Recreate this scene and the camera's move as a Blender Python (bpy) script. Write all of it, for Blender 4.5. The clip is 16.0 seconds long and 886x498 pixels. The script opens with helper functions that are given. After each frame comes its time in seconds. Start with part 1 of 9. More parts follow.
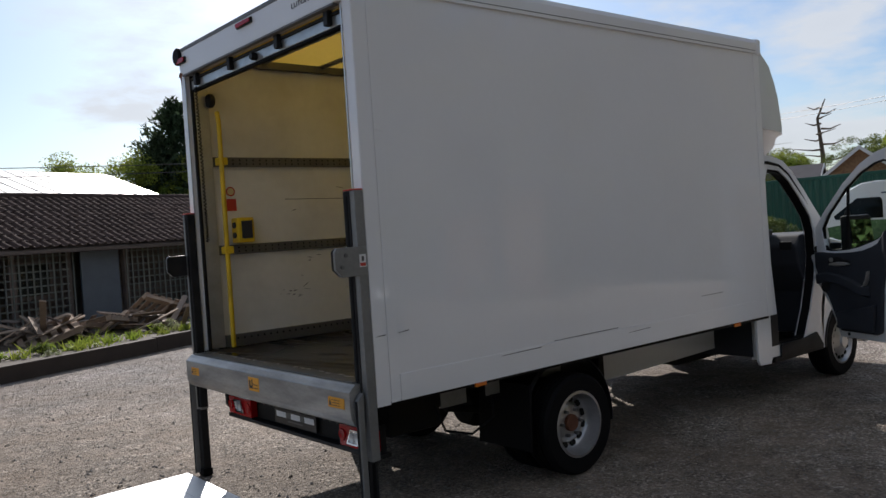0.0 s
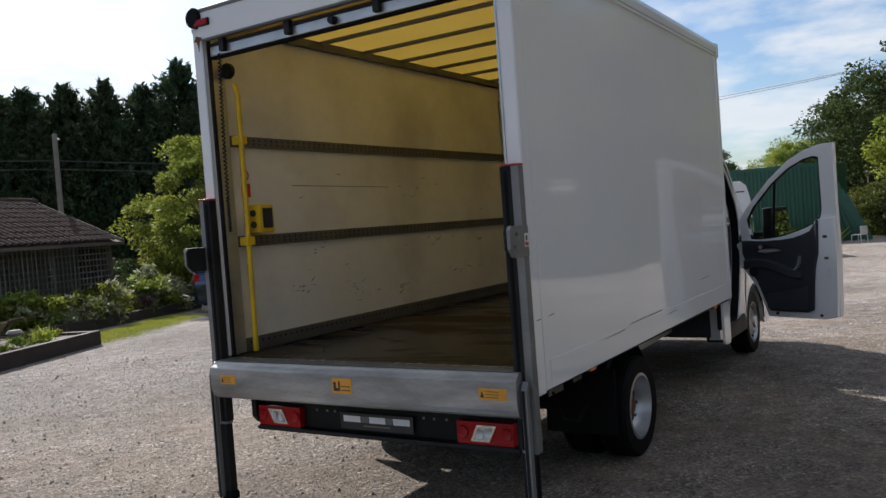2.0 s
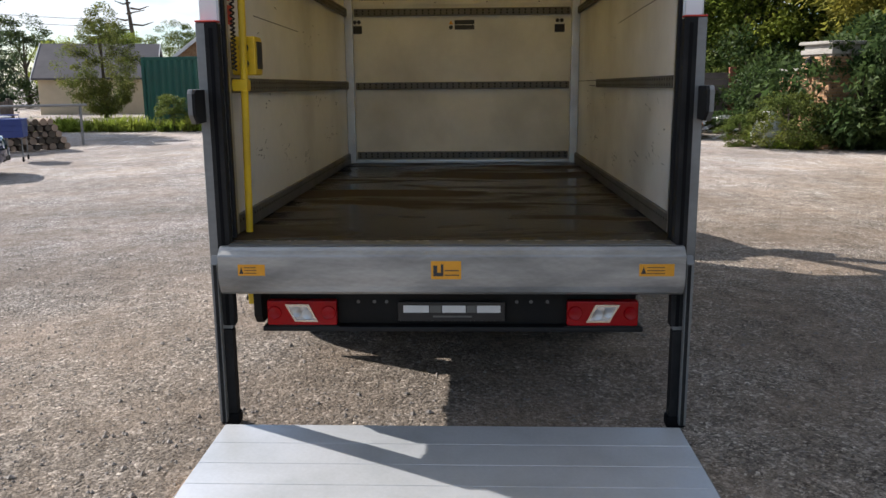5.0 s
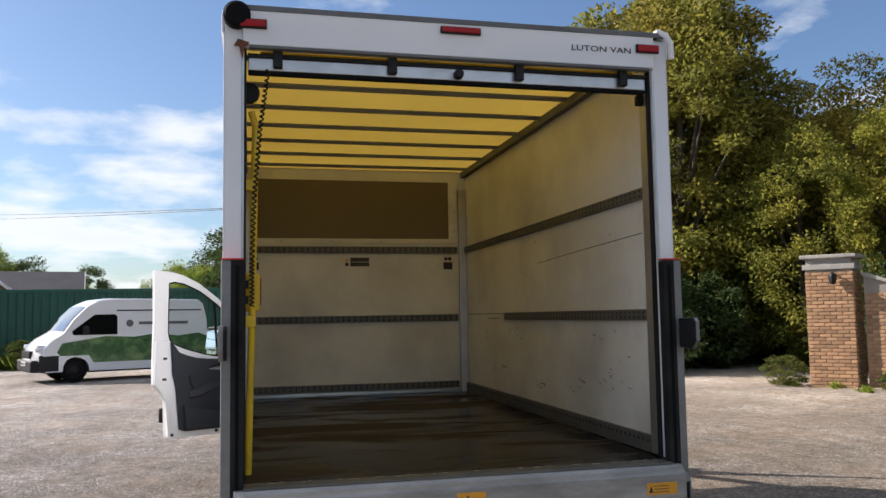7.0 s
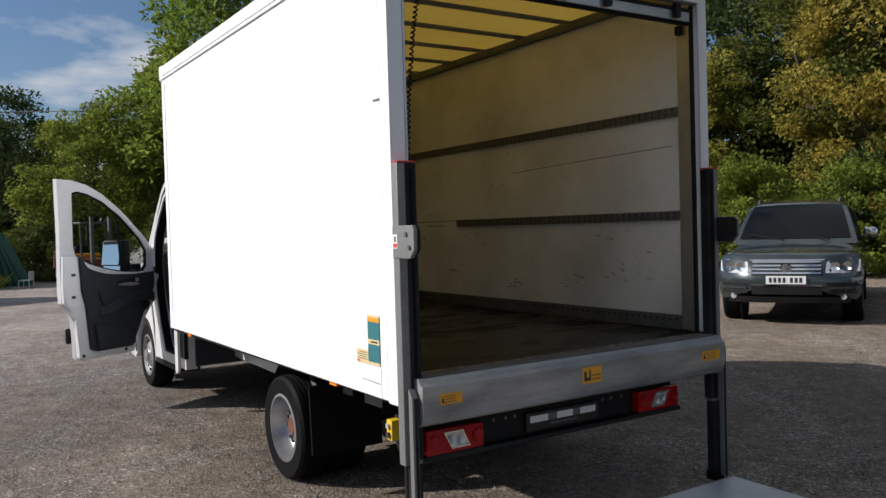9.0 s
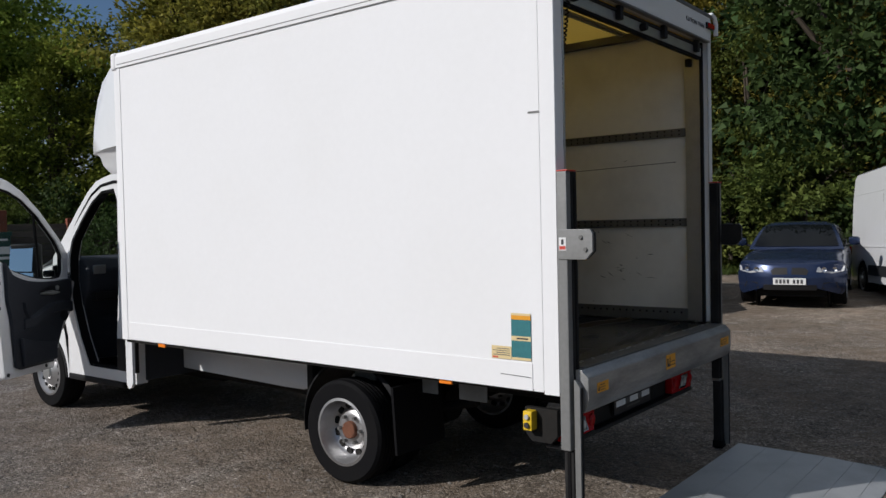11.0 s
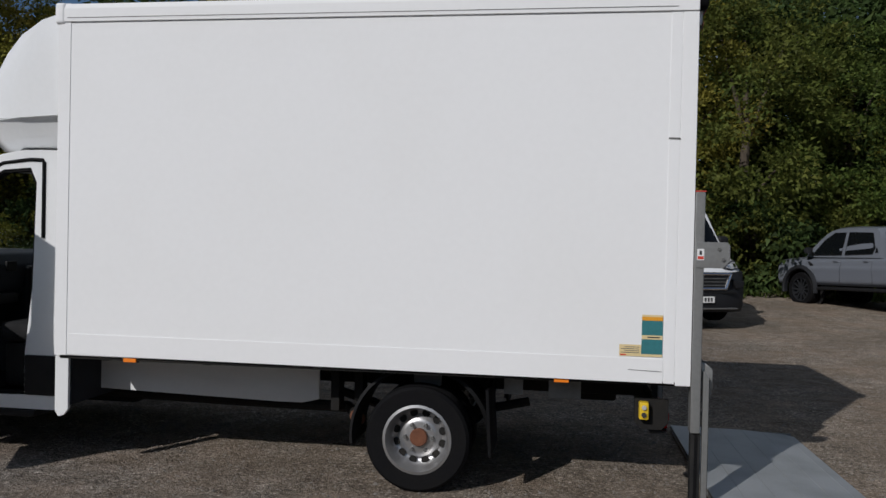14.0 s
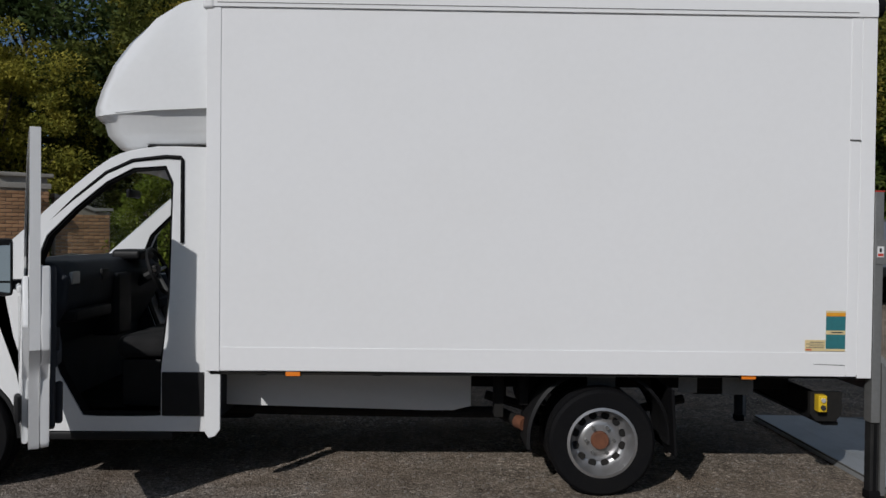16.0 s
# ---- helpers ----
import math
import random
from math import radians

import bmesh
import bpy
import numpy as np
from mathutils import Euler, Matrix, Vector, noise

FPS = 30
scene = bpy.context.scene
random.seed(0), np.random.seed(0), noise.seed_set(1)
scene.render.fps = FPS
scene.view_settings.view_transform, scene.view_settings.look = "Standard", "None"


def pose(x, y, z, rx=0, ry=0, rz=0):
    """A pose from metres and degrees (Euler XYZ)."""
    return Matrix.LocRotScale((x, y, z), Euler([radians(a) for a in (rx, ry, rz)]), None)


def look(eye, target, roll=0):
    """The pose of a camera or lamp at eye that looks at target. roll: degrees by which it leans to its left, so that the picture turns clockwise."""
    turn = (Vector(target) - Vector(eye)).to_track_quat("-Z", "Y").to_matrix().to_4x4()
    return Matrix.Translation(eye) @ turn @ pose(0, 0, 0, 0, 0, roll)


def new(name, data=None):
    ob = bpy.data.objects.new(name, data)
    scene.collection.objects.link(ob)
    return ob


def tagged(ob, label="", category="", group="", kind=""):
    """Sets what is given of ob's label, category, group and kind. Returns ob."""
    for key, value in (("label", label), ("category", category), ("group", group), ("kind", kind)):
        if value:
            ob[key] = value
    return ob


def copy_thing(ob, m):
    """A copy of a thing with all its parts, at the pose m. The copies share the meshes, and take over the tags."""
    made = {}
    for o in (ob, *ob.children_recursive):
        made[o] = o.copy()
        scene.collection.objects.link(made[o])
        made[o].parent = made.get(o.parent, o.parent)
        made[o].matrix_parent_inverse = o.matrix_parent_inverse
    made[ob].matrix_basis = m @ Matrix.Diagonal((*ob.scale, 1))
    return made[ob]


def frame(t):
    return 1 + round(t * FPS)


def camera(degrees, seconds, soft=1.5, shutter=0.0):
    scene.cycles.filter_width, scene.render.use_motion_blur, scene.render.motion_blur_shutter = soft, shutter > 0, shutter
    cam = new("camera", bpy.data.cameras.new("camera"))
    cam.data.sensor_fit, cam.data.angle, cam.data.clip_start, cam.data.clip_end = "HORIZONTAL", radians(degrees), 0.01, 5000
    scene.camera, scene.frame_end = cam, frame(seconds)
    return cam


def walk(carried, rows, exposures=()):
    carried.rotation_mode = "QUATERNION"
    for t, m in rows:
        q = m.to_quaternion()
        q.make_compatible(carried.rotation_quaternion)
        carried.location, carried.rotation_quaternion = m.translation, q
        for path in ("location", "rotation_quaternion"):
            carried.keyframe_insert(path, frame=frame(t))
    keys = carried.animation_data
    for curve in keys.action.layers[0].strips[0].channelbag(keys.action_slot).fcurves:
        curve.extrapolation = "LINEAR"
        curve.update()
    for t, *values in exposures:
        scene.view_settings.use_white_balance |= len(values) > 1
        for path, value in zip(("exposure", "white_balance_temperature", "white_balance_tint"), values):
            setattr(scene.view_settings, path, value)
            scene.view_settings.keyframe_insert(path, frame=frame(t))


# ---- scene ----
cam = camera(57.0, 16.0)
PATH = [
    (0, (-2.386, -4.61, 1.642), (-1.111, -3.07, 1.6), -3.77),
    (0.5, (-2.733, -4.209, 1.641), (-1.354, -2.761, 1.593), -4.03),
    (1, (-3.087, -3.815, 1.631), (-1.603, -2.475, 1.59), -4.25),
    (1.5, (-3.334, -3.364, 1.614), (-1.742, -2.155, 1.559), -4.3),
    (2, (-3.566, -2.888, 1.628), (-1.879, -1.816, 1.567), -4.29),
    (2.5, (-3.728, -2.41, 1.626), (-1.957, -1.485, 1.547), -3.98),
    (3, (-3.783, -1.867, 1.631), (-1.938, -1.101, 1.537), -3.58),
    (3.5, (-3.862, -1.375, 1.591), (-1.976, -0.782, 1.29), -3.31),
    (3.7, (-3.859, -1.181, 1.556), (-1.96, -0.666, 1.192), -3.1),
    (5.8, (-3.685, 0.262, 1.622), (-1.7, 0.066, 1.459), 0.1),
    (6, (-3.712, 0.319, 1.619), (-1.725, 0.102, 1.583), -0.33),
    (6.5, (-3.765, 0.593, 1.641), (-1.797, 0.27, 1.782), -1.02),
    (7, (-3.777, 0.993, 1.624), (-1.837, 0.533, 1.787), -0.93),
    (7.5, (-3.768, 1.477, 1.603), (-1.865, 0.863, 1.657), -1.82),
    (8, (-3.66, 1.959, 1.574), (-1.824, 1.168, 1.527), -2.16),
    (8.5, (-3.483, 2.465, 1.592), (-1.72, 1.523, 1.541), -1.76),
    (9, (-3.306, 2.979, 1.581), (-1.628, 1.893, 1.528), -1.69),
    (11.5, (-1.64, 4.97, 1.65), (-0.543, 3.298, 1.588), -0.9),
    (12, (-1.188, 5.186, 1.665), (-0.229, 3.433, 1.602), -0.14),
    (12.5, (-0.722, 5.441, 1.636), (0.083, 3.61, 1.596), 1.18),
    (13, (-0.253, 5.651, 1.61), (0.377, 3.753, 1.584), 1.48),
    (13.5, (0.26, 5.848, 1.589), (0.712, 3.9, 1.571), 1.28),
    (14, (0.756, 6.014, 1.581), (1.045, 4.035, 1.556), 1.24),
    (14.5, (1.294, 6.106, 1.577), (1.45, 4.112, 1.538), 0.98),
    (15, (1.824, 6.171, 1.589), (1.891, 4.173, 1.54), 0.58),
    (15.5, (2.302, 6.081, 1.6), (2.274, 4.081, 1.551), 0.41),
    (16, (2.718, 6.001, 1.595), (2.674, 4.002, 1.561), 0.62),
]
EXPOSURE = [
    (0.0, 0.30, 6630, 14), (1.5, 0.45, 6600, 14), (2.5, 0.66, 6580, 13), (3.5, 1.02, 6520, 13), (5.8, 0.86, 6700, 14), (7.0, 0.80, 6750, 15),
    (8.0, 0.60, 6600, 14), (9.0, 0.0, 6550, 13), (11.5, -0.56, 6380, 12), (12.5, -0.79, 6380, 12), (15.0, -0.92, 6330, 11), (16.0, -1.01, 6330, 11),
]
walk(cam, [(t, look(eye, target, roll)) for t, eye, target, roll in PATH], EXPOSURE)


# ---- world, sun ----
SUN = Vector((0.80, 1.42, 1.0)).normalized()
world = bpy.data.worlds.new("sky")
scene.world = world
world.use_nodes = True
wn, wl = world.node_tree.nodes, world.node_tree.links
wn.clear()
sky = wn.new("ShaderNodeTexSky")
sky.sky_type, sky.sun_disc = "NISHITA", False
sky.sun_elevation, sky.sun_rotation = math.asin(SUN.z), math.atan2(SUN.x, SUN.y)
sky.air_density, sky.dust_density, sky.ozone_density = 1.0, 1.0, 1.6


def wmath(op, a, b=None, c=None):
    n = wn.new("ShaderNodeMath")
    n.operation = op
    for i, v in enumerate((a, b, c)):
        if v is None:
            continue
        if isinstance(v, (int, float)):
            n.inputs[i].default_value = v
        else:
            wl.new(v, n.inputs[i])
    return n.outputs[0]


# Cumulus clouds on a flat layer overhead, thinning out between.
wco = wn.new("ShaderNodeTexCoord")
wsep = wn.new("ShaderNodeSeparateXYZ")
wl.new(wco.outputs["Generated"], wsep.inputs[0])
up = wmath("ADD", wmath("MAXIMUM", wsep.outputs[2], 0.0), 0.16)
wcomb = wn.new("ShaderNodeCombineXYZ")
wl.new(wmath("DIVIDE", wsep.outputs[0], up), wcomb.inputs[0])
wl.new(wmath("DIVIDE", wsep.outputs[1], up), wcomb.inputs[1])
wcomb.inputs[2].default_value = 3.7
cloud = wn.new("ShaderNodeTexNoise")
cloud.inputs["Scale"].default_value, cloud.inputs["Detail"].default_value, cloud.inputs["Roughness"].default_value = 0.95, 9.0, 0.56
wl.new(wcomb.outputs[0], cloud.inputs["Vector"])
cover = wn.new("ShaderNodeMapRange")
cover.inputs["From Min"].default_value, cover.inputs["From Max"].default_value = 0.50, 0.60
wl.new(cloud.outputs["Fac"], cover.inputs["Value"])
shade = wn.new("ShaderNodeMapRange")
shade.inputs["From Min"].default_value, shade.inputs["From Max"].default_value = 0.55, 0.78
shade.inputs["To Min"].default_value, shade.inputs["To Max"].default_value = 1.0, 0.72
wl.new(cloud.outputs["Fac"], shade.inputs["Value"])
ccol = wn.new("ShaderNodeMix")
ccol.data_type = "RGBA"
ccol.inputs["A"].default_value, ccol.inputs["B"].default_value = (6.3, 7.2, 8.2, 1), (10.2, 11.0, 11.7, 1)
wl.new(shade.outputs[0], ccol.inputs["Factor"])
wmix = wn.new("ShaderNodeMix")
wmix.data_type = "RGBA"
wl.new(wmath("MULTIPLY", cover.outputs[0], 0.86), wmix.inputs["Factor"])
blue = wn.new("ShaderNodeMix")
blue.data_type, blue.blend_type = "RGBA", "MULTIPLY"
blue.inputs["Factor"].default_value = 1.0
blue.inputs["B"].default_value = (1.05, 1.27, 1.50, 1)
wl.new(sky.outputs[0], blue.inputs["A"])
wl.new(blue.outputs["Result"], wmix.inputs["A"])
wl.new(ccol.outputs["Result"], wmix.inputs["B"])
wbg = wn.new("ShaderNodeBackground")
wbg.inputs["Strength"].default_value = 0.056
wl.new(wmix.outputs["Result"], wbg.inputs["Color"])
wout = wn.new("ShaderNodeOutputWorld")
wl.new(wbg.outputs[0], wout.inputs["Surface"])

sun = new("sun", bpy.data.lights.new("sun", "SUN"))
sun.data.energy, sun.data.angle, sun.data.color = 5.0, radians(0.55), (1.0, 0.965, 0.915)
sun.matrix_world = look(SUN * 60, (0, 0, 0))


# ---- materials ----
def mat(name, col, rough=0.6, metal=0.0, var=0.12, scale=6.0, fine=60.0, bump=0.0, spec=0.5, coat=0.0, col2=None, amount=0.5, emit=None, rand=0.0, stretch=None):
    """A surface with two scales of variation: broad stains towards col2 and fine grain in tone and relief."""
    m = bpy.data.materials.new(name)
    m.use_nodes = True
    n, l = m.node_tree.nodes, m.node_tree.links
    b = n["Principled BSDF"]
    b.inputs["Roughness"].default_value, b.inputs["Metallic"].default_value = rough, metal
    b.inputs["Specular IOR Level"].default_value, b.inputs["Coat Weight"].default_value = spec, coat
    co = n.new("ShaderNodeTexCoord")
    src = co.outputs["Object"]
    if stretch:
        mp = n.new("ShaderNodeMapping")
        mp.inputs["Scale"].default_value = stretch
        l.new(src, mp.inputs[0])
        src = mp.outputs[0]
    broad, grain = n.new("ShaderNodeTexNoise"), n.new("ShaderNodeTexNoise")
    for t, s, d in ((broad, scale, 5.0), (grain, fine, 3.0)):
        t.inputs["Scale"].default_value, t.inputs["Detail"].default_value = s, d
        l.new(src, t.inputs["Vector"])
    mix = n.new("ShaderNodeMix")
    mix.data_type = "RGBA"
    ramp = n.new("ShaderNodeMapRange")
    ramp.inputs["From Min"].default_value, ramp.inputs["From Max"].default_value = 0.42, 0.72
    ramp.inputs["To Max"].default_value = amount
    l.new(broad.outputs["Fac"], ramp.inputs["Value"])
    l.new(ramp.outputs[0], mix.inputs["Factor"])
    mix.inputs["A"].default_value = (*col, 1)
    mix.inputs["B"].default_value = (*(col2 or [c * (1 - 2.2 * var) for c in col]), 1)
    hsv = n.new("ShaderNodeHueSaturation")
    tone = n.new("ShaderNodeMapRange")
    tone.inputs["To Min"].default_value, tone.inputs["To Max"].default_value = 1 - var, 1 + var
    l.new(grain.outputs["Fac"], tone.inputs["Value"])
    val = tone.outputs[0]
    if rand:
        oi = n.new("ShaderNodeObjectInfo")
        rr = n.new("ShaderNodeMapRange")
        rr.inputs["To Min"].default_value, rr.inputs["To Max"].default_value = 1 - rand, 1 + rand
        l.new(oi.outputs["Random"], rr.inputs["Value"])
        mm = n.new("ShaderNodeMath")
        mm.operation = "MULTIPLY"
        l.new(val, mm.inputs[0])
        l.new(rr.outputs[0], mm.inputs[1])
        val = mm.outputs[0]
    l.new(val, hsv.inputs["Value"])
    l.new(mix.outputs["Result"], hsv.inputs["Color"])
    l.new(hsv.outputs[0], b.inputs["Base Color"])
    rg = n.new("ShaderNodeMapRange")
    rg.inputs["To Min"].default_value, rg.inputs["To Max"].default_value = max(0.02, rough - 0.5 * var), min(1, rough + 0.8 * var)
    l.new(broad.outputs["Fac"], rg.inputs["Value"])
    l.new(rg.outputs[0], b.inputs["Roughness"])
    if bump:
        bp = n.new("ShaderNodeBump")
        bp.inputs["Strength"].default_value, bp.inputs["Distance"].default_value = bump, 0.01
        l.new(grain.outputs["Fac"], bp.inputs["Height"])
        l.new(bp.outputs[0], b.inputs["Normal"])
    if emit:
        b.inputs["Emission Color"].default_value, b.inputs["Emission Strength"].default_value = (*emit[0], 1), emit[1]
    return m


def glass(name, col, rough=0.02, clear=0.0):
    """Car glass: a dark gloss pane; clear lets part of the light through."""
    m = bpy.data.materials.new(name)
    m.use_nodes = True
    n, l = m.node_tree.nodes, m.node_tree.links
    b = n["Principled BSDF"]
    b.inputs["Base Color"].default_value, b.inputs["Roughness"].default_value = (*col, 1), rough
    b.inputs["Specular IOR Level"].default_value = 0.14
    if clear:
        t, mx = n.new("ShaderNodeBsdfTransparent"), n.new("ShaderNodeMixShader")
        t.inputs[0].default_value = (0.86, 0.92, 0.9, 1)
        mx.inputs[0].default_value = clear
        l.new(b.outputs[0], mx.inputs[1])
        l.new(t.outputs[0], mx.inputs[2])
        l.new(mx.outputs[0], n["Material Output"].inputs["Surface"])
    return m


def leafy(name, col, col2, trans=0.3):
    """Leaves: tone varies from leaf to leaf and tree to tree; light passes through in part."""
    m = bpy.data.materials.new(name)
    m.use_nodes = True
    n, l = m.node_tree.nodes, m.node_tree.links
    n.remove(n["Principled BSDF"])
    geo, oi = n.new("ShaderNodeNewGeometry"), n.new("ShaderNodeObjectInfo")
    co, big = n.new("ShaderNodeTexCoord"), n.new("ShaderNodeTexNoise")
    big.inputs["Scale"].default_value, big.inputs["Detail"].default_value = 0.7, 3.0
    l.new(co.outputs["Object"], big.inputs["Vector"])
    fac = n.new("ShaderNodeMath")
    fac.operation = "MULTIPLY_ADD"
    fac.use_clamp = True
    l.new(big.outputs["Fac"], fac.inputs[0])
    fac.inputs[1].default_value = 2.4
    fac.inputs[2].default_value = -0.75
    mix = n.new("ShaderNodeMix")
    mix.data_type = "RGBA"
    l.new(fac.outputs[0], mix.inputs["Factor"])
    mix.inputs["A"].default_value, mix.inputs["B"].default_value = (*col, 1), (*col2, 1)
    hsv = n.new("ShaderNodeHueSaturation")
    v, h = n.new("ShaderNodeMapRange"), n.new("ShaderNodeMapRange")
    v.inputs["To Min"].default_value, v.inputs["To Max"].default_value = 0.5, 1.55
    h.inputs["To Min"].default_value, h.inputs["To Max"].default_value = 0.478, 0.515
    l.new(geo.outputs["Random Per Island"], v.inputs["Value"])
    l.new(oi.outputs["Random"], h.inputs["Value"])
    l.new(v.outputs[0], hsv.inputs["Value"])
    l.new(h.outputs[0], hsv.inputs["Hue"])
    l.new(mix.outputs["Result"], hsv.inputs["Color"])
    d, t, mx = n.new("ShaderNodeBsdfPrincipled"), n.new("ShaderNodeBsdfTranslucent"), n.new("ShaderNodeMixShader")
    d.inputs["Roughness"].default_value, d.inputs["Specular IOR Level"].default_value = 0.6, 0.12
    l.new(hsv.outputs[0], d.inputs["Base Color"])
    l.new(hsv.outputs[0], t.inputs[0])
    mx.inputs[0].default_value = trans
    l.new(d.outputs[0], mx.inputs[1])
    l.new(t.outputs[0], mx.inputs[2])
    l.new(mx.outputs[0], n["Material Output"].inputs["Surface"])
    return m


def gravel_material():
    m = bpy.data.materials.new("gravel")
    m.use_nodes = True
    n, l = m.node_tree.nodes, m.node_tree.links
    b = n["Principled BSDF"]
    co = n.new("ShaderNodeTexCoord")

    def tex(kind, scale, detail=3.0):
        t = n.new(kind)
        t.inputs["Scale"].default_value = scale
        if kind == "ShaderNodeTexNoise":
            t.inputs["Detail"].default_value = detail
            t.inputs["Roughness"].default_value = 0.62
        l.new(co.outputs["Object"], t.inputs["Vector"])
        return t

    def ramp(src, stops):
        r = n.new("ShaderNodeValToRGB")
        el = r.color_ramp.elements
        while len(el) < len(stops):
            el.new(0.5)
        for e, (p, c) in zip(el, stops):
            e.position, e.color = p, (*c, 1)
        l.new(src, r.inputs[0])
        return r.outputs[0]

    def blend(f, a, c, kind="MIX"):
        x = n.new("ShaderNodeMix")
        x.data_type, x.blend_type = "RGBA", kind
        for s, v in (("Factor", f), ("A", a), ("B", c)):
            if isinstance(v, float):
                x.inputs[s].default_value = v
            elif isinstance(v, tuple):
                x.inputs[s].default_value = (*v, 1)
            else:
                l.new(v, x.inputs[s])
        return x.outputs["Result"]

    stones, chips = tex("ShaderNodeTexVoronoi", 58.0), tex("ShaderNodeTexVoronoi", 120.0)
    sep = n.new("ShaderNodeSeparateColor")
    l.new(stones.outputs["Color"], sep.inputs[0])
    sep2 = n.new("ShaderNodeSeparateColor")
    l.new(chips.outputs["Color"], sep2.inputs[0])
    stone = ramp(sep.outputs[0], [(0.0, (0.035, 0.033, 0.031)), (0.35, (0.10, 0.095, 0.088)), (0.7, (0.19, 0.18, 0.168)), (0.9, (0.29, 0.275, 0.255)), (1.0, (0.47, 0.455, 0.43))])
    chip = ramp(sep2.outputs[1], [(0.0, (0.04, 0.037, 0.034)), (0.5, (0.12, 0.112, 0.103)), (0.88, (0.23, 0.212, 0.19)), (1.0, (0.42, 0.405, 0.38))])
    fines = tex("ShaderNodeTexNoise", 160.0)
    dirt = ramp(fines.outputs["Fac"], [(0.3, (0.082, 0.069, 0.057)), (0.7, (0.21, 0.176, 0.145))])
    where = tex("ShaderNodeTexNoise", 1.1, 6.0)
    wmask = ramp(where.outputs["Fac"], [(0.36, (0, 0, 0)), (0.62, (1, 1, 1))])
    mid = tex("ShaderNodeTexNoise", 12.0, 6.0)
    mmask = ramp(mid.outputs["Fac"], [(0.4, (0, 0, 0)), (0.6, (1, 1, 1))])
    c1 = blend(mmask, stone, chip)
    soil = n.new("ShaderNodeMath")
    soil.operation = "MULTIPLY"
    l.new(wmask, soil.inputs[0])
    soil.inputs[1].default_value = 0.76
    c2 = blend(soil.outputs[0], c1, dirt)
    broad = tex("ShaderNodeTexNoise", 0.4, 9.0)
    tone = ramp(broad.outputs["Fac"], [(0.3, (0.96, 0.86, 0.75)), (0.5, (1.36, 1.22, 1.07)), (0.7, (1.9, 1.7, 1.5))])
    # gravel colour scaled up along x, away from the van, towards the gate and the containers
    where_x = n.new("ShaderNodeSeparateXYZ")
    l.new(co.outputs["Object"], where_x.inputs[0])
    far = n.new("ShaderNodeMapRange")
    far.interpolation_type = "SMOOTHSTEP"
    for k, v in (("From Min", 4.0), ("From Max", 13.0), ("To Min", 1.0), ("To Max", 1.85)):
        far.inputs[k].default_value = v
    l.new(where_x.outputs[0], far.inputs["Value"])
    c3 = blend(1.0, c2, tone, "MULTIPLY")
    # clumps of coarser, paler stone with dark fines between them
    clump, patch = tex("ShaderNodeTexNoise", 28.0, 9.0), tex("ShaderNodeTexNoise", 4.5, 7.0)
    clump.inputs["Roughness"].default_value, patch.inputs["Roughness"].default_value = 0.78, 0.7
    c3 = blend(1.0, c3, ramp(clump.outputs["Fac"], [(0.33, (0.56, 0.55, 0.54)), (0.5, (1.0, 1.0, 1.0)), (0.60, (1.35, 1.35, 1.35)), (0.68, (2.4, 2.4, 2.4))]), "MULTIPLY")
    c3 = blend(1.0, c3, ramp(patch.outputs["Fac"], [(0.34, (0.72, 0.68, 0.63)), (0.5, (1.0, 0.985, 0.965)), (0.66, (1.3, 1.3, 1.3))]), "MULTIPLY")
    # greyer, cooler tint with rising x + y, towards the garden
    cool_mix = n.new("ShaderNodeMapRange")
    cool_mix.interpolation_type = "SMOOTHSTEP"
    for k, v in (("From Min", 2.0), ("From Max", 9.0), ("To Min", 0.0), ("To Max", 1.0)):
        cool_mix.inputs[k].default_value = v
    along = n.new("ShaderNodeMath")
    l.new(where_x.outputs[0], along.inputs[0])
    l.new(where_x.outputs[1], along.inputs[1])
    l.new(along.outputs[0], cool_mix.inputs["Value"])
    c3 = blend(cool_mix.outputs[0], c3, blend(1.0, c3, (0.94, 1.0, 1.12), "MULTIPLY"))
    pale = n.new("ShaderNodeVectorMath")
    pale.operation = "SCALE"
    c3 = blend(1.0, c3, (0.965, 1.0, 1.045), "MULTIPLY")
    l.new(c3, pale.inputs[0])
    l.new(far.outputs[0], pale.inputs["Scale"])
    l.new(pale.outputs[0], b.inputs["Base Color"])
    b.inputs["Roughness"].default_value, b.inputs["Specular IOR Level"].default_value = 0.82, 0.13
    b.inputs["Diffuse Roughness"].default_value = 0.25
    bp, bp2 = n.new("ShaderNodeBump"), n.new("ShaderNodeBump")
    bp.inputs["Strength"].default_value, bp.inputs["Distance"].default_value = 0.7, 0.010
    bp.invert = True
    bp2.inputs["Strength"].default_value, bp2.inputs["Distance"].default_value = 0.8, 0.04
    l.new(stones.outputs["Distance"], bp.inputs["Height"])
    l.new(mid.outputs["Fac"], bp2.inputs["Height"])
    bp3 = n.new("ShaderNodeBump")
    bp3.inputs["Strength"].default_value, bp3.inputs["Distance"].default_value = 0.8, 0.014
    l.new(clump.outputs["Fac"], bp3.inputs["Height"])
    l.new(bp2.outputs[0], bp3.inputs["Normal"])
    l.new(bp3.outputs[0], bp.inputs["Normal"])
    l.new(bp.outputs[0], b.inputs["Normal"])
    return m


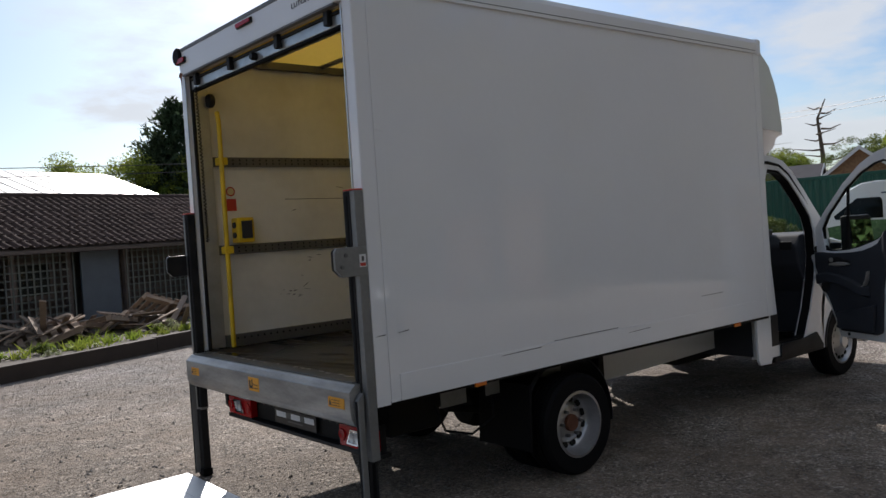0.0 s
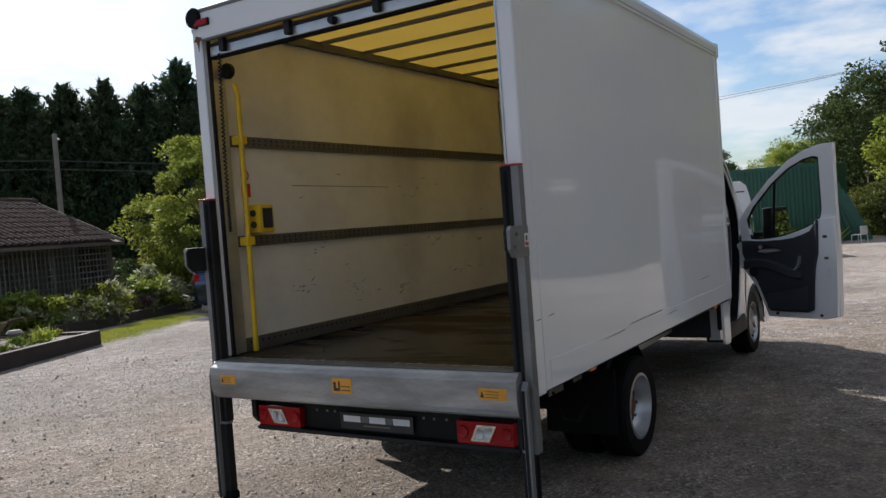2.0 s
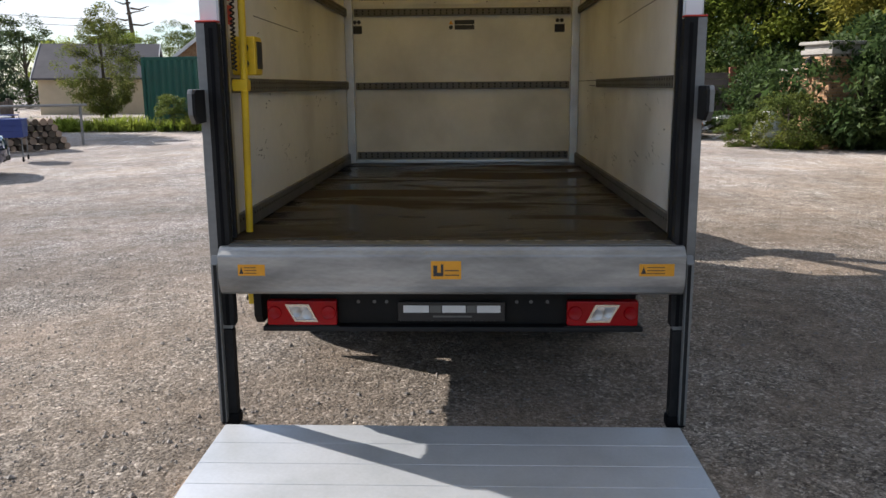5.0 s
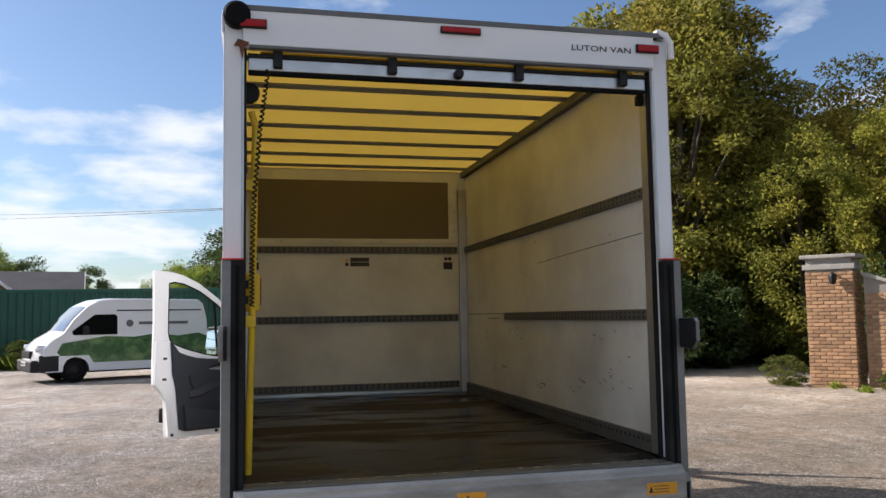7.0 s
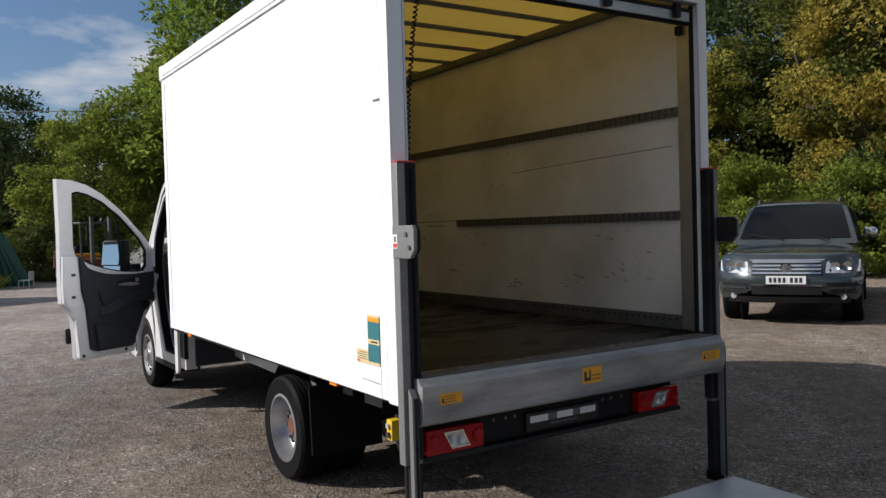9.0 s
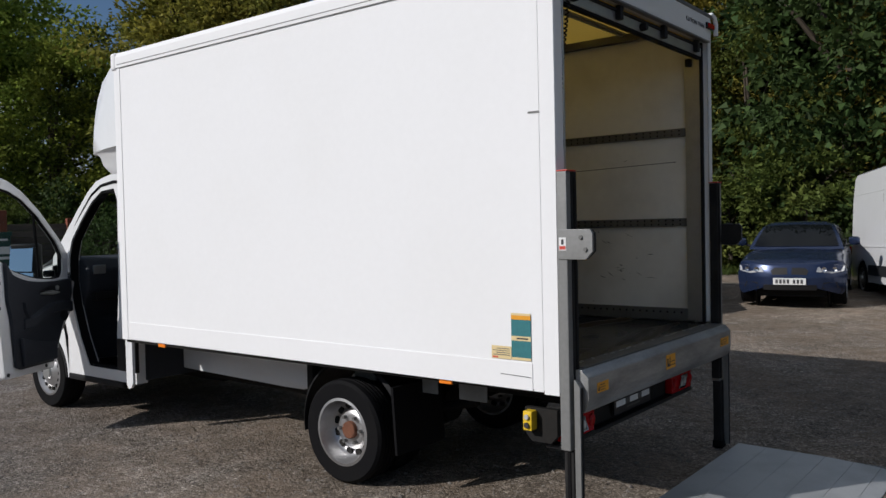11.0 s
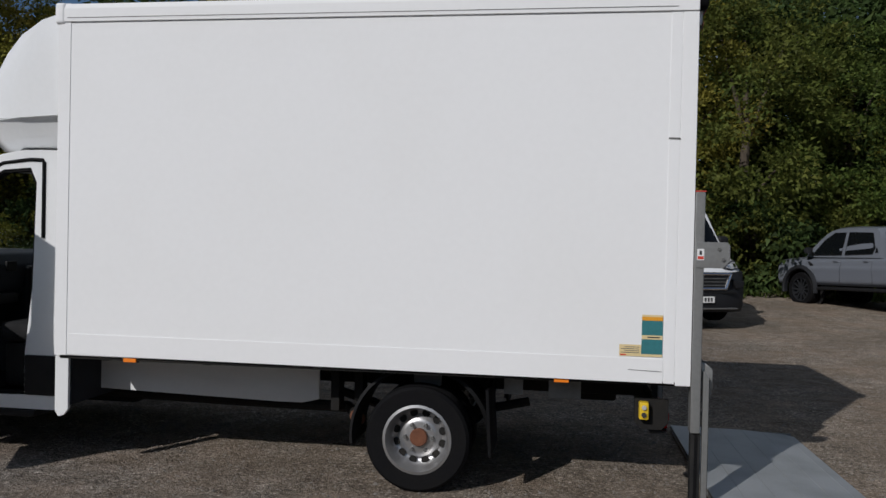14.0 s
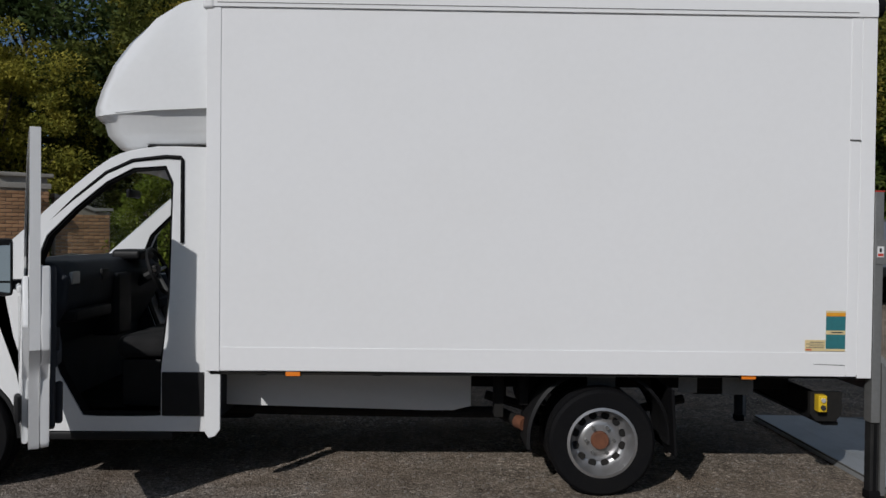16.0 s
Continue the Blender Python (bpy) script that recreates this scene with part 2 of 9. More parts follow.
def floor_material():
    """Dark phenolic ply: worn dull streaks between glossy wet-looking patches."""
    m = bpy.data.materials.new("brown_phenolic_ply")
    m.use_nodes = True
    n, l = m.node_tree.nodes, m.node_tree.links
    b = n["Principled BSDF"]
    co, mp = n.new("ShaderNodeTexCoord"), n.new("ShaderNodeMapping")
    mp.inputs["Scale"].default_value = (1.5, 0.5, 1.0)
    l.new(co.outputs["Object"], mp.inputs[0])
    streak, fine = n.new("ShaderNodeTexNoise"), n.new("ShaderNodeTexNoise")
    for t, s, d in ((streak, 1.9, 7.0), (fine, 26.0, 4.0)):
        t.inputs["Scale"].default_value, t.inputs["Detail"].default_value, t.inputs["Distortion"].default_value = s, d, 0.6
        l.new(mp.outputs[0], t.inputs["Vector"])
    f = n.new("ShaderNodeMapRange")
    f.inputs["From Min"].default_value, f.inputs["From Max"].default_value = 0.46, 0.58
    l.new(streak.outputs["Fac"], f.inputs["Value"])
    mix = n.new("ShaderNodeMix")
    mix.data_type = "RGBA"
    mix.inputs["A"].default_value, mix.inputs["B"].default_value = (0.006, 0.0045, 0.0035, 1), (0.05, 0.037, 0.025, 1)
    l.new(f.outputs[0], mix.inputs["Factor"])
    hsv, v = n.new("ShaderNodeHueSaturation"), n.new("ShaderNodeMapRange")
    v.inputs["To Min"].default_value, v.inputs["To Max"].default_value = 0.6, 1.4
    l.new(fine.outputs["Fac"], v.inputs["Value"])
    l.new(v.outputs[0], hsv.inputs["Value"])
    l.new(mix.outputs["Result"], hsv.inputs["Color"])
    l.new(hsv.outputs[0], b.inputs["Base Color"])
    r = n.new("ShaderNodeMapRange")
    r.inputs["To Min"].default_value, r.inputs["To Max"].default_value = 0.2, 0.62
    l.new(f.outputs[0], r.inputs["Value"])
    l.new(r.outputs[0], b.inputs["Roughness"])
    b.inputs["Specular IOR Level"].default_value = 0.16
    bp = n.new("ShaderNodeBump")
    bp.inputs["Strength"].default_value, bp.inputs["Distance"].default_value = 0.15, 0.004
    l.new(fine.outputs["Fac"], bp.inputs["Height"])
    l.new(bp.outputs[0], b.inputs["Normal"])
    return m


def roof_material():
    """Translucent yellowed roof sheet: sunlight glows through it."""
    m = mat("roof_sheet", (0.82, 0.69, 0.29), 0.5, var=0.06, scale=1.3, fine=40, col2=(0.74, 0.60, 0.24))
    n, l = m.node_tree.nodes, m.node_tree.links
    b = n["Principled BSDF"]
    t, mx = n.new("ShaderNodeBsdfTranslucent"), n.new("ShaderNodeMixShader")
    l.new(b.inputs["Base Color"].links[0].from_socket, t.inputs[0])
    mx.inputs[0].default_value = 0.45
    l.new(b.outputs[0], mx.inputs[1])
    l.new(t.outputs[0], mx.inputs[2])
    l.new(mx.outputs[0], n["Material Output"].inputs["Surface"])
    return m


M = dict(
    gravel=gravel_material(),
    white=mat("white_gelcoat", (0.80, 0.805, 0.81), 0.035, var=0.012, scale=1.2, fine=25, spec=0.5, col2=(0.73, 0.73, 0.725), amount=0.35),
    whitedull=mat("chalked_white_gelcoat", (0.80, 0.805, 0.815), 0.7, var=0.02, scale=1.2, fine=25, spec=0.15, col2=(0.75, 0.75, 0.745), amount=0.35),
    paint=mat("white_paint", (0.78, 0.79, 0.80), 0.2, var=0.03, scale=2, fine=30, coat=0.6),
    liner=mat("cream_liner", (0.82, 0.81, 0.765), 0.3, var=0.05, scale=1.6, fine=18, col2=(0.50, 0.48, 0.43), amount=0.7, bump=0.05),
    roof=roof_material(),
    galv=mat("galvanised_steel", (0.235, 0.238, 0.235), 0.55, metal=0.55, var=0.14, scale=5, fine=45, col2=(0.19, 0.19, 0.185), amount=0.8, bump=0.05, stretch=(1, 0.4, 1)),
    beam=mat("worn_beam_steel", (0.40, 0.40, 0.39), 0.42, metal=0.6, var=0.18, scale=3.5, fine=55, col2=(0.17, 0.17, 0.165), amount=0.9, bump=0.06, stretch=(1, 0.5, 2)),
    alu=mat("aluminium", (0.55, 0.56, 0.56), 0.36, metal=0.85, var=0.1, scale=6, fine=70, col2=(0.36, 0.36, 0.36)),
    dull=mat("dull_aluminium", (0.15, 0.15, 0.146), 0.5, metal=0.4, var=0.14, scale=5, fine=50, col2=(0.085, 0.084, 0.08)),
    plate=mat("platform_aluminium", (0.50, 0.52, 0.54), 0.45, metal=0.5, var=0.08, scale=2.5, fine=60, col2=(0.26, 0.28, 0.28), bump=0.05),
    black=mat("black_plastic", (0.011, 0.011, 0.012), 0.5, spec=0.3, var=0.2, scale=5, fine=80, bump=0.04),
    rubber=mat("black_rubber", (0.007, 0.007, 0.008), 0.6, var=0.25, scale=6, fine=70, spec=0.08, col2=(0.010, 0.0095, 0.009), bump=0.05),
    chassis=mat("black_chassis_paint", (0.012, 0.012, 0.012), 0.7, spec=0.2, var=0.25, scale=4, fine=40, col2=(0.03, 0.025, 0.02)),
    post=mat("dark_post_steel", (0.016, 0.016, 0.0165), 0.75, spec=0.15, var=0.2, scale=4, fine=50, col2=(0.05, 0.048, 0.045)),
    floorply=floor_material(),
    brownpanel=mat("brown_panel", (0.17, 0.135, 0.082), 0.55, var=0.06, scale=1.5, fine=60),
    yellow=mat("yellow_paint", (0.78, 0.52, 0.02), 0.38, var=0.08, scale=8, fine=60, col2=(0.5, 0.33, 0.03)),
    orange=mat("orange_label", (0.75, 0.33, 0.02), 0.45, var=0.08, scale=12, fine=60),
    amber=mat("amber_lens", (0.9, 0.24, 0.02), 0.25, var=0.05, spec=0.7),
    red=mat("red_lens", (0.36, 0.004, 0.007), 0.2, var=0.08, scale=20, spec=0.25),
    redlabel=mat("red_print", (0.55, 0.05, 0.03), 0.5, var=0.06),
    lens=mat("clear_lens", (0.72, 0.73, 0.74), 0.12, metal=0.4, var=0.2, scale=30, fine=90, coat=0.8),
    ink=mat("dark_print", (0.03, 0.03, 0.035), 0.55, var=0.1),
    board=mat("black_board", (0.009, 0.009, 0.010), 0.35, var=0.1),
    inkwhite=mat("white_print", (0.72, 0.72, 0.72), 0.5, var=0.06),
    cream=mat("cream_label", (0.70, 0.56, 0.30), 0.5, var=0.06, scale=30),
    teal=mat("teal_label", (0.03, 0.17, 0.19), 0.5, var=0.1, scale=25),
    rim=mat("silver_wheel_paint", (0.46, 0.46, 0.47), 0.34, metal=0.8, var=0.1, scale=9, fine=60, col2=(0.33, 0.32, 0.3)),
    rust=mat("rusty_hub", (0.15, 0.055, 0.026), 0.85, var=0.3, scale=14, fine=90, col2=(0.07, 0.03, 0.02), bump=0.3),
    mirror=mat("mirror_glass", (0.8, 0.82, 0.84), 0.02, metal=1.0, var=0.0),
    darkglass=glass("tinted_glass", (0.005, 0.006, 0.007)),
    screenglass=mat("sky_reflecting_screen", (0.05, 0.06, 0.065), 0.05, var=0.02, spec=1.0, coat=1.0),
    clearglass=glass("window_glass", (0.02, 0.025, 0.025), clear=0.9),
    trim=mat("dark_door_trim", (0.030, 0.034, 0.043), 0.6, spec=0.3, var=0.1, scale=5, fine=120, bump=0.08),
    cloth=mat("dark_seat_cloth", (0.007, 0.007, 0.008), 0.9, var=0.2, scale=8, fine=150, bump=0.15),
    brick=mat("buff_brick", (0.36, 0.21, 0.11), 0.85, var=0.16, scale=7, fine=70, col2=(0.22, 0.10, 0.06), amount=0.8, bump=0.3, rand=0.3),
    mortar=mat("mortar", (0.27, 0.24, 0.2), 0.92, var=0.14, scale=6, fine=90, bump=0.3),
    stone=mat("weathered_cap_stone", (0.33, 0.31, 0.28), 0.9, var=0.16, scale=4, fine=60, col2=(0.16, 0.15, 0.13), bump=0.3),
    timber=mat("dark_weathered_timber", (0.125, 0.097, 0.08), 0.85, var=0.2, scale=3, fine=60, col2=(0.05, 0.038, 0.03), bump=0.25, rand=0.2, stretch=(0.4, 1, 2)),
    lattice=mat("grey_green_lattice_timber", (0.15, 0.155, 0.135), 0.85, var=0.2, scale=3, fine=60, col2=(0.08, 0.075, 0.06), bump=0.2, rand=0.25),
    greydoor=mat("blue_grey_door_reflection", (0.11, 0.13, 0.15), 0.35, var=0.12, scale=3, fine=30),
    leafpale=leafy("leaf_silver_green", (0.24, 0.27, 0.16), (0.36, 0.36, 0.20), 0.35),
    sleeper=mat("brown_sleeper_timber", (0.032, 0.022, 0.016), 0.85, var=0.2, scale=3, fine=50, col2=(0.02, 0.015, 0.012), bump=0.3),
    palewood=mat("pallet_wood", (0.27, 0.2, 0.145), 0.85, var=0.18, scale=5, fine=60, col2=(0.2, 0.14, 0.1), rand=0.3, bump=0.2),
    tile=mat("brown_roof_tile", (0.066, 0.046, 0.040), 0.95, var=0.2, scale=3, fine=60, spec=0.1, col2=(0.032, 0.024, 0.02), rand=0.25, bump=0.25),
    slate=mat("grey_slate_roof", (0.075, 0.07, 0.078), 0.7, var=0.16, scale=1, fine=14),
    metalroof=mat("pale_metal_roof", (0.62, 0.62, 0.6), 0.4, metal=0.3, var=0.08, scale=1.5, fine=20),
    stucco=mat("cream_stucco", (0.55, 0.47, 0.34), 0.9, var=0.1, scale=1.5, fine=30),
    green=mat("green_container_paint", (0.012, 0.088, 0.058), 0.45, var=0.12, scale=1.2, fine=30, col2=(0.02, 0.06, 0.042)),
    skip=mat("dark_green_skip_paint", (0.005, 0.052, 0.042), 0.45, var=0.15, scale=2, fine=30, col2=(0.02, 0.05, 0.04)),
    skipyellow=mat("orange_yellow_skip_paint", (0.78, 0.34, 0.02), 0.5, var=0.15, scale=3, fine=40, col2=(0.4, 0.16, 0.03)),
    rustpaint=mat("rusty_red_paint", (0.24, 0.062, 0.032), 0.7, var=0.25, scale=4, fine=50, col2=(0.10, 0.04, 0.025), bump=0.15),
    soil=mat("garden_soil", (0.045, 0.032, 0.022), 0.95, var=0.3, scale=8, fine=60, bump=0.5),
    bark=mat("bark", (0.075, 0.058, 0.042), 0.92, var=0.25, scale=6, fine=40, col2=(0.04, 0.032, 0.025), bump=0.4),
    concrete=mat("grey_concrete", (0.3, 0.29, 0.27), 0.9, var=0.12, scale=3, fine=50, bump=0.15),
    terracotta=mat("terracotta", (0.38, 0.14, 0.07), 0.8, var=0.12, scale=6),
    wire=mat("grey_cable", (0.06, 0.06, 0.06), 0.6, var=0.05),
    pole=mat("grey_pole_timber", (0.2, 0.18, 0.155), 0.85, var=0.15, scale=4, fine=40),
    bluepaint=mat("blue_plastic", (0.02, 0.05, 0.22), 0.45, var=0.1),
    pebble=mat("pebble_stone", (0.21, 0.19, 0.168), 0.85, var=0.2, scale=11, fine=60, col2=(0.14, 0.125, 0.11), amount=0.9),
    navy=mat("navy_car_paint", (0.022, 0.036, 0.085), 0.25, metal=0.5, var=0.03, scale=2, fine=200, coat=0.35),
    bluegrey=mat("blue_grey_car_paint", (0.014, 0.026, 0.085), 0.16, spec=0.5, metal=0.6, var=0.03, scale=2, fine=200, coat=1.0),
    darkgreengrey=mat("dark_green_grey_car_paint", (0.035, 0.047, 0.049), 0.22, metal=0.35, var=0.04, scale=2, fine=200, coat=0.9),
    grey=mat("flat_grey_car_paint", (0.14, 0.152, 0.178), 0.3, var=0.03, scale=2, fine=60, coat=0.8),
    wrapgreen=mat("green_van_graphic", (0.02, 0.10, 0.025), 0.3, var=0.3, scale=3.5, fine=14, col2=(0.16, 0.30, 0.10), amount=1.0, coat=0.5),
    plasticgrey=mat("grey_bumper_plastic", (0.017, 0.018, 0.021), 0.55, spec=0.3, var=0.1, scale=4, fine=120),
    chrome=mat("chrome", (0.7, 0.7, 0.72), 0.1, metal=1.0, var=0.02),
    plateyellow=mat("white_plate_face", (0.72, 0.72, 0.70), 0.4, var=0.03),
    leaf=leafy("leaf_green", (0.075, 0.11, 0.026), (0.13, 0.14, 0.032), 0.4),
    leafgold=leafy("leaf_olive_gold", (0.22, 0.235, 0.043), (0.40, 0.34, 0.058), 0.5),
    leafolive=leafy("leaf_olive_green", (0.14, 0.158, 0.032), (0.275, 0.235, 0.044), 0.45),
    leafyellow=leafy("leaf_yellow_green", (0.15, 0.19, 0.035), (0.29, 0.29, 0.05), 0.4),
    leafbright=leafy("leaf_bright_green", (0.135, 0.21, 0.036), (0.235, 0.275, 0.046), 0.48),
    leafdark=leafy("leaf_dark_green", (0.040, 0.07, 0.022), (0.07, 0.095, 0.03), 0.35),
    conifer=leafy("conifer_needles", (0.036, 0.058, 0.03), (0.06, 0.085, 0.04), 0.25),
    grass=leafy("grass_blade", (0.17, 0.25, 0.03), (0.30, 0.32, 0.06), 0.4),
    flower=leafy("dull_flower_heads", (0.12, 0.06, 0.09), (0.2, 0.16, 0.05), 0.3),
)

# ---- building tools ----
def link_mesh(name, me, material, parent=None, label=""):
    me.materials.append(M[material] if isinstance(material, str) else material)
    ob = new(name, me)
    if parent is not None:
        ob.parent = parent
    if label:
        ob["label"] = label
    return ob


def weigh_normals(me):
    """Let large faces stay flat beside their bevels: shade by face area away from sharp edges."""
    nf, nl, nv = len(me.polygons), len(me.loops), len(me.vertices)
    if not nf:
        return
    area, fn, tot = np.empty(nf), np.empty(nf * 3), np.empty(nf, np.int32)
    me.polygons.foreach_get("area", area)
    me.polygons.foreach_get("normal", fn)
    me.polygons.foreach_get("loop_total", tot)
    lv = np.empty(nl, np.int32)
    me.loops.foreach_get("vertex_index", lv)
    face = np.repeat(np.arange(nf), tot)
    vn = np.zeros((nv, 3))
    np.add.at(vn, lv, (fn.reshape(-1, 3) * area[:, None])[face])
    vn /= np.linalg.norm(vn, axis=1, keepdims=True) + 1e-12
    hard = np.zeros(nv, bool)
    sharp = me.attributes.get("sharp_edge")
    if sharp is not None:
        flag, ev = np.zeros(len(me.edges), bool), np.empty(len(me.edges) * 2, np.int32)
        sharp.data.foreach_get("value", flag)
        me.edges.foreach_get("vertices", ev)
        hard[ev.reshape(-1, 2)[flag].ravel()] = True
    cn = np.empty(nl * 3, np.float32)
    me.corner_normals.foreach_get("vector", cn)
    cn = cn.reshape(-1, 3)
    soft = ~hard[lv]
    cn[soft] = vn[lv][soft]
    me.normals_split_custom_set(cn.tolist())


def part(name, bm, material, parent=None, label="", angle=35):
    """One bmesh as one mesh object under a thing or a part."""
    bmesh.ops.recalc_face_normals(bm, faces=bm.faces)
    me = bpy.data.meshes.new(name)
    bm.to_mesh(me)
    bm.free()
    me.polygons.foreach_set("use_smooth", [True] * len(me.polygons))
    me.set_sharp_from_angle(angle=radians(angle))
    weigh_normals(me)
    return link_mesh(name, me, material, parent, label)


def thing(name, label, category, group="", m=None, kind=""):
    ob = new(name)
    ob.empty_display_size = 0.2
    if m is not None:
        ob.matrix_basis = m
    return tagged(ob, label, category, group, kind)


def B():
    return bmesh.new()


def soften(bm, faces, width, segments=2):
    if width:
        edges = {e for f in faces for e in f.edges}
        bmesh.ops.bevel(bm, geom=list(edges), offset=width, segments=segments, affect="EDGES", profile=0.5, clamp_overlap=True)
    return bm


def box(bm, x0, x1, y0, y1, z0, z1, bev=0.0, seg=2):
    v = [bm.verts.new((x, y, z)) for x in (x0, x1) for y in (y0, y1) for z in (z0, z1)]
    f = [bm.faces.new([v[i] for i in q]) for q in ((0, 1, 3, 2), (4, 6, 7, 5), (0, 4, 5, 1), (2, 3, 7, 6), (0, 2, 6, 4), (1, 5, 7, 3))]
    return soften(bm, f, bev, seg)


AX = {"x": lambda a, p, q: (a, p, q), "y": lambda a, p, q: (p, a, q), "z": lambda a, p, q: (p, q, a)}


def prism(bm, pts, axis, a, b, bev=0.0, seg=2):
    """A flat outline drawn through from a to b along an axis."""
    put = AX[axis]
    lo, hi = [[bm.verts.new(put(w, *p)) for p in pts] for w in (a, b)]
    f = [bm.faces.new(lo), bm.faces.new(hi[::-1])]
    n = len(pts)
    f += [bm.faces.new((lo[i], lo[(i + 1) % n], hi[(i + 1) % n], hi[i])) for i in range(n)]
    return soften(bm, f, bev, seg)


def frame_ring(bm, outer, inner, axis, a, b):
    """A plate from a to b with a hole: outer and inner outlines with as many points."""
    put, n = AX[axis], len(outer)
    oo, ii = [[[bm.verts.new(put(w, *p)) for p in pts] for w in (a, b)] for pts in (outer, inner)]
    for k in range(n):
        j = (k + 1) % n
        bm.faces.new((oo[0][k], oo[0][j], ii[0][j], ii[0][k]))
        bm.faces.new((oo[1][j], oo[1][k], ii[1][k], ii[1][j]))
        bm.faces.new((oo[0][j], oo[0][k], oo[1][k], oo[1][j]))
        bm.faces.new((ii[0][k], ii[0][j], ii[1][j], ii[1][k]))
    return bm


def loft(bm, rings, closed=True, cap=True):
    vs = [[bm.verts.new(p) for p in r] for r in rings]
    n = len(rings[0])
    for a, b in zip(vs, vs[1:]):
        for i in range(n if closed else n - 1):
            j = (i + 1) % n
            bm.faces.new((a[i], a[j], b[j], b[i]))
    if cap and closed:
        bm.faces.new(vs[0][::-1])
        bm.faces.new(vs[-1])
    return bm


def tube(bm, pts, r, n=8, cap=True):
    """A round bar along a line of points; r may be one radius or one for each point."""
    pts = [Vector(p) for p in pts]
    rs = [r] * len(pts) if isinstance(r, (int, float)) else list(r)
    rings, side = [], None
    for i, p in enumerate(pts):
        d = (pts[min(i + 1, len(pts) - 1)] - pts[max(i - 1, 0)]).normalized()
        if side is None:
            side = d.orthogonal().normalized()
        side = (side - d * side.dot(d)).normalized()
        up_ = d.cross(side)
        rings.append([p + rs[i] * (math.cos(2 * math.pi * k / n) * side + math.sin(2 * math.pi * k / n) * up_) for k in range(n)])
    return loft(bm, rings, True, cap)


def lathe(bm, prof, axis="y", at=(0, 0, 0), n=32, closed=False):
    """Turn a profile of (radius, height) round an axis."""
    at = Vector(at)
    rings = []
    for k in range(n):
        c, s = math.cos(2 * math.pi * k / n), math.sin(2 * math.pi * k / n)
        if axis == "y":
            rings.append([bm.verts.new(at + Vector((r * c, h, r * s))) for r, h in prof])
        elif axis == "x":
            rings.append([bm.verts.new(at + Vector((h, r * c, r * s))) for r, h in prof])
        else:
            rings.append([bm.verts.new(at + Vector((r * c, r * s, h))) for r, h in prof])
    m = len(prof)
    for k in range(n):
        a, b = rings[k], rings[(k + 1) % n]
        for i in range(m if closed else m - 1):
            j = (i + 1) % m
            bm.faces.new((a[i], b[i], b[j], a[j]))
    return bm


def disc(bm, c, r, axis, depth, n=16):
    c = Vector(c)
    d = {"x": Vector((1, 0, 0)), "y": Vector((0, 1, 0)), "z": Vector((0, 0, 1))}[axis] * depth
    return tube(bm, [c, c + d], r, n)


def words(name, text, size, m, material, parent, depth=0.002):
    """Lettering in the built-in font, as a mesh."""
    cu = bpy.data.curves.new(name, "FONT")
    cu.body, cu.size, cu.extrude, cu.resolution_u = text, size, depth, 3
    cu.align_x, cu.align_y = "CENTER", "CENTER"
    tmp = bpy.data.objects.new("tmp_text", cu)
    scene.collection.objects.link(tmp)
    me = bpy.data.meshes.new_from_object(tmp.evaluated_get(bpy.context.evaluated_depsgraph_get()))
    bpy.data.objects.remove(tmp)
    me.transform(m)
    me.materials.clear()
    return link_mesh(name, me, material, parent)


def lerp_line(line, x):
    """Height of a polyline of (x, z) at x."""
    return float(np.interp(x, [p[0] for p in line], [p[1] for p in line]))


def ground_z(x, y):
    """The yard is level round the van and rises gently towards the wood."""
    return 0.032 * max(0.0, -9.0 - y) * min(1.0, max(0.0, (14.0 - x) / 6.0)) if y > -40 else 1.0

# ---- ground ----
def ground_mesh():
    xs = sorted({-900, -400, -150, -70, *range(-40, 61, 2), 80, 150, 400, 900})
    ys = sorted({-900, -400, -150, -70, *range(-44, 61, 2), 80, 150, 400, 900})
    verts = [(x, y, ground_z(x, y)) for x in xs for y in ys]
    n = len(ys)
    faces = [(i * n + j, (i + 1) * n + j, (i + 1) * n + j + 1, i * n + j + 1) for i in range(len(xs) - 1) for j in range(n - 1)]
    me = bpy.data.meshes.new("ground")
    me.from_pydata(verts, [], faces)
    me.update()
    return me


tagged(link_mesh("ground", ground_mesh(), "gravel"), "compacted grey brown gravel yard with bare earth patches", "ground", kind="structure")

# ---- the box van ----
van = thing("box_van", "white box van with open cab doors and lowered tail lift", "van")
WALL, HALF, FRONT, REAR_IN = 0.03, 1.11, 4.02, 0.12


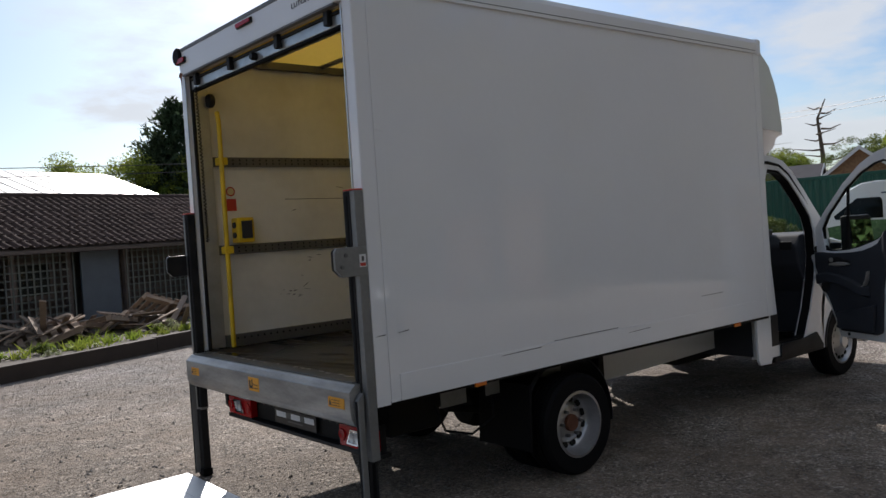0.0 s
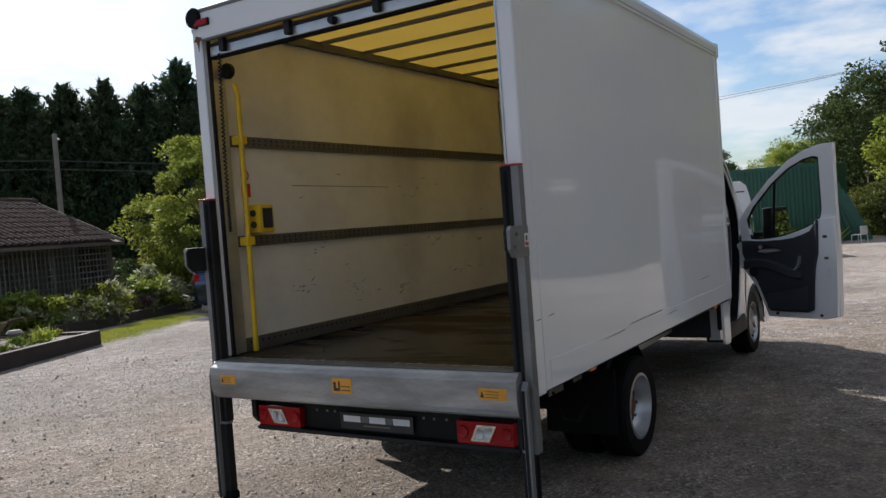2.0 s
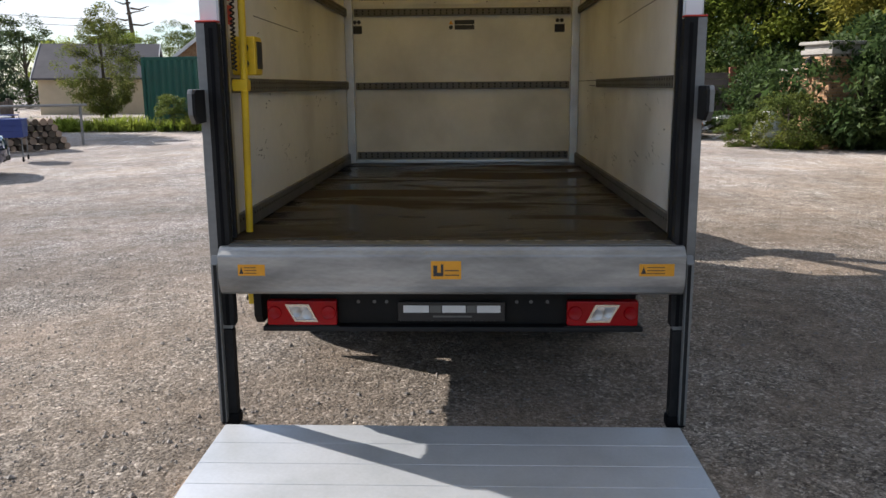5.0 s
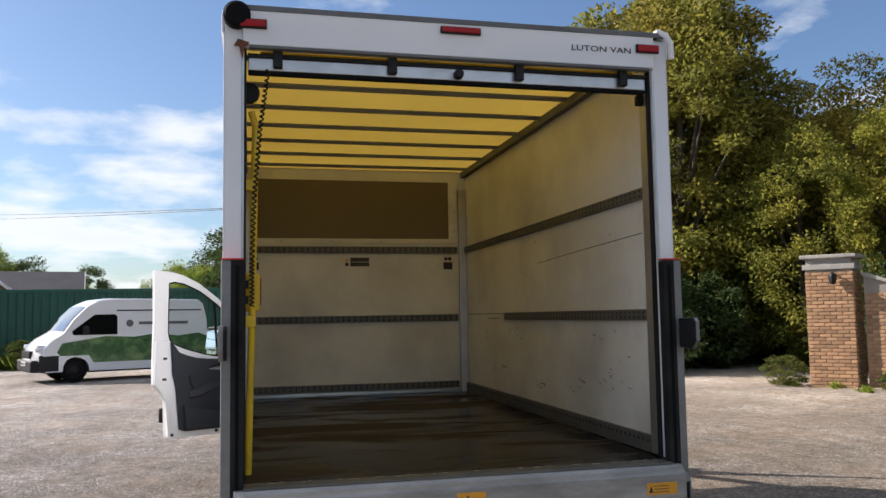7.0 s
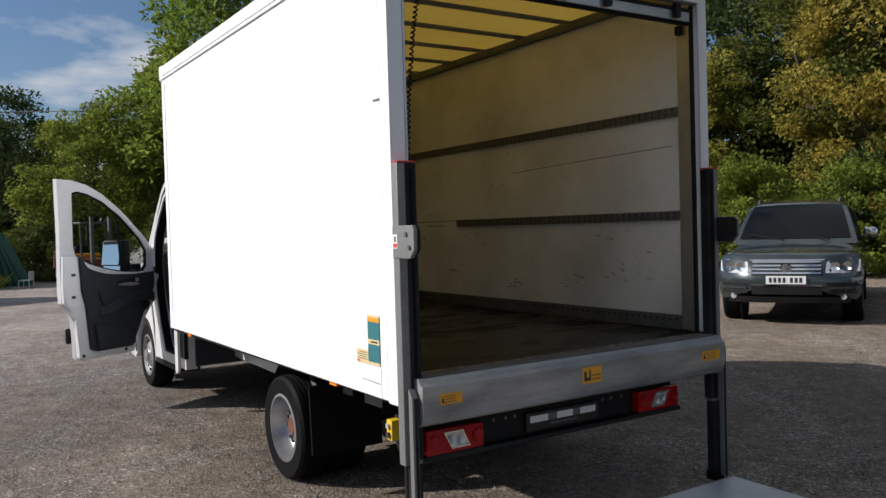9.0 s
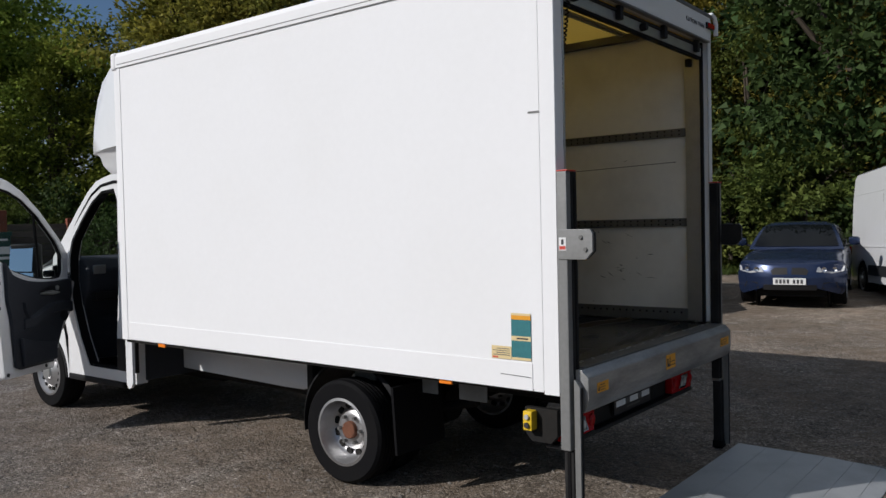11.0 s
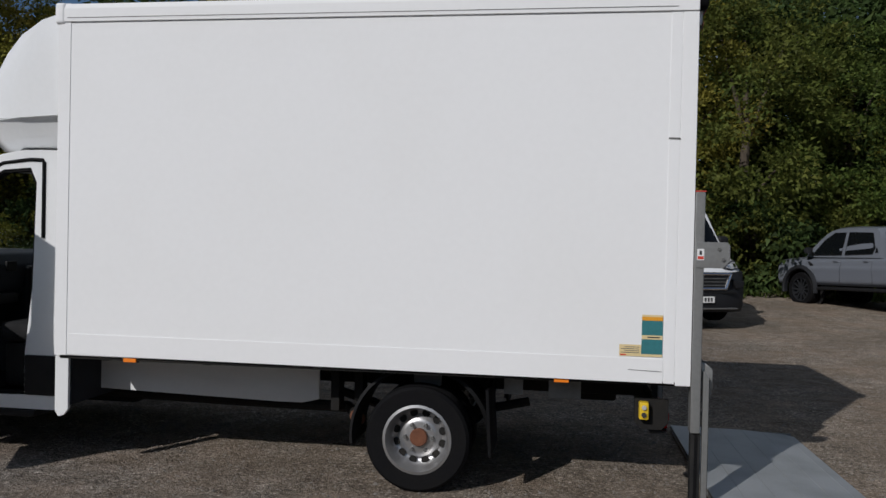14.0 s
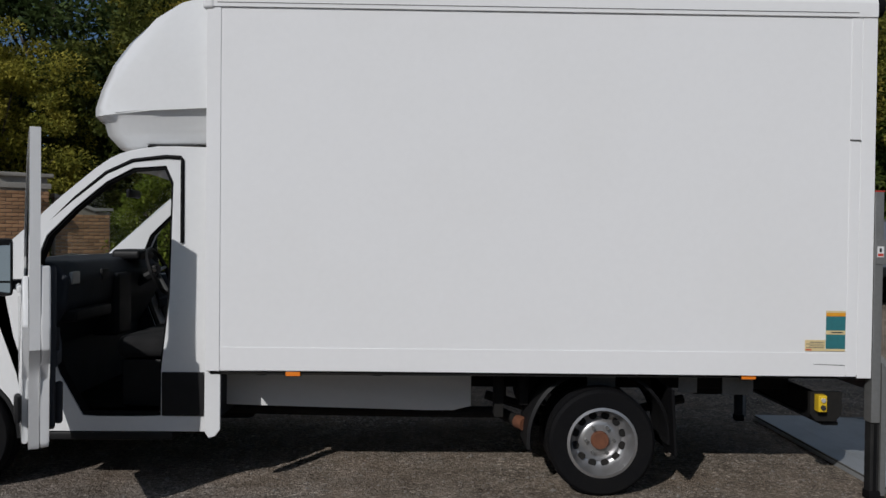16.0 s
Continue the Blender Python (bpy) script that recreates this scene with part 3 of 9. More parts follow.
def wheel(parent, x, y, z, r, width, out, kind="alloy", rimr=None, spokes=10):
    """A wheel at a hub place; out is +1 or -1, the side that faces outwards."""
    rimr = rimr or r * 0.66
    w = thing("wheel", "", "")
    del_tags(w)
    w.parent = parent
    w.matrix_basis = pose(x, y, z)
    h = width / 2
    b = lathe(B(), [(rimr, -h), (r * 0.93, -h * 1.04), (r * 0.985, -h * 0.86), (r, -h * 0.6), *((r - dr, h * g + w) for g in (-0.45, -0.15, 0.15, 0.45) for dr, w in ((0, -0.006), (0.008, -0.004), (0.008, 0.004), (0, 0.006))), (r, h * 0.6), (r * 0.985, h * 0.86), (r * 0.93, h * 1.04), (rimr, h)], "y", n=40)
    part("tyre", b, "rubber", w, "black rubber tyre")
    o = out
    if kind == "steel":
        prof = [(rimr + 0.006, o * h * 1.0), (rimr - 0.012, o * (h + 0.004)), (rimr - 0.02, o * h * 0.6), (rimr - 0.03, o * h * 0.1), (rimr - 0.05, -o * h * 0.15), (rimr * 0.68, -o * h * 0.2), (rimr * 0.55, o * h * 0.05), (rimr * 0.42, o * h * 0.12), (0.0, o * h * 0.12)]
        b = lathe(B(), prof, "y", n=48)
        rm = part("rim", b, "rim", w, "silver steel rim with round holes", 50)
        b = B()
        for k in range(12):
            a = 2 * math.pi * (k + 0.5) / 12
            rr = rimr * 0.72
            disc(b, (rr * math.cos(a), -o * h * 0.19, rr * math.sin(a)), 0.025, "y", o * 0.012, 14)
        part("perforation", b, "chassis", rm)["kind"] = "stuff"
        b = lathe(B(), [(0.0, o * h * 0.42), (0.05, o * h * 0.42), (0.055, o * h * 0.38), (0.057, o * h * 0.1)], "y", n=24)
        part("hub", b, "rust", rm, "rusty hub")
        for k in range(6):
            a = 2 * math.pi * k / 6
            b = disc(B(), (0.088 * math.cos(a), o * h * 0.1, 0.088 * math.sin(a)), 0.012, "y", o * 0.03, 6)
            part("wheel_nut", b, "dull", rm)
    elif kind == "pressed":
        prof = [(rimr + 0.006, o * h), (rimr - 0.012, o * (h + 0.004)), (rimr - 0.03, o * h * 0.7), (rimr * 0.8, o * h * 0.62), (rimr * 0.55, o * h * 0.9), (rimr * 0.3, o * h * 1.05), (0.0, o * h * 1.05)]
        rm = part("rim", lathe(B(), prof, "y", n=40), "rim", w, "silver pressed steel rim", 50)
        b = B()
        for k in range(14):
            a = 2 * math.pi * k / 14
            rr = rimr * 0.74
            disc(b, (rr * math.cos(a), o * h * 0.70, rr * math.sin(a)), 0.018, "y", o * 0.012, 10)
        part("perforation", b, "chassis", rm)["kind"] = "stuff"
        part("hub_cap", lathe(B(), [(0.0, o * h * 1.3), (0.06, o * h * 1.25), (0.07, o * h * 0.9)], "y", n=20), "alu", rm)
    else:
        b = lathe(B(), [(rimr + 0.004, o * h), (rimr - 0.015, o * h), (rimr - 0.022, o * h * 0.3), (rimr - 0.022, -o * h * 0.5)], "y", n=36)
        rm = part("rim", b, "rim", w, "silver alloy rim", 50)
        part("brake_disc", disc(B(), (0, o * h * 0.05, 0), rimr * 0.75, "y", o * 0.02, 24), "chassis", w)
        for k in range(spokes):
            a = 2 * math.pi * k / spokes
            c, s = math.cos(a), math.sin(a)
            p, q = Vector((rimr * 0.16 * c, o * h * 0.72, rimr * 0.16 * s)), Vector(((rimr - 0.012) * c, o * h * 0.86, (rimr - 0.012) * s))
            side = Vector((-s, 0, c))
            ring = [[p + side * 0.022, p - side * 0.022, p - side * 0.02 - Vector((0, o * 0.03, 0)), p + side * 0.02 - Vector((0, o * 0.03, 0))], [q + side * 0.015, q - side * 0.015, q - side * 0.013 - Vector((0, o * 0.03, 0)), q + side * 0.013 - Vector((0, o * 0.03, 0))]]
            part("spoke", loft(B(), ring), "rim", rm)
        part("hub_cap", disc(B(), (0, o * h * 0.6, 0), rimr * 0.2, "y", o * h * 0.2, 20), "rim", rm)
    return w


def del_tags(ob):
    for k in ("label", "category", "group", "kind"):
        if k in ob:
            del ob[k]


# Side walls: outer white skin, inner cream liner
for s, nm in ((1, "left"), (-1, "right")):
    WS = "whitedull" if s > 0 else "white"
    y0, y1 = sorted((s * HALF, s * (HALF - 0.018)))
    sw = part("side_wall", box(B(), 0.0, FRONT, y0, y1, 0.77, 3.034, 0.003), WS, van, "white glossy side panel")
    y0, y1 = sorted((s * (HALF + 0.004), s * HALF))
    part("lower_rail", prism(B(), [(0.158, 0.762), (0.158, 0.905), (3.936, 0.912), (3.936, 0.776)], "y", y0, y1, 0.0015), WS, sw, "white lower side rail")
    part("front_edge_strip", box(B(), 3.94, FRONT + 0.004, y0, y1 + 0.0005, 0.77, 2.94, 0.0015), WS, sw)
    part("rear_edge_strip", box(B(), 0.0, 0.088, y0, y1, 0.752, 2.94, 0.0015), WS, sw)
    part("rear_inner_strip", box(B(), 0.092, 0.154, y0, y1 - 0.001 if s > 0 else y1, 0.762, 2.192, 0.0015), WS, sw)
    part("rear_inner_strip", box(B(), 0.092, 0.154, y0, y1 - 0.001 if s > 0 else y1, 2.197, 2.94, 0.0015), WS, sw)
    # top capping rail
    ya, yb = sorted((s * (HALF + 0.0005), s * (HALF + 0.014)))
    pr = [(s * (HALF + 0.0005), 2.935), (s * (HALF + 0.014), 2.935), (s * (HALF + 0.014), 3.02), (s * (HALF + 0.004), 3.052), (s * (HALF - 0.04), 3.056), (s * (HALF - 0.04), 3.042), (s * (HALF + 0.0005), 3.036)]
    part("capping_rail", prism(B(), pr, "x", 0.0, FRONT + 0.005, 0.004), WS, sw, "white top capping rail")
    part("capping_groove", box(B(), 0.12, FRONT - 0.06, *sorted((s * (HALF + 0.0142), s * (HALF + 0.0155))), 2.957, 2.962), "dull", sw)
    part("corner_cap", box(B(), FRONT - 0.045, FRONT + 0.03, *sorted((s * (HALF - 0.05), s * (HALF + 0.02))), 2.92, 3.06, 0.022, 3), WS, van, "white front corner cap")
    # interior liner
    yi0, yi1 = sorted((s * (HALF - 0.020), s * (HALF - 0.040)))
    lw = part("liner", box(B(), 0.10, 3.97, yi0, yi1, 0.89, 2.972), "liner", van, "scuffed cream inner wall panel")
    yr0, yr1 = sorted((s * (HALF - 0.041), s * (HALF - 0.066)))
    rails = [(2.262, 0.12, 3.93), (1.612, 0.12, 3.93)] if s > 0 else [(2.262, 0.12, 3.93), (1.612, 0.12, 2.683)]
    for zc, xa, xb in rails:
        hr = 0.036 if s > 0 else 0.03
        b = box(B(), xa, xb, yr0, yr1, zc - hr, zc + hr, 0.006)
        rl = part("lashing_rail", b, "dull", van, "dark grey slotted lashing rail")
        b = B()
        ysl = s * (HALF - 0.0665)
        for k in range(int((xb - xa) / 0.055)):
            xk = xa + 0.04 + 0.055 * k
            for dz in (-0.017, 0.017):
                disc(b, (xk, ysl, zc + dz * 0.8), 0.007, "y", -s * 0.0008, 8)
        part("perforation", b, "chassis", rl)["kind"] = "stuff"
    if s < 0:
        part("rail_shadow_mark", box(B(), 2.72, 3.9, -HALF + 0.0400, -HALF + 0.043, 1.632, 1.637), "ink", van, "dark line left by a missing rail")
        part("rail_shadow_mark", box(B(), 2.9, 3.2, -HALF + 0.0400, -HALF + 0.043, 1.592, 1.597), "ink", van)
    part("kick_strip", box(B(), 0.12, 3.95, yr0, yr1, 0.893, 0.985, 0.006), "dull", van, "dark grey kick strip")
    b = B()
    for k in range(70):
        disc(b, (0.16 + 0.054 * k, s * (HALF - 0.0665), 0.955), 0.008, "y", -s * 0.0008, 8)
    part("perforation", b, "chassis", van)["kind"] = "stuff"
    yt0, yt1 = sorted((s * (HALF - 0.041), s * (HALF - 0.09)))
    part("roof_rail", box(B(), 0.1, 3.95, yt0, yt1, 2.974, 3.031, 0.006), "dull", van, "dark aluminium roof edge rail")
    # front corner upright inside
    part("corner_angle", box(B(), 3.915, 3.965, *sorted((s * (HALF - 0.042), s * (HALF - 0.115))), 0.893, 2.85, 0.005), "alu", van, "riveted aluminium corner angle")
    # scuffs on the liner
    b = B()
    rng = random.Random(12 + s)
    for k in range(16):
        xk, zk = rng.uniform(0.4, 3.8), rng.choice((rng.uniform(1.0, 1.55), rng.uniform(1.68, 2.2)))
        ln, th, tl = rng.uniform(0.008, 0.05), rng.uniform(0.001, 0.0035), rng.uniform(-0.3, 0.3)
        yy = s * (HALF - 0.0404)
        v = [b.verts.new((xk + a * ln, yy, zk + c * th + a * ln * tl)) for a, c in ((-1, 0), (0, -1), (1, 0), (0.2, 1))]
        b.faces.new(v)
    for xc, zc, n_ in ((0.75, 1.25, 12), (1.3, 1.17, 10), (1.95, 1.12, 14), (2.45, 1.5, 9), (2.9, 1.2, 12), (3.3, 1.45, 8), (2.2, 1.9, 6), (0.9, 1.52, 5)):
        for k in range(n_):
            xk, zk = xc + s * 0.06 + rng.gauss(0, 0.075), zc + rng.gauss(0, 0.028)
            ln, th, tl = rng.uniform(0.006, 0.038), rng.uniform(0.0012, 0.005), rng.uniform(-0.2, 0.7)
            b.faces.new([b.verts.new((xk + a * ln, yy, zk + c * th + a * ln * tl)) for a, c in ((-1, 0), (0, -1), (1, 0), (0.2, 1))])
    part("scuffing", b, "dull", lw, "dark scuff marks")["kind"] = "stuff"
    b = B()
    z0 = 1.98 if s > 0 else 2.02
    prism(b, [(0.25, z0 + 0.035), (1.1, z0 + 0.01), (1.9, z0 - 0.02), (1.9, z0 - 0.024), (1.1, z0 + 0.005), (0.25, z0 + 0.03)] if s < 0 else [(0.75, z0), (1.9, z0 - 0.012), (1.9, z0 - 0.016), (0.75, z0 - 0.005)], "y", s * (HALF - 0.0402), s * (HALF - 0.0408))
    part("long_scratch", b, "dull", lw)

# Floor
part("load_floor", box(B(), 0.02, 3.97, -1.085, 1.085, 0.845, 0.89), "floorply", van, "worn dark brown plywood load floor")
# Bulkhead
bh = part("bulkhead", box(B(), 3.97, FRONT - 0.003, -1.09, 1.09, 0.77, 3.034), "liner", van, "cream bulkhead wall")
part("bulkhead_panel", box(B(), 3.962, 3.9695, -0.9, 0.93, 2.372, 2.93, 0.002), "brownpanel", bh, "brown inset upper panel")
for b in (box(B(), 3.955, 3.968, -0.985, 0.985, 2.325, 2.37, 0.003), box(B(), 3.955, 3.968, 0.93, 0.985, 2.37, 2.93, 0.003), box(B(), 3.955, 3.968, -0.985, -0.9, 2.37, 2.93, 0.003)):
    part("panel_frame", b, "liner", bh)
for k in range(4):
    part("screw", disc(B(), (3.9545, -0.7 + 0.47 * k, 2.345), 0.006, "x", -0.002, 8), "dull", bh)
for s in (-1, 1):
    for k in range(3):
        part("screw", disc(B(), (3.9545, s * 0.955, 2.45 + 0.19 * k), 0.006, "x", -0.002, 8), "dull", bh)
for zc in (2.262, 1.605, 0.965):
    rl = part("lashing_rail", box(B(), 3.944, 3.968, -0.985, 0.985, zc - 0.033, zc + 0.033, 0.006), "dull", van, "galvanised slotted lashing rail")
    b = B()
    for k in range(36):
        for dz in (-0.013, 0.013):
            disc(b, (3.9438, -0.96 + 0.0548 * k, zc + dz), 0.009, "x", -0.0008, 8)
    part("perforation", b, "chassis", rl)["kind"] = "stuff"
part("bulkhead_foot", box(B(), 3.93, 3.968, -1.0, 1.0, 0.893, 0.925, 0.004), "alu", van)
for yc in (0.96, -0.89):
    part("warning_sign", box(B(), 3.966, 3.9685, yc - 0.045, yc + 0.045, 2.075, 2.145), "ink", bh, "small dark warning label")
    for dy in (-0.018, 0.02):
        part("warning_symbol", disc(B(), (3.966, yc + dy, 2.178), 0.018, "x", -0.002, 14), "ink", bh)
part("warning_sign", box(B(), 3.966, 3.9685, -0.115, 0.065, 2.15, 2.19), "ink", bh, "small dark warning label")
part("warning_sign", box(B(), 3.966, 3.9685, -0.115, 0.065, 2.105, 2.145), "ink", bh)
part("warning_symbol", prism(B(), [(0.078, 2.152), (0.118, 2.152), (0.098, 2.188)], "x", 3.9685, 3.966), "orange", bh)
part("warning_symbol", disc(B(), (3.966, 0.098, 2.125), 0.019, "x", -0.002, 14), "ink", bh)

# Roof
roof = part("roof", box(B(), 0.02, FRONT, -1.085, 1.085, 3.035, 3.041), "roof", van, "translucent yellowed roof sheet")
for k in range(8):
    xk = 0.115 + 0.515 * k if k else 0.16
    b = prism(B(), [(xk - 0.028, 3.033), (xk - 0.028, 3.022), (xk - 0.012, 3.022), (xk - 0.01, 3.009), (xk + 0.01, 3.009), (xk + 0.012, 3.022), (xk + 0.028, 3.022), (xk + 0.028, 3.033)], "y", -1.06, 1.06)
    part("roof_bow", b, "galv", roof, "grey aluminium roof bow")
part("roof_edge", prism(B(), [(-0.035, 3.035), (-0.035, 3.062), (0.01, 3.075), (0.08, 3.072), (0.08, 3.045), (0.0, 3.045)], "y", -1.09, 1.09, 0.004), "dull", van, "weathered grey roof edge trim")
part("roof_edge", box(B(), FRONT - 0.06, FRONT + 0.006, -1.085, 1.085, 3.0425, 3.065, 0.006), "white", van)

# Rear frame
for s in (1, -1):
    ya, yb = sorted((s * 1.03, s * (HALF - 0.0005)))
    part("rear_post", box(B(), -0.003, 0.044, ya, yb, 0.9, 3.03, 0.006), "white", van, "white rear corner post")
    ya, yb = sorted((s * 1.012, s * 1.0295))
    part("door_track", box(B(), 0.026, 0.05, ya, yb, 0.9, 2.875, 0.003), "black", van, "black roller door track")
    ya, yb = sorted((s * 1.022, s * 1.034))
    part("edge_trim", box(B(), -0.009, -0.0035, ya, yb, 0.92, 2.87, 0.002), "alu", van)
    ya, yb = sorted((s * 1.034, s * 1.069))
    part("inner_channel", box(B(), 0.0455, 0.165, ya, yb, 0.9, 2.79, 0.006), "alu", van, "riveted galvanised inner channel")
header = part("rear_header", box(B(), -0.031, 0.06, -1.03, 1.03, 2.875, 3.04, 0.006), "white", van, "white rear header panel")
part("header_lip", box(B(), -0.034, 0.0, -1.0, 1.0, 2.862, 2.8735, 0.002), "dull", van)
b = lathe(B(), [(0.0, -0.055), (0.05, -0.055), (0.062, -0.045), (0.062, 0.045), (0.05, 0.055), (0.0, 0.055)], "x", at=(0.0, 1.055, 3.012), n=20)
part("corner_cap", b, "rubber", van, "dark corner where the cap is missing")
part("corner_cap", tube(B(), [(0.05, -1.06, 3.07), (-0.03, -1.06, 3.068), (-0.035, -1.095, 3.05), (-0.035, -1.122, 3.01), (-0.033, -1.125, 2.93)], 0.016, 8), "white", van, "white rounded corner strip")
part("rust_stain", prism(B(), [(1.0, 2.885), (1.05, 2.9), (1.07, 2.865), (1.045, 2.862), (1.03, 2.8), (1.02, 2.862), (1.005, 2.868)], "x", -0.031, -0.0325), "rust", van, "rust stain")
for yc, w, h in ((0.0, 0.095, 0.013), (0.985, 0.058, 0.017), (-0.99, 0.058, 0.017)):
    zc = 3.003 if not yc else 2.972
    lamp = part("marker_light", box(B(), -0.046, -0.03, yc - w - 0.006, yc + w + 0.006, zc - h - 0.006, zc + h + 0.006, 0.006), "black", van)
    part("red_lens", box(B(), -0.054, -0.0465, yc - w, yc + w, zc - h, zc + h, 0.003), "red", lamp, "red marker lens")
words("lettering", "LUTON VAN", 0.062, Matrix.Translation((-0.032, -0.738, 2.957)) @ Matrix.Rotation(radians(90), 4, "Z") @ Matrix.Rotation(radians(90), 4, "X") @ Matrix.Rotation(radians(180), 4, "Y") @ Matrix.Diagonal((0.93, 0.66, 1, 1)), "ink", van)
# roller shutter rolled up under the header
sh = part("shutter_bottom_rail", box(B(), 0.03, 0.065, -1.005, 1.005, 2.775, 2.835, 0.006), "alu", van, "aluminium bottom rail of the raised roller shutter")
part("shutter_seal", box(B(), 0.028, 0.067, -1.005, 1.005, 2.757, 2.7745, 0.005), "rubber", sh)
part("shutter_bar", box(B(), 0.02, 0.07, -1.005, 1.005, 2.836, 2.852, 0.003), "black", sh)
part("shutter_slat", box(B(), 0.05, 0.075, -0.95, 0.95, 2.853, 2.873, 0.003), "yellow", sh, "yellow edge of the raised shutter")
for yc in (0.87, 0.33, -0.31, -0.87):
    part("roller_bracket", box(B(), -0.005, 0.03, yc - 0.022, yc + 0.022, 2.785, 2.868, 0.006), "black", sh)
part("shutter_handle", lathe(B(), [(0.0, -0.03), (0.02, -0.03), (0.024, -0.015), (0.024, 0.01)], "x", at=(0.02, 0.0, 2.803), n=16), "black", sh)
for s in (1, -1):
    b = lathe(B(), [(0.0, -0.02), (0.045, -0.02), (0.05, -0.012), (0.05, 0.012), (0.045, 0.02), (0.0, 0.02)], "x", at=(0.16, s * 1.0, 2.70), n=20) if s > 0 else box(B(), 0.11, 0.15, -1.06, -1.0, 2.72, 2.775, 0.006)
    part("spring_drum", b, "black", van)
# coiled pull cord hanging beside the rear post
line = [Vector(p) for p in ((0.02, 0.915, 2.78), (0.04, 0.95, 2.5), (0.055, 0.975, 2.2), (0.06, 0.985, 1.9), (0.06, 0.985, 1.68))]
pts = []
for k in range(281):
    u = k / 70
    i = min(3, int(u))
    c, a = line[i].lerp(line[i + 1], u - i), k * 1.05
    pts.append(c + Vector((0.009 * math.cos(a), 0.009 * math.sin(a), 0)))
part("pull_cord", tube(B(), pts, 0.0045, 5), "black", van, "black coiled pull cord")

# Yellow grab pole and control box inside
gp = thing("grab_pole", "", "")
del_tags(gp)
gp.parent = van
part("pole", tube(B(), [(0.21, 1.0, 0.9), (0.205, 0.985, 1.6), (0.2, 0.97, 2.55), (0.2, 0.99, 2.62)], 0.0175, 12), "yellow", gp, "yellow upright grab pole")
for zc in (2.262, 1.612):
    part("pole_clamp", box(B(), 0.18, 0.25, 0.965, 1.04, zc - 0.028, zc + 0.028, 0.008), "yellow", gp)
cb = part("control_box", box(B(), 0.285, 0.415, 0.945, 1.065, 1.66, 1.845, 0.012), "yellow", van, "yellow tail lift control box")
part("control_button", disc(B(), (0.2845, 1.0, 1.79), 0.022, "x", -0.012, 14), "ink", cb)
part("control_button", disc(B(), (0.2845, 1.0, 1.715), 0.022, "x", -0.012, 14), "ink", cb)
part("control_label", box(B(), 0.31, 0.395, 0.94, 0.9445, 1.69, 1.82), "ink", cb)
part("safety_sign", disc(B(), (0.3, 1.069, 2.045), 0.036, "y", -0.002, 20), "redlabel", van, "round red prohibition sign")
part("safety_sign_face", disc(B(), (0.3, 1.0665, 2.045), 0.026, "y", -0.002, 20), "cream", van)
part("safety_sign", box(B(), 0.262, 0.34, 1.066, 1.069, 1.9, 1.99), "redlabel", van, "small red notice")

# Tail lift
lift = thing("tail_lift", "", "")
del_tags(lift)
lift.parent = van
prof = [(0.03, 0.884), (-0.095, 0.884), (-0.108, 0.868), (-0.13, 0.852), (-0.134, 0.845), (-0.134, 0.745), (-0.129, 0.705), (-0.114, 0.675), (-0.09, 0.66), (-0.06, 0.655), (-0.06, 0.72), (0.03, 0.80)]
beam = part("rear_beam", prism(B(), prof, "y", -1.06, 1.06, 0.003), "beam", lift, "scratched galvanised rear beam", 25)
part("beam_tread", box(B(), -0.09, 0.02, -1.02, 1.02, 0.885, 0.893, 0.003), "dull", beam, "worn dark tread plate on the beam")
b = B()
rng = random.Random(5)
for k in range(34):
    y, w = rng.uniform(-1.0, 1.0), rng.uniform(0.015, 0.07)
    x = rng.uniform(-0.01, 0.015)
    v = [b.verts.new(p) for p in ((x, y, 0.8936), (x + 0.012, y + w * 0.4, 0.8936), (x, y + w, 0.8936), (x - 0.008, y + w * 0.5, 0.8936))]
    b.faces.new(v)
part("worn_paint", b, "alu", beam, "bright worn scrapes")["kind"] = "stuff"
for yc, w, h in ((0.905, 0.062, 0.026), (0.015, 0.068, 0.042), (-0.93, 0.078, 0.028)):
    lb = part("warning_label", box(B(), -0.1365, -0.134, yc - w, yc + w, 0.783 - h, 0.783 + h), "orange", beam, "orange warning label")
    n = 3 if h < 0.03 else 2
    for k in range(n):
        part("label_print", box(B(), -0.1372, -0.1366, yc - w * 0.85 + (0.03 if h < 0.03 else 0), yc + w * (0.55 if h < 0.03 else 0.1), 0.783 - h * 0.6 + k * h * 0.5, 0.783 - h * 0.48 + k * h * 0.5), "ink", lb)
    if h > 0.03:
        part("label_symbol", prism(B(), [(yc + 0.058, 0.755), (yc + 0.012, 0.755), (yc + 0.012, 0.81), (yc + 0.024, 0.81), (yc + 0.024, 0.772), (yc + 0.04, 0.772), (yc + 0.04, 0.805), (yc + 0.058, 0.805)], "x", -0.1372, -0.1366), "ink", lb)
    else:
        part("label_symbol", prism(B(), [(yc + w * 0.9, 0.766), (yc + w * 0.6, 0.766), (yc + w * 0.75, 0.8)], "x", -0.1372, -0.1366), "ink", lb)
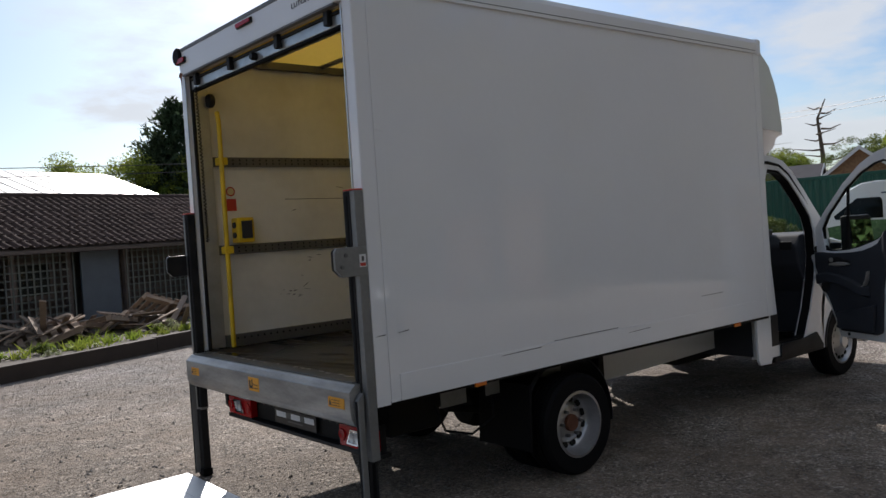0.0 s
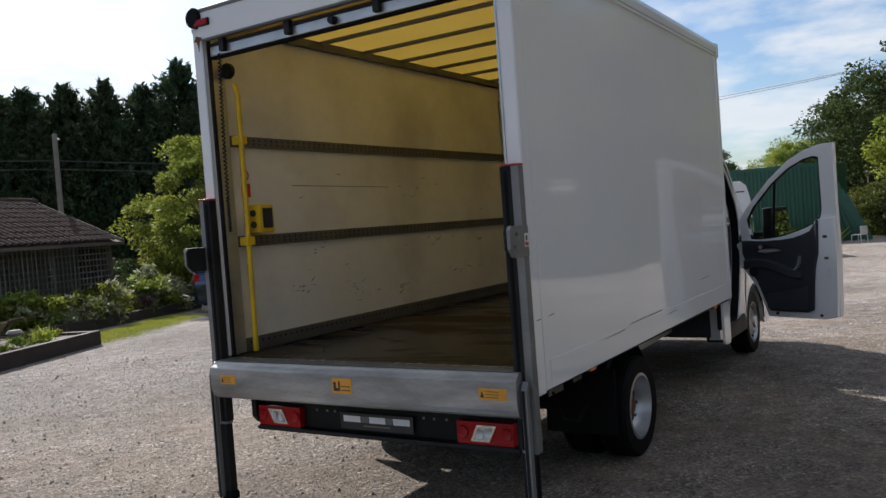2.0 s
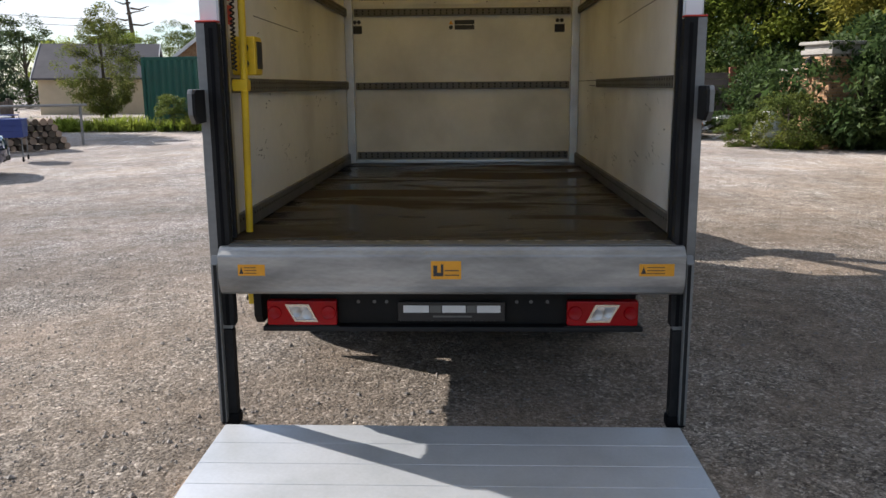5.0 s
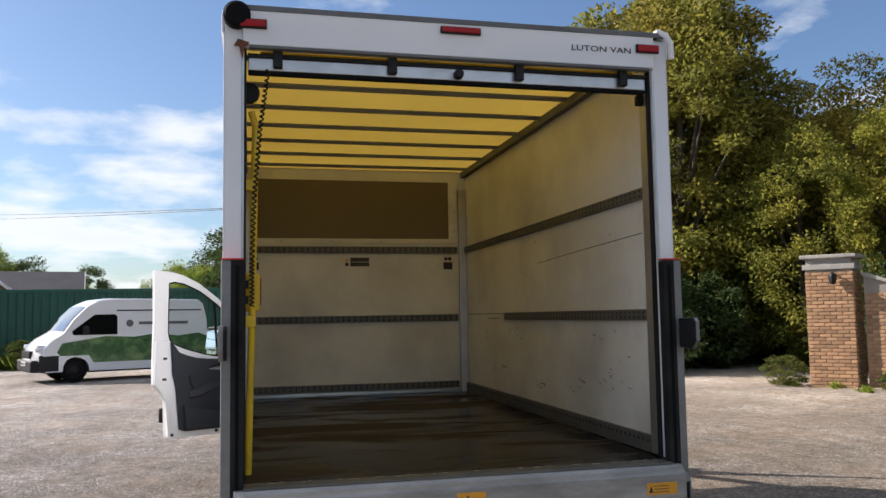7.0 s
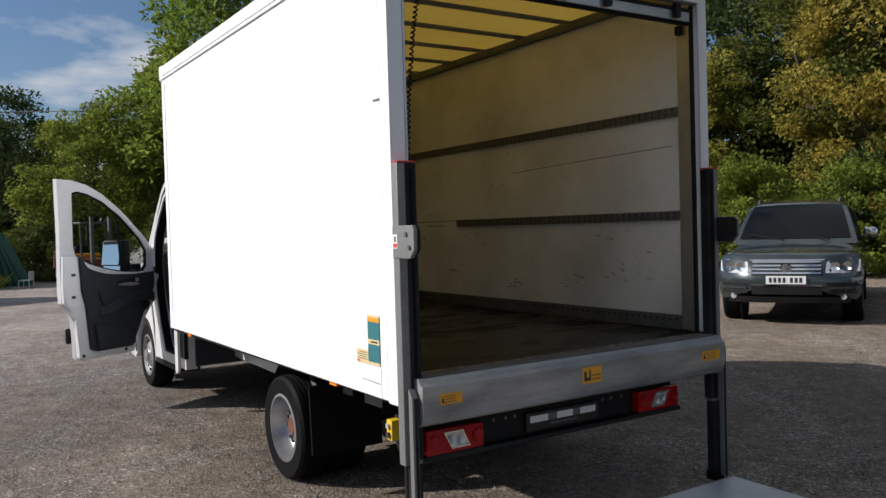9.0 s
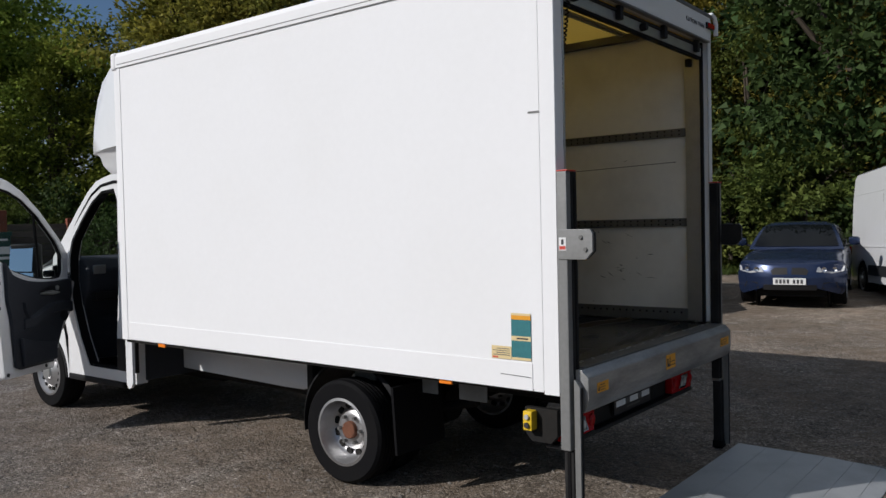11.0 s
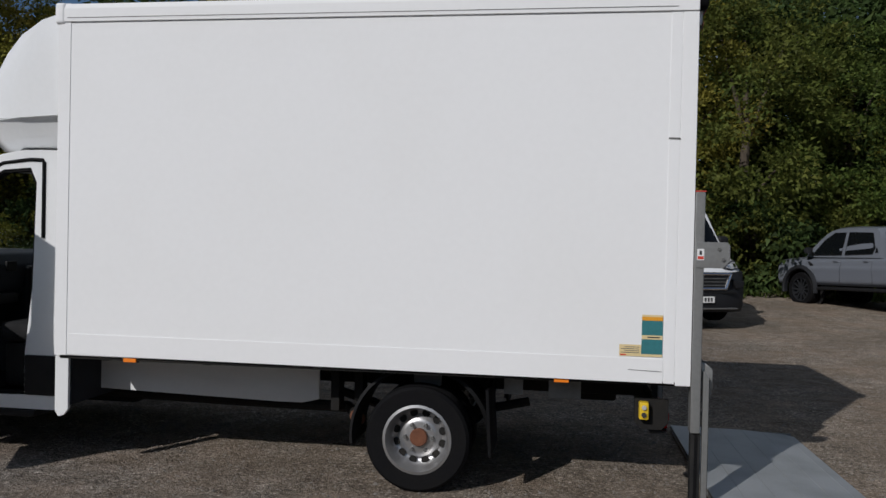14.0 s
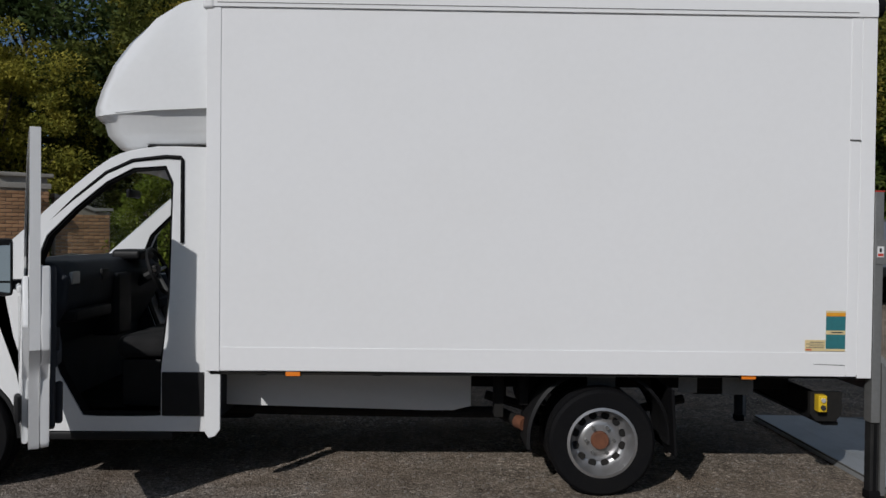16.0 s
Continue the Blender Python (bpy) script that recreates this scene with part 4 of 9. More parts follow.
for s in (1, -1):
    def Y(a, b_):
        return sorted((s * a, s * b_))

    # upper column: open channel with galvanised outer face
    col = part("column", box(B(), -0.06, -0.0035, *Y(1.03, 1.118), 0.48, 1.885, 0.006), "galv", lift, "galvanised lift column")
    part("column_face", box(B(), -0.0645, -0.0605, *Y(1.02, 1.076), 0.5, 1.883, 0.001), "post", col, "dark greasy runner face")
    part("column_groove", box(B(), -0.0675, -0.065, *Y(1.04, 1.056), 0.5, 1.86), "rubber", col)
    part("column_inner", box(B(), -0.06, -0.0095, *Y(1.018, 1.029), 0.5, 1.88, 0.003), "post", col)
    part("column_cap", box(B(), -0.065, -0.0035, *Y(1.02, 1.118), 1.8855, 1.893, 0.003), "redlabel", col, "faded red cap")
    leg = part("runner_leg", box(B(), -0.068, -0.012, *Y(1.03, 1.1), 0.02, 0.48, 0.006), "post", lift, "black sliding runner leg")
    part("runner_groove", box(B(), -0.05, -0.032, *Y(1.1, 1.104), 0.05, 0.47), "rubber", leg)
    b = prism(B(), [(-0.108, 0.03), (-0.075, 0.03), (-0.075, 0.84), (-0.08, 0.842), (-0.108, 0.805)], "y", *Y(1.07, 1.102), 0.002)
    part("folding_arm", b, "galv", lift, "bright grey folding arm")
    part("arm_edge", box(B(), -0.112, -0.1085, *Y(1.075, 1.09), 0.03, 0.8), "post", lift)
    b = prism(B(), [(-0.012, 1.445), (-0.165, 1.445), (-0.203, 1.485), (-0.203, 1.575), (-0.188, 1.595), (-0.012, 1.595)], "y", *Y(1.104, 1.124), 0.002)
    br = part("bracket_plate", b, "galv", lift, "galvanised bracket plate")
    b = prism(B(), [(-0.066, 1.45), (-0.165, 1.447), (-0.206, 1.485), (-0.206, 1.575), (-0.188, 1.593), (-0.066, 1.593)], "y", *Y(1.09, 1.1035), 0.002)
    part("bracket_back", b, "post", br, "dark inner side")
    for xb, zb in ((-0.165, 1.495), (-0.14, 1.555)):
        part("bolt", disc(B(), (xb, s * 1.124, zb), 0.011, "y", s * 0.008, 6), "dull", br)
    lb = part("notice", box(B(), -0.058, -0.018, *Y(1.1255, 1.1242), 1.49, 1.555), "inkwhite", br, "small white and red notice")
    part("notice_print", box(B(), -0.055, -0.021, *Y(1.1262, 1.1257), 1.495, 1.512), "redlabel", lb)
    part("notice_print", box(B(), -0.045, -0.031, *Y(1.1262, 1.1257), 1.52, 1.545), "ink", lb)
    part("foot", box(B(), -0.08, -0.005, *Y(1.02, 1.11), 0.002, 0.06, 0.012), "rubber", lift)
top_line = [(-0.18, 0.052), (-0.75, 0.046), (-1.08, 0.026), (-1.175, 0.008)]
pl = part("platform", prism(B(), [(-0.183, 0.004)] + [(x, z - 0.006) for x, z in top_line], "y", -1.05, 1.05), "dull", lift, "aluminium platform lying on the gravel", 20)
cuts = [-0.18, -0.375, -0.57, -0.75, -0.92, -1.08, -1.175]
for x1, x0 in zip(cuts, cuts[1:]):
    za, zb = [lerp_line([(x, z) for x, z in reversed(top_line)], x) for x in (x1, x0)]
    part("plank", prism(B(), [(x1 - 0.0008, 0.003), (x1 - 0.0008, za), (x0 + 0.0008, zb), (x0 + 0.0008, 0.003)], "y", -1.055, 1.055, 0.0015, 1), "plate", pl, "scuffed aluminium plank of the platform")
part("platform_edge", box(B(), -1.15, -0.19, 1.0552, 1.066, 0.004, 0.034, 0.003), "galv", pl)
part("platform_edge", box(B(), -1.15, -0.19, -1.066, -1.0552, 0.004, 0.034, 0.003), "galv", pl)
hz = part("hazard_label", box(B(), -0.92, -0.58, 1.0665, 1.068, 0.006, 0.03), "orange", pl, "striped hazard label")

# Rear lamps and bumper
bp_ = part("rear_bumper", box(B(), 0.1, 0.2, -0.93, 0.93, 0.42, 0.445, 0.006), "black", van, "black rear bar")
part("lamp_board", box(B(), 0.15, 0.19, -0.9, 0.9, 0.446, 0.6, 0.006), "chassis", van)
for s in (1, -1):
    def Y(a, b_):
        return sorted((s * a, s * b_))

    lu = part("rear_lamp", box(B(), 0.095, 0.149, *Y(0.56, 0.905), 0.452, 0.578, 0.01), "red", van, "red rear lamp cluster")
    quad = [(s * 0.795, 0.552), (s * 0.705, 0.552), (s * 0.668, 0.484), (s * 0.76, 0.484)]
    rim_q = [(s * 0.812, 0.562), (s * 0.695, 0.562), (s * 0.652, 0.474), (s * 0.765, 0.474)]
    part("lamp_lens", prism(B(), quad, "x", 0.0945, 0.090, 0.001), "lens", lu, "clear slanted lens")
    part("lens_frame", frame_ring(B(), rim_q, quad, "x", 0.084, 0.0945), "chrome", lu, "bright frame round the clear lens")
    for yy, zz in ((0.758, 0.522), (0.706, 0.512)):
        part("bulb_bowl", lathe(B(), [(0.0, 0.0), (0.012, -0.001), (0.022, -0.005), (0.025, -0.006)], "x", at=(0.0895, s * yy, zz), n=18), "alu", lu)
    for yy, r_ in ((0.865, 0.030), (0.60, 0.032)):
        part("reflector", lathe(B(), [(0.0, -0.002), (r_ * 0.6, -0.003), (r_, -0.007), (r_ * 1.12, 0.0)], "x", at=(0.0945, s * yy, 0.518), n=20), "red", lu, "round red reflector")
    part("lamp_edge", box(B(), 0.097, 0.149, *Y(0.552, 0.913), 0.446, 0.4515, 0.001), "black", lu)
dp = part("dealer_board", box(B(), 0.12, 0.135, -0.262, 0.262, 0.468, 0.565, 0.003), "board", van, "black board with pale printed bars")
for a, w, mt in ((0.235, 0.125, "inkwhite"), (0.105, 0.055, "dull"), (0.045, 0.115, "inkwhite"), (-0.075, 0.045, "dull"), (-0.125, 0.115, "inkwhite")):
    part("print_bar", box(B(), 0.1188, 0.1198, a - w, a, 0.512, 0.548), mt, dp)
part("print_bar", box(B(), 0.1188, 0.1198, -0.1, 0.09, 0.488, 0.497), "dull", dp)
for k in range(6):
    part("bolt", disc(B(), (0.149, (0.32, 0.38, 0.46, -0.32, -0.39, -0.47)[k], 0.56), 0.009, "x", -0.006, 6), "dull", van)

# Button box low on the left side
bb = part("button_bracket", prism(B(), [(0.1, 0.64), (0.3, 0.64), (0.3, 0.5), (0.26, 0.455), (0.14, 0.455), (0.1, 0.5)], "y", 0.93, 0.97, 0.004), "chassis", van, "dark bracket for the lift buttons")
yb = part("button_box", box(B(), 0.222, 0.278, 0.97, 1.03, 0.525, 0.63, 0.008), "yellow", bb, "yellow push button box")
part("button", disc(B(), (0.25, 1.03, 0.6), 0.014, "y", 0.012, 14), "lens", yb)
part("button", disc(B(), (0.25, 1.03, 0.555), 0.015, "y", 0.012, 14), "ink", yb)
# Stickers on the left wall
st = part("safety_sticker", box(B(), 0.163, 0.283, 1.1142, 1.1148, 0.916, 1.162), "teal", van, "teal, orange and cream safety sticker")
for z0, z1, mt in ((1.15, 1.162, "cream"), (1.128, 1.15, "orange"), (1.018, 1.042, "cream"), (0.916, 0.93, "cream")):
    part("sticker_band", box(B(), 0.163, 0.283, 1.115, 1.1154, z0, z1), mt, st)
part("sticker_print", box(B(), 0.18, 0.25, 1.1156, 1.1159, 1.026, 1.034), "ink", st)
st = part("safety_sticker", box(B(), 0.285, 0.41, 1.1142, 1.1148, 0.916, 0.984), "cream", van, "cream safety sticker")
for k in range(4):
    part("sticker_print", box(B(), 0.295, 0.40 - 0.02 * (k % 2), 1.115, 1.1153, 0.935 + 0.011 * k, 0.939 + 0.011 * k), "dull", st)
part("sticker_print", box(B(), 0.37, 0.405, 1.115, 1.1153, 0.92, 0.928), "redlabel", st)
# side marks on the right wall
for x0, x1, z0, z1 in ((0.02, 0.085, 1.118, 1.121), (0.16, 0.24, 1.122, 1.128), (0.9, 1.25, 0.888, 0.893), (2.1, 2.35, 0.87, 0.876), (1.35, 2.0, 0.915, 0.918), (3.0, 3.3, 1.03, 1.033)):
    part("scratch_mark", prism(B(), [(x0, z0), (x1, z1), (x1 - 0.01, z1 + 0.004), (x0 + 0.01, z0 + 0.003)], "y", -1.1142, -1.1148), "ink", van)
part("scratch_mark", prism(B(), [(0.16, 0.828), (0.35, 0.834), (0.36, 0.838), (0.17, 0.833)], "y", 1.1142, 1.1148), "dull", van)
part("scratch_mark", prism(B(), [(0.086, 2.187), (0.158, 2.19), (0.155, 2.2), (0.09, 2.199)], "y", 1.1142, 1.1148), "dull", van)
# orange side markers
for s in (1, -1):
    for xc in (0.742, 3.504):
        mk = part("side_marker", box(B(), xc - 0.048, xc + 0.048, *sorted((s * 1.06, s * 1.085)), 0.735, 0.768, 0.004), "black", van)
        part("amber_lens", box(B(), xc - 0.044, xc + 0.044, *sorted((s * 1.0855, s * 1.1)), 0.738, 0.766, 0.004), "amber", mk, "amber side marker lens")

# Chassis
for s in (1, -1):
    part("chassis_rail", box(B(), 0.2, 4.6, *sorted((s * 0.36, s * 0.44)), 0.56, 0.72, 0.008), "chassis", van, "black chassis rail")
    part("body_bearer", box(B(), 0.05, 4.0, *sorted((s * 0.98, s * 1.09)), 0.745, 0.768, 0.004), "chassis", van)
    part("side_skirt", prism(B(), [(4.3, 0.72), (4.3, 0.46), (3.75, 0.445), (2.7, 0.42), (2.52, 0.42), (2.4, 0.45), (2.4, 0.72)], "y", *sorted((s * 0.53, s * 0.545)), 0.002), "paint", van, "dusty white side skirt panel")
    xl = 3.94 if s > 0 else 3.82
    part("front_flange", prism(B(), [(xl, 0.76), (4.035, 0.76), (4.035, 0.40), (4.01, 0.36), (xl + 0.03, 0.37), (xl, 0.41)], "y", *sorted((s * 1.06, s * 1.085)), 0.004), "paint", van, "white front corner flange")
    # mudguard
    ang = [radians(a) for a in range(-8, 186, 8)]
    ro, ri = 0.455, 0.435
    b = loft(B(), [[(1.62 + r_ * math.cos(a), y_, min(0.742 if r_ == ro else 0.73, 0.33 + r_ * math.sin(a))) for y_, r_ in ((s * 0.6, ro), (s * 0.955, ro), (s * 0.97, ri), (s * 0.955, ri - 0.008), (s * 0.6, ri - 0.008))] for a in ang])
    part("mudguard", b, "black", van, "black plastic mudguard")
    part("mud_flap", prism(B(), [(1.155, 0.25), (1.175, 0.25), (1.20, 0.66), (1.18, 0.66)], "y", s * 0.58, s * 1.05, 0.003), "rubber", van, "black rubber mud flap")
    part("crossmember_bracket", box(B(), 0.62, 0.82, *sorted((s * 0.86, s * 0.87)), 0.6, 0.735, 0.004), "galv", van)
    part("crossmember_bracket", box(B(), 0.98, 1.1, *sorted((s * 0.86, s * 0.87)), 0.61, 0.735, 0.004), "galv", van)
    part("crossmember_bracket", box(B(), 1.5, 1.68, *sorted((s * 0.84, s * 0.86)), 0.64, 0.735, 0.004), "dull", van)
    part("leaf_spring", tube(B(), [(0.95, s * 0.5, 0.5), (1.3, s * 0.5, 0.42), (1.62, s * 0.5, 0.39), (1.95, s * 0.5, 0.42), (2.3, s * 0.5, 0.52)], 0.03, 6), "chassis", van)
    part("spring_hanger", box(B(), 2.2, 2.26, *sorted((s * 0.62, s * 0.75)), 0.42, 0.7, 0.006), "chassis", van)
    part("spring_hanger", box(B(), 2.04, 2.1, *sorted((s * 0.62, s * 0.75)), 0.5, 0.7, 0.006), "chassis", van)
for xc in (0.5, 1.0, 2.0, 3.0, 3.7):
    part("crossmember", box(B(), xc - 0.03, xc + 0.03, -1.05, 1.05, 0.735, 0.765, 0.004), "chassis", van)
part("rear_axle", tube(B(), [(1.62, -0.7, 0.33), (1.62, -0.12, 0.33), (1.62, 0.12, 0.33), (1.62, 0.7, 0.33)], [0.06, 0.06, 0.06, 0.06], 12), "chassis", van)
part("differential", lathe(B(), [(0.0, -0.13), (0.12, -0.1), (0.16, 0.0), (0.12, 0.1), (0.0, 0.13)], "x", at=(1.62, 0, 0.33), n=20), "chassis", van)
part("exhaust", tube(B(), [(4.2, 0.3, 0.38), (3.0, 0.3, 0.36), (2.2, 0.5, 0.4), (2.08, 0.72, 0.38)], 0.04, 10), "chassis", van, "dark exhaust pipe")
part("exhaust_tip", tube(B(), [(2.1, 0.69, 0.382), (2.06, 0.76, 0.378)], 0.044, 12), "rust", van, "rusty exhaust tip")
part("gearbox", box(B(), 3.9, 4.8, -0.25, 0.25, 0.28, 0.6, 0.06, 3), "chassis", van)
part("lift_pump_box", box(B(), 0.35, 0.75, -0.7, 0.1, 0.45, 0.7, 0.02), "chassis", van)
part("cable_loop", tube(B(), [(0.5, -0.95, 0.66), (0.55, -0.98, 0.5), (0.75, -0.98, 0.44), (0.95, -0.96, 0.5), (1.0, -0.9, 0.62)], 0.008, 6), "rubber", van)

# Wheels
for s in (1, -1):
    wheel(van, 1.62, s * 0.955, 0.332, 0.332, 0.19, s, "steel", 0.212)
    wheel(van, 1.62, s * 0.70, 0.332, 0.332, 0.19, -s, "steel", 0.212)
    wheel(van, 5.58, s * 0.86, 0.332, 0.332, 0.2, s, "pressed", 0.212)

# Fairing over the cab
side_prof = [(4.03 + (x - 4.03) * 1.14, z) for x, z in [(4.03, 3.03), (4.2, 2.985), (4.37, 2.88), (4.5, 2.755), (4.6, 2.62), (4.67, 2.47), (4.705, 2.36), (4.705, 2.31), (4.4, 2.33), (4.03, 2.345)]]
rings = []
for f, y in ((1, -1.0), (1, -0.9), (1, -0.6), (1, 0.0), (1, 0.6), (1, 0.9), (1, 1.0)):
    k = abs(y) / 1.0
    pull = 0.0 if k < 0.5 else (0.05 if k < 0.95 else 0.13)
    drop = 0.0 if k < 0.95 else 0.012
    bulge = 0.16 * (1 - k * k)
    ring = []
    for x, z in side_prof:
        w = (x - 4.03) / 0.775
        yy = y * (1 - 0.10 * w * w) * (1.05 if z > 2.3 else 0.98)
        ring.append((x - pull * w + bulge * w, yy, z - drop * (z > 2.9)))
    rings.append(ring)
fairing = part("roof_fairing", loft(B(), rings), "paint", van, "white moulded roof fairing", 55)
# hollowed underside below the lip
rim_top = [(4.03, -1.05, 2.345), (4.4, -1.03, 2.333), (4.62, -0.985, 2.32)] + [(r[-3][0], r[-3][1], r[-3][2]) for r in rings] + [(4.62, 0.985, 2.32), (4.4, 1.03, 2.333), (4.03, 1.05, 2.345)]
b = loft(B(), [[(4.03 + (x - 4.03) * fx, y * fy, z + dz) for x, y, z in rim_top] for fx, fy, dz in ((0.985, 0.985, 0.004), (0.95, 0.945, -0.035), (0.93, 0.925, -0.11), (0.86, 0.87, -0.18), (0.80, 0.82, -0.205))])
part("fairing_underside", b, "paint", fairing, "hollowed white underside", 40)
part("fairing_seal", box(B(), 4.03, 4.45, -0.88, 0.88, 2.105, 2.135, 0.005), "rubber", van)

# ---- cab of the box van ----
cab = thing("cab", "", "")
del_tags(cab)
cab.parent = van
YS = 0.985


def curve_pts(pts, n=4):
    """A smooth line through points."""
    out = []
    for i in range(len(pts) - 1):
        p0, p1, p2, p3 = [Vector(pts[max(0, min(len(pts) - 1, i + k))]) for k in (-1, 0, 1, 2)]
        for k in range(n):
            t = k / n
            out.append(tuple(0.5 * ((2 * p1) + (-p0 + p2) * t + (2 * p0 - 5 * p1 + 4 * p2 - p3) * t * t + (-p0 + 3 * p1 - 3 * p2 + p3) * t ** 3)))
    return out + [tuple(pts[-1])]


# Outer outline of the cab side round the door opening, and the opening itself, with as many points.
outer = [(4.05, 0.375), (4.05, 0.75), (4.05, 1.5), (4.05, 2.115), (4.35, 2.118), (4.58, 2.07), (4.72, 1.985), (4.93, 1.81), (5.16, 1.60), (5.36, 1.42), (5.40, 1.25), (5.30, 1.0), (5.20, 0.72), (5.14, 0.375), (4.8, 0.375), (4.4, 0.375)]
inner = [(4.325, 0.47), (4.325, 0.75), (4.275, 1.2), (4.255, 1.9), (4.30, 2.0), (4.50, 1.985), (4.66, 1.90), (4.85, 1.74), (5.02, 1.57), (5.08, 1.42), (5.09, 1.2), (5.04, 0.98), (4.94, 0.72), (4.80, 0.47), (4.7, 0.465), (4.45, 0.465)]
for s in (1, -1):
    a, b_ = sorted((s * (YS - 0.10), s * YS))
    sf = part("door_frame", frame_ring(B(), outer, inner, "y", a, b_), "paint", cab, "white cab side frame round the open doorway", 30)
    seal_in = [(4.69 + (x - 4.69) * 0.965, 1.2 + (z - 1.2) * 0.975) for x, z in inner]
    part("door_seal", frame_ring(B(), inner, seal_in, "y", *sorted((s * (YS - 0.085), s * (YS - 0.012)))), "rubber", sf, "black rubber door seal")
    part("sill_lining", prism(B(), [(4.33, 0.38), (4.33, 0.463), (4.8, 0.464), (4.94, 0.71), (5.035, 0.975), (5.085, 1.2), (5.38, 1.2), (5.29, 1.0), (5.19, 0.72), (5.13, 0.38)], "y", *sorted((s * (YS - 0.102), s * (YS - 0.112)))), "trim", cab, "dark sill and footwell lining")
    part("drip_channel", tube(B(), [(4.20, s * 0.988, 1.53), (4.20, s * 0.988, 2.035), (4.212, s * 0.988, 2.05), (4.3, s * 0.988, 2.055), (4.5, s * 0.984, 2.03), (4.66, s * 0.98, 1.955), (4.86, s * 0.976, 1.79), (5.08, s * 0.97, 1.59)], 0.013, 6), "rubber", sf, "black door channel")
    part("lower_trim", box(B(), 4.055, 4.32, *sorted((s * (YS - 0.01), s * (YS + 0.012))), 0.47, 0.74, 0.008), "black", sf, "black plastic lower panel")
    part("lower_trim", box(B(), 4.03, 4.054, *sorted((s * (YS - 0.02), s * (YS + 0.018))), 0.47, 0.74, 0.008), "black", sf)
    part("step", box(B(), 4.25, 5.15, *sorted((s * 0.8, s * 0.99)), 0.32, 0.37, 0.012), "black", cab, "black step")
    if s < 0:
        # black strip added over the white right sill in place of its shade
        part("step_cover", prism(B(), [(4.34, 0.36), (4.34, 0.472), (4.76, 0.472), (5.0, 0.50), (5.13, 0.36)], "y", -YS - 0.002, -YS - 0.02, 0.006), "black", cab, "black strip standing in for shade on the sill")
    part("step_well", box(B(), 4.33, 4.95, *sorted((s * 0.70, s * 0.9)), 0.37, 0.46, 0.006), "chassis", cab)
# Shell: roof, floor, back wall, screen
rp = curve_pts([(4.05, 2.118), (4.35, 2.12), (4.58, 2.075), (4.72, 1.99)], 3)
b = loft(B(), [[(x, y, z + 0.055 * (1 - (y / 0.95) ** 2)) for x, z in rp] + [(x, y, z + 0.055 * (1 - (y / 0.95) ** 2) - 0.03) for x, z in reversed(rp)] for y in (-0.975, -0.9, -0.6, 0, 0.6, 0.9, 0.975)])
part("roof", b, "paint", cab, "white cab roof")
part("back_wall", box(B(), 4.03, 4.06, -0.9, 0.9, 0.4, 2.1), "trim", cab)
part("floor", box(B(), 4.06, 5.5, -0.9, 0.9, 0.40, 0.46), "rubber", cab, "dark cab floor")
ws = [(4.72, 1.985), (5.40, 1.38)]
b = loft(B(), [[(ws[0][0] + 0.05 * (1 - (y / 0.9) ** 2), y * 0.93, ws[0][1] + 0.03 * (1 - (y / 0.9) ** 2)), (5.05 + 0.08 * (1 - (y / 0.9) ** 2), y * 0.96, 1.69 + 0.02 * (1 - (y / 0.9) ** 2)), (ws[1][0] + 0.14 * (1 - (y / 0.9) ** 2), y, ws[1][1])] for y in (-0.93, -0.6, -0.2, 0.2, 0.6, 0.93)], closed=False)
part("windscreen", b, "clearglass", cab, "clear windscreen").visible_shadow = False
# Nose: bonnet, wings with arches, bumper, lamps
def nose_outline(arch=0.40):
    top = [(5.30, 1.40), (5.45, 1.375), (5.8, 1.31), (6.15, 1.19), (6.36, 1.06), (6.46, 0.9), (6.5, 0.7), (6.52, 0.45), (6.48, 0.28), (6.1, 0.26)]
    ar = [(5.58 + arch * math.cos(radians(a)), 0.33 + arch * math.sin(radians(a))) for a in range(0, 181, 15)]
    return top + ar + [(5.14, 0.33), (5.14, 0.7), (5.22, 1.0)]


no = nose_outline()
rings = []
for y, pull, lift_ in ((-0.985, 0.22, -0.05), (-0.93, 0.12, -0.02), (-0.62, 0.03, 0.01), (0, 0, 0.03), (0.62, 0.03, 0.01), (0.93, 0.12, -0.02), (0.985, 0.22, -0.05)):
    ring = []
    for x, z in no:
        w = max(0.0, (x - 5.7) / 0.8)
        ring.append((x - pull * w * w, y, z + (lift_ if z > 0.95 else 0)))
    rings.append(ring)
nose = part("nose", loft(B(), rings), "paint", cab, "white bonnet and front wings", 40)
for s in (1, -1):
    part("arch_lip", tube(B(), [(5.58 + 0.40 * math.cos(radians(a)), s * 0.98, 0.33 + 0.40 * math.sin(radians(a))) for a in range(0, 181, 12)], 0.018, 6), "black", nose)
    part("headlamp", box(B(), 6.1, 6.36, *sorted((s * 0.72, s * 0.955)), 0.84, 1.06, 0.04, 3), "lens", nose, "clear headlamp")
part("firewall_lining", box(B(), 5.115, 5.137, -0.87, 0.87, 0.465, 1.25, 0.004), "trim", cab, "dark footwell lining")
part("grille", box(B(), 6.44, 6.54, -0.6, 0.6, 0.72, 0.9, 0.02), "black", nose, "black grille")
part("bumper", box(B(), 6.3, 6.58, -0.9, 0.9, 0.3, 0.66, 0.06, 3), "plasticgrey", nose, "dark grey front bumper")
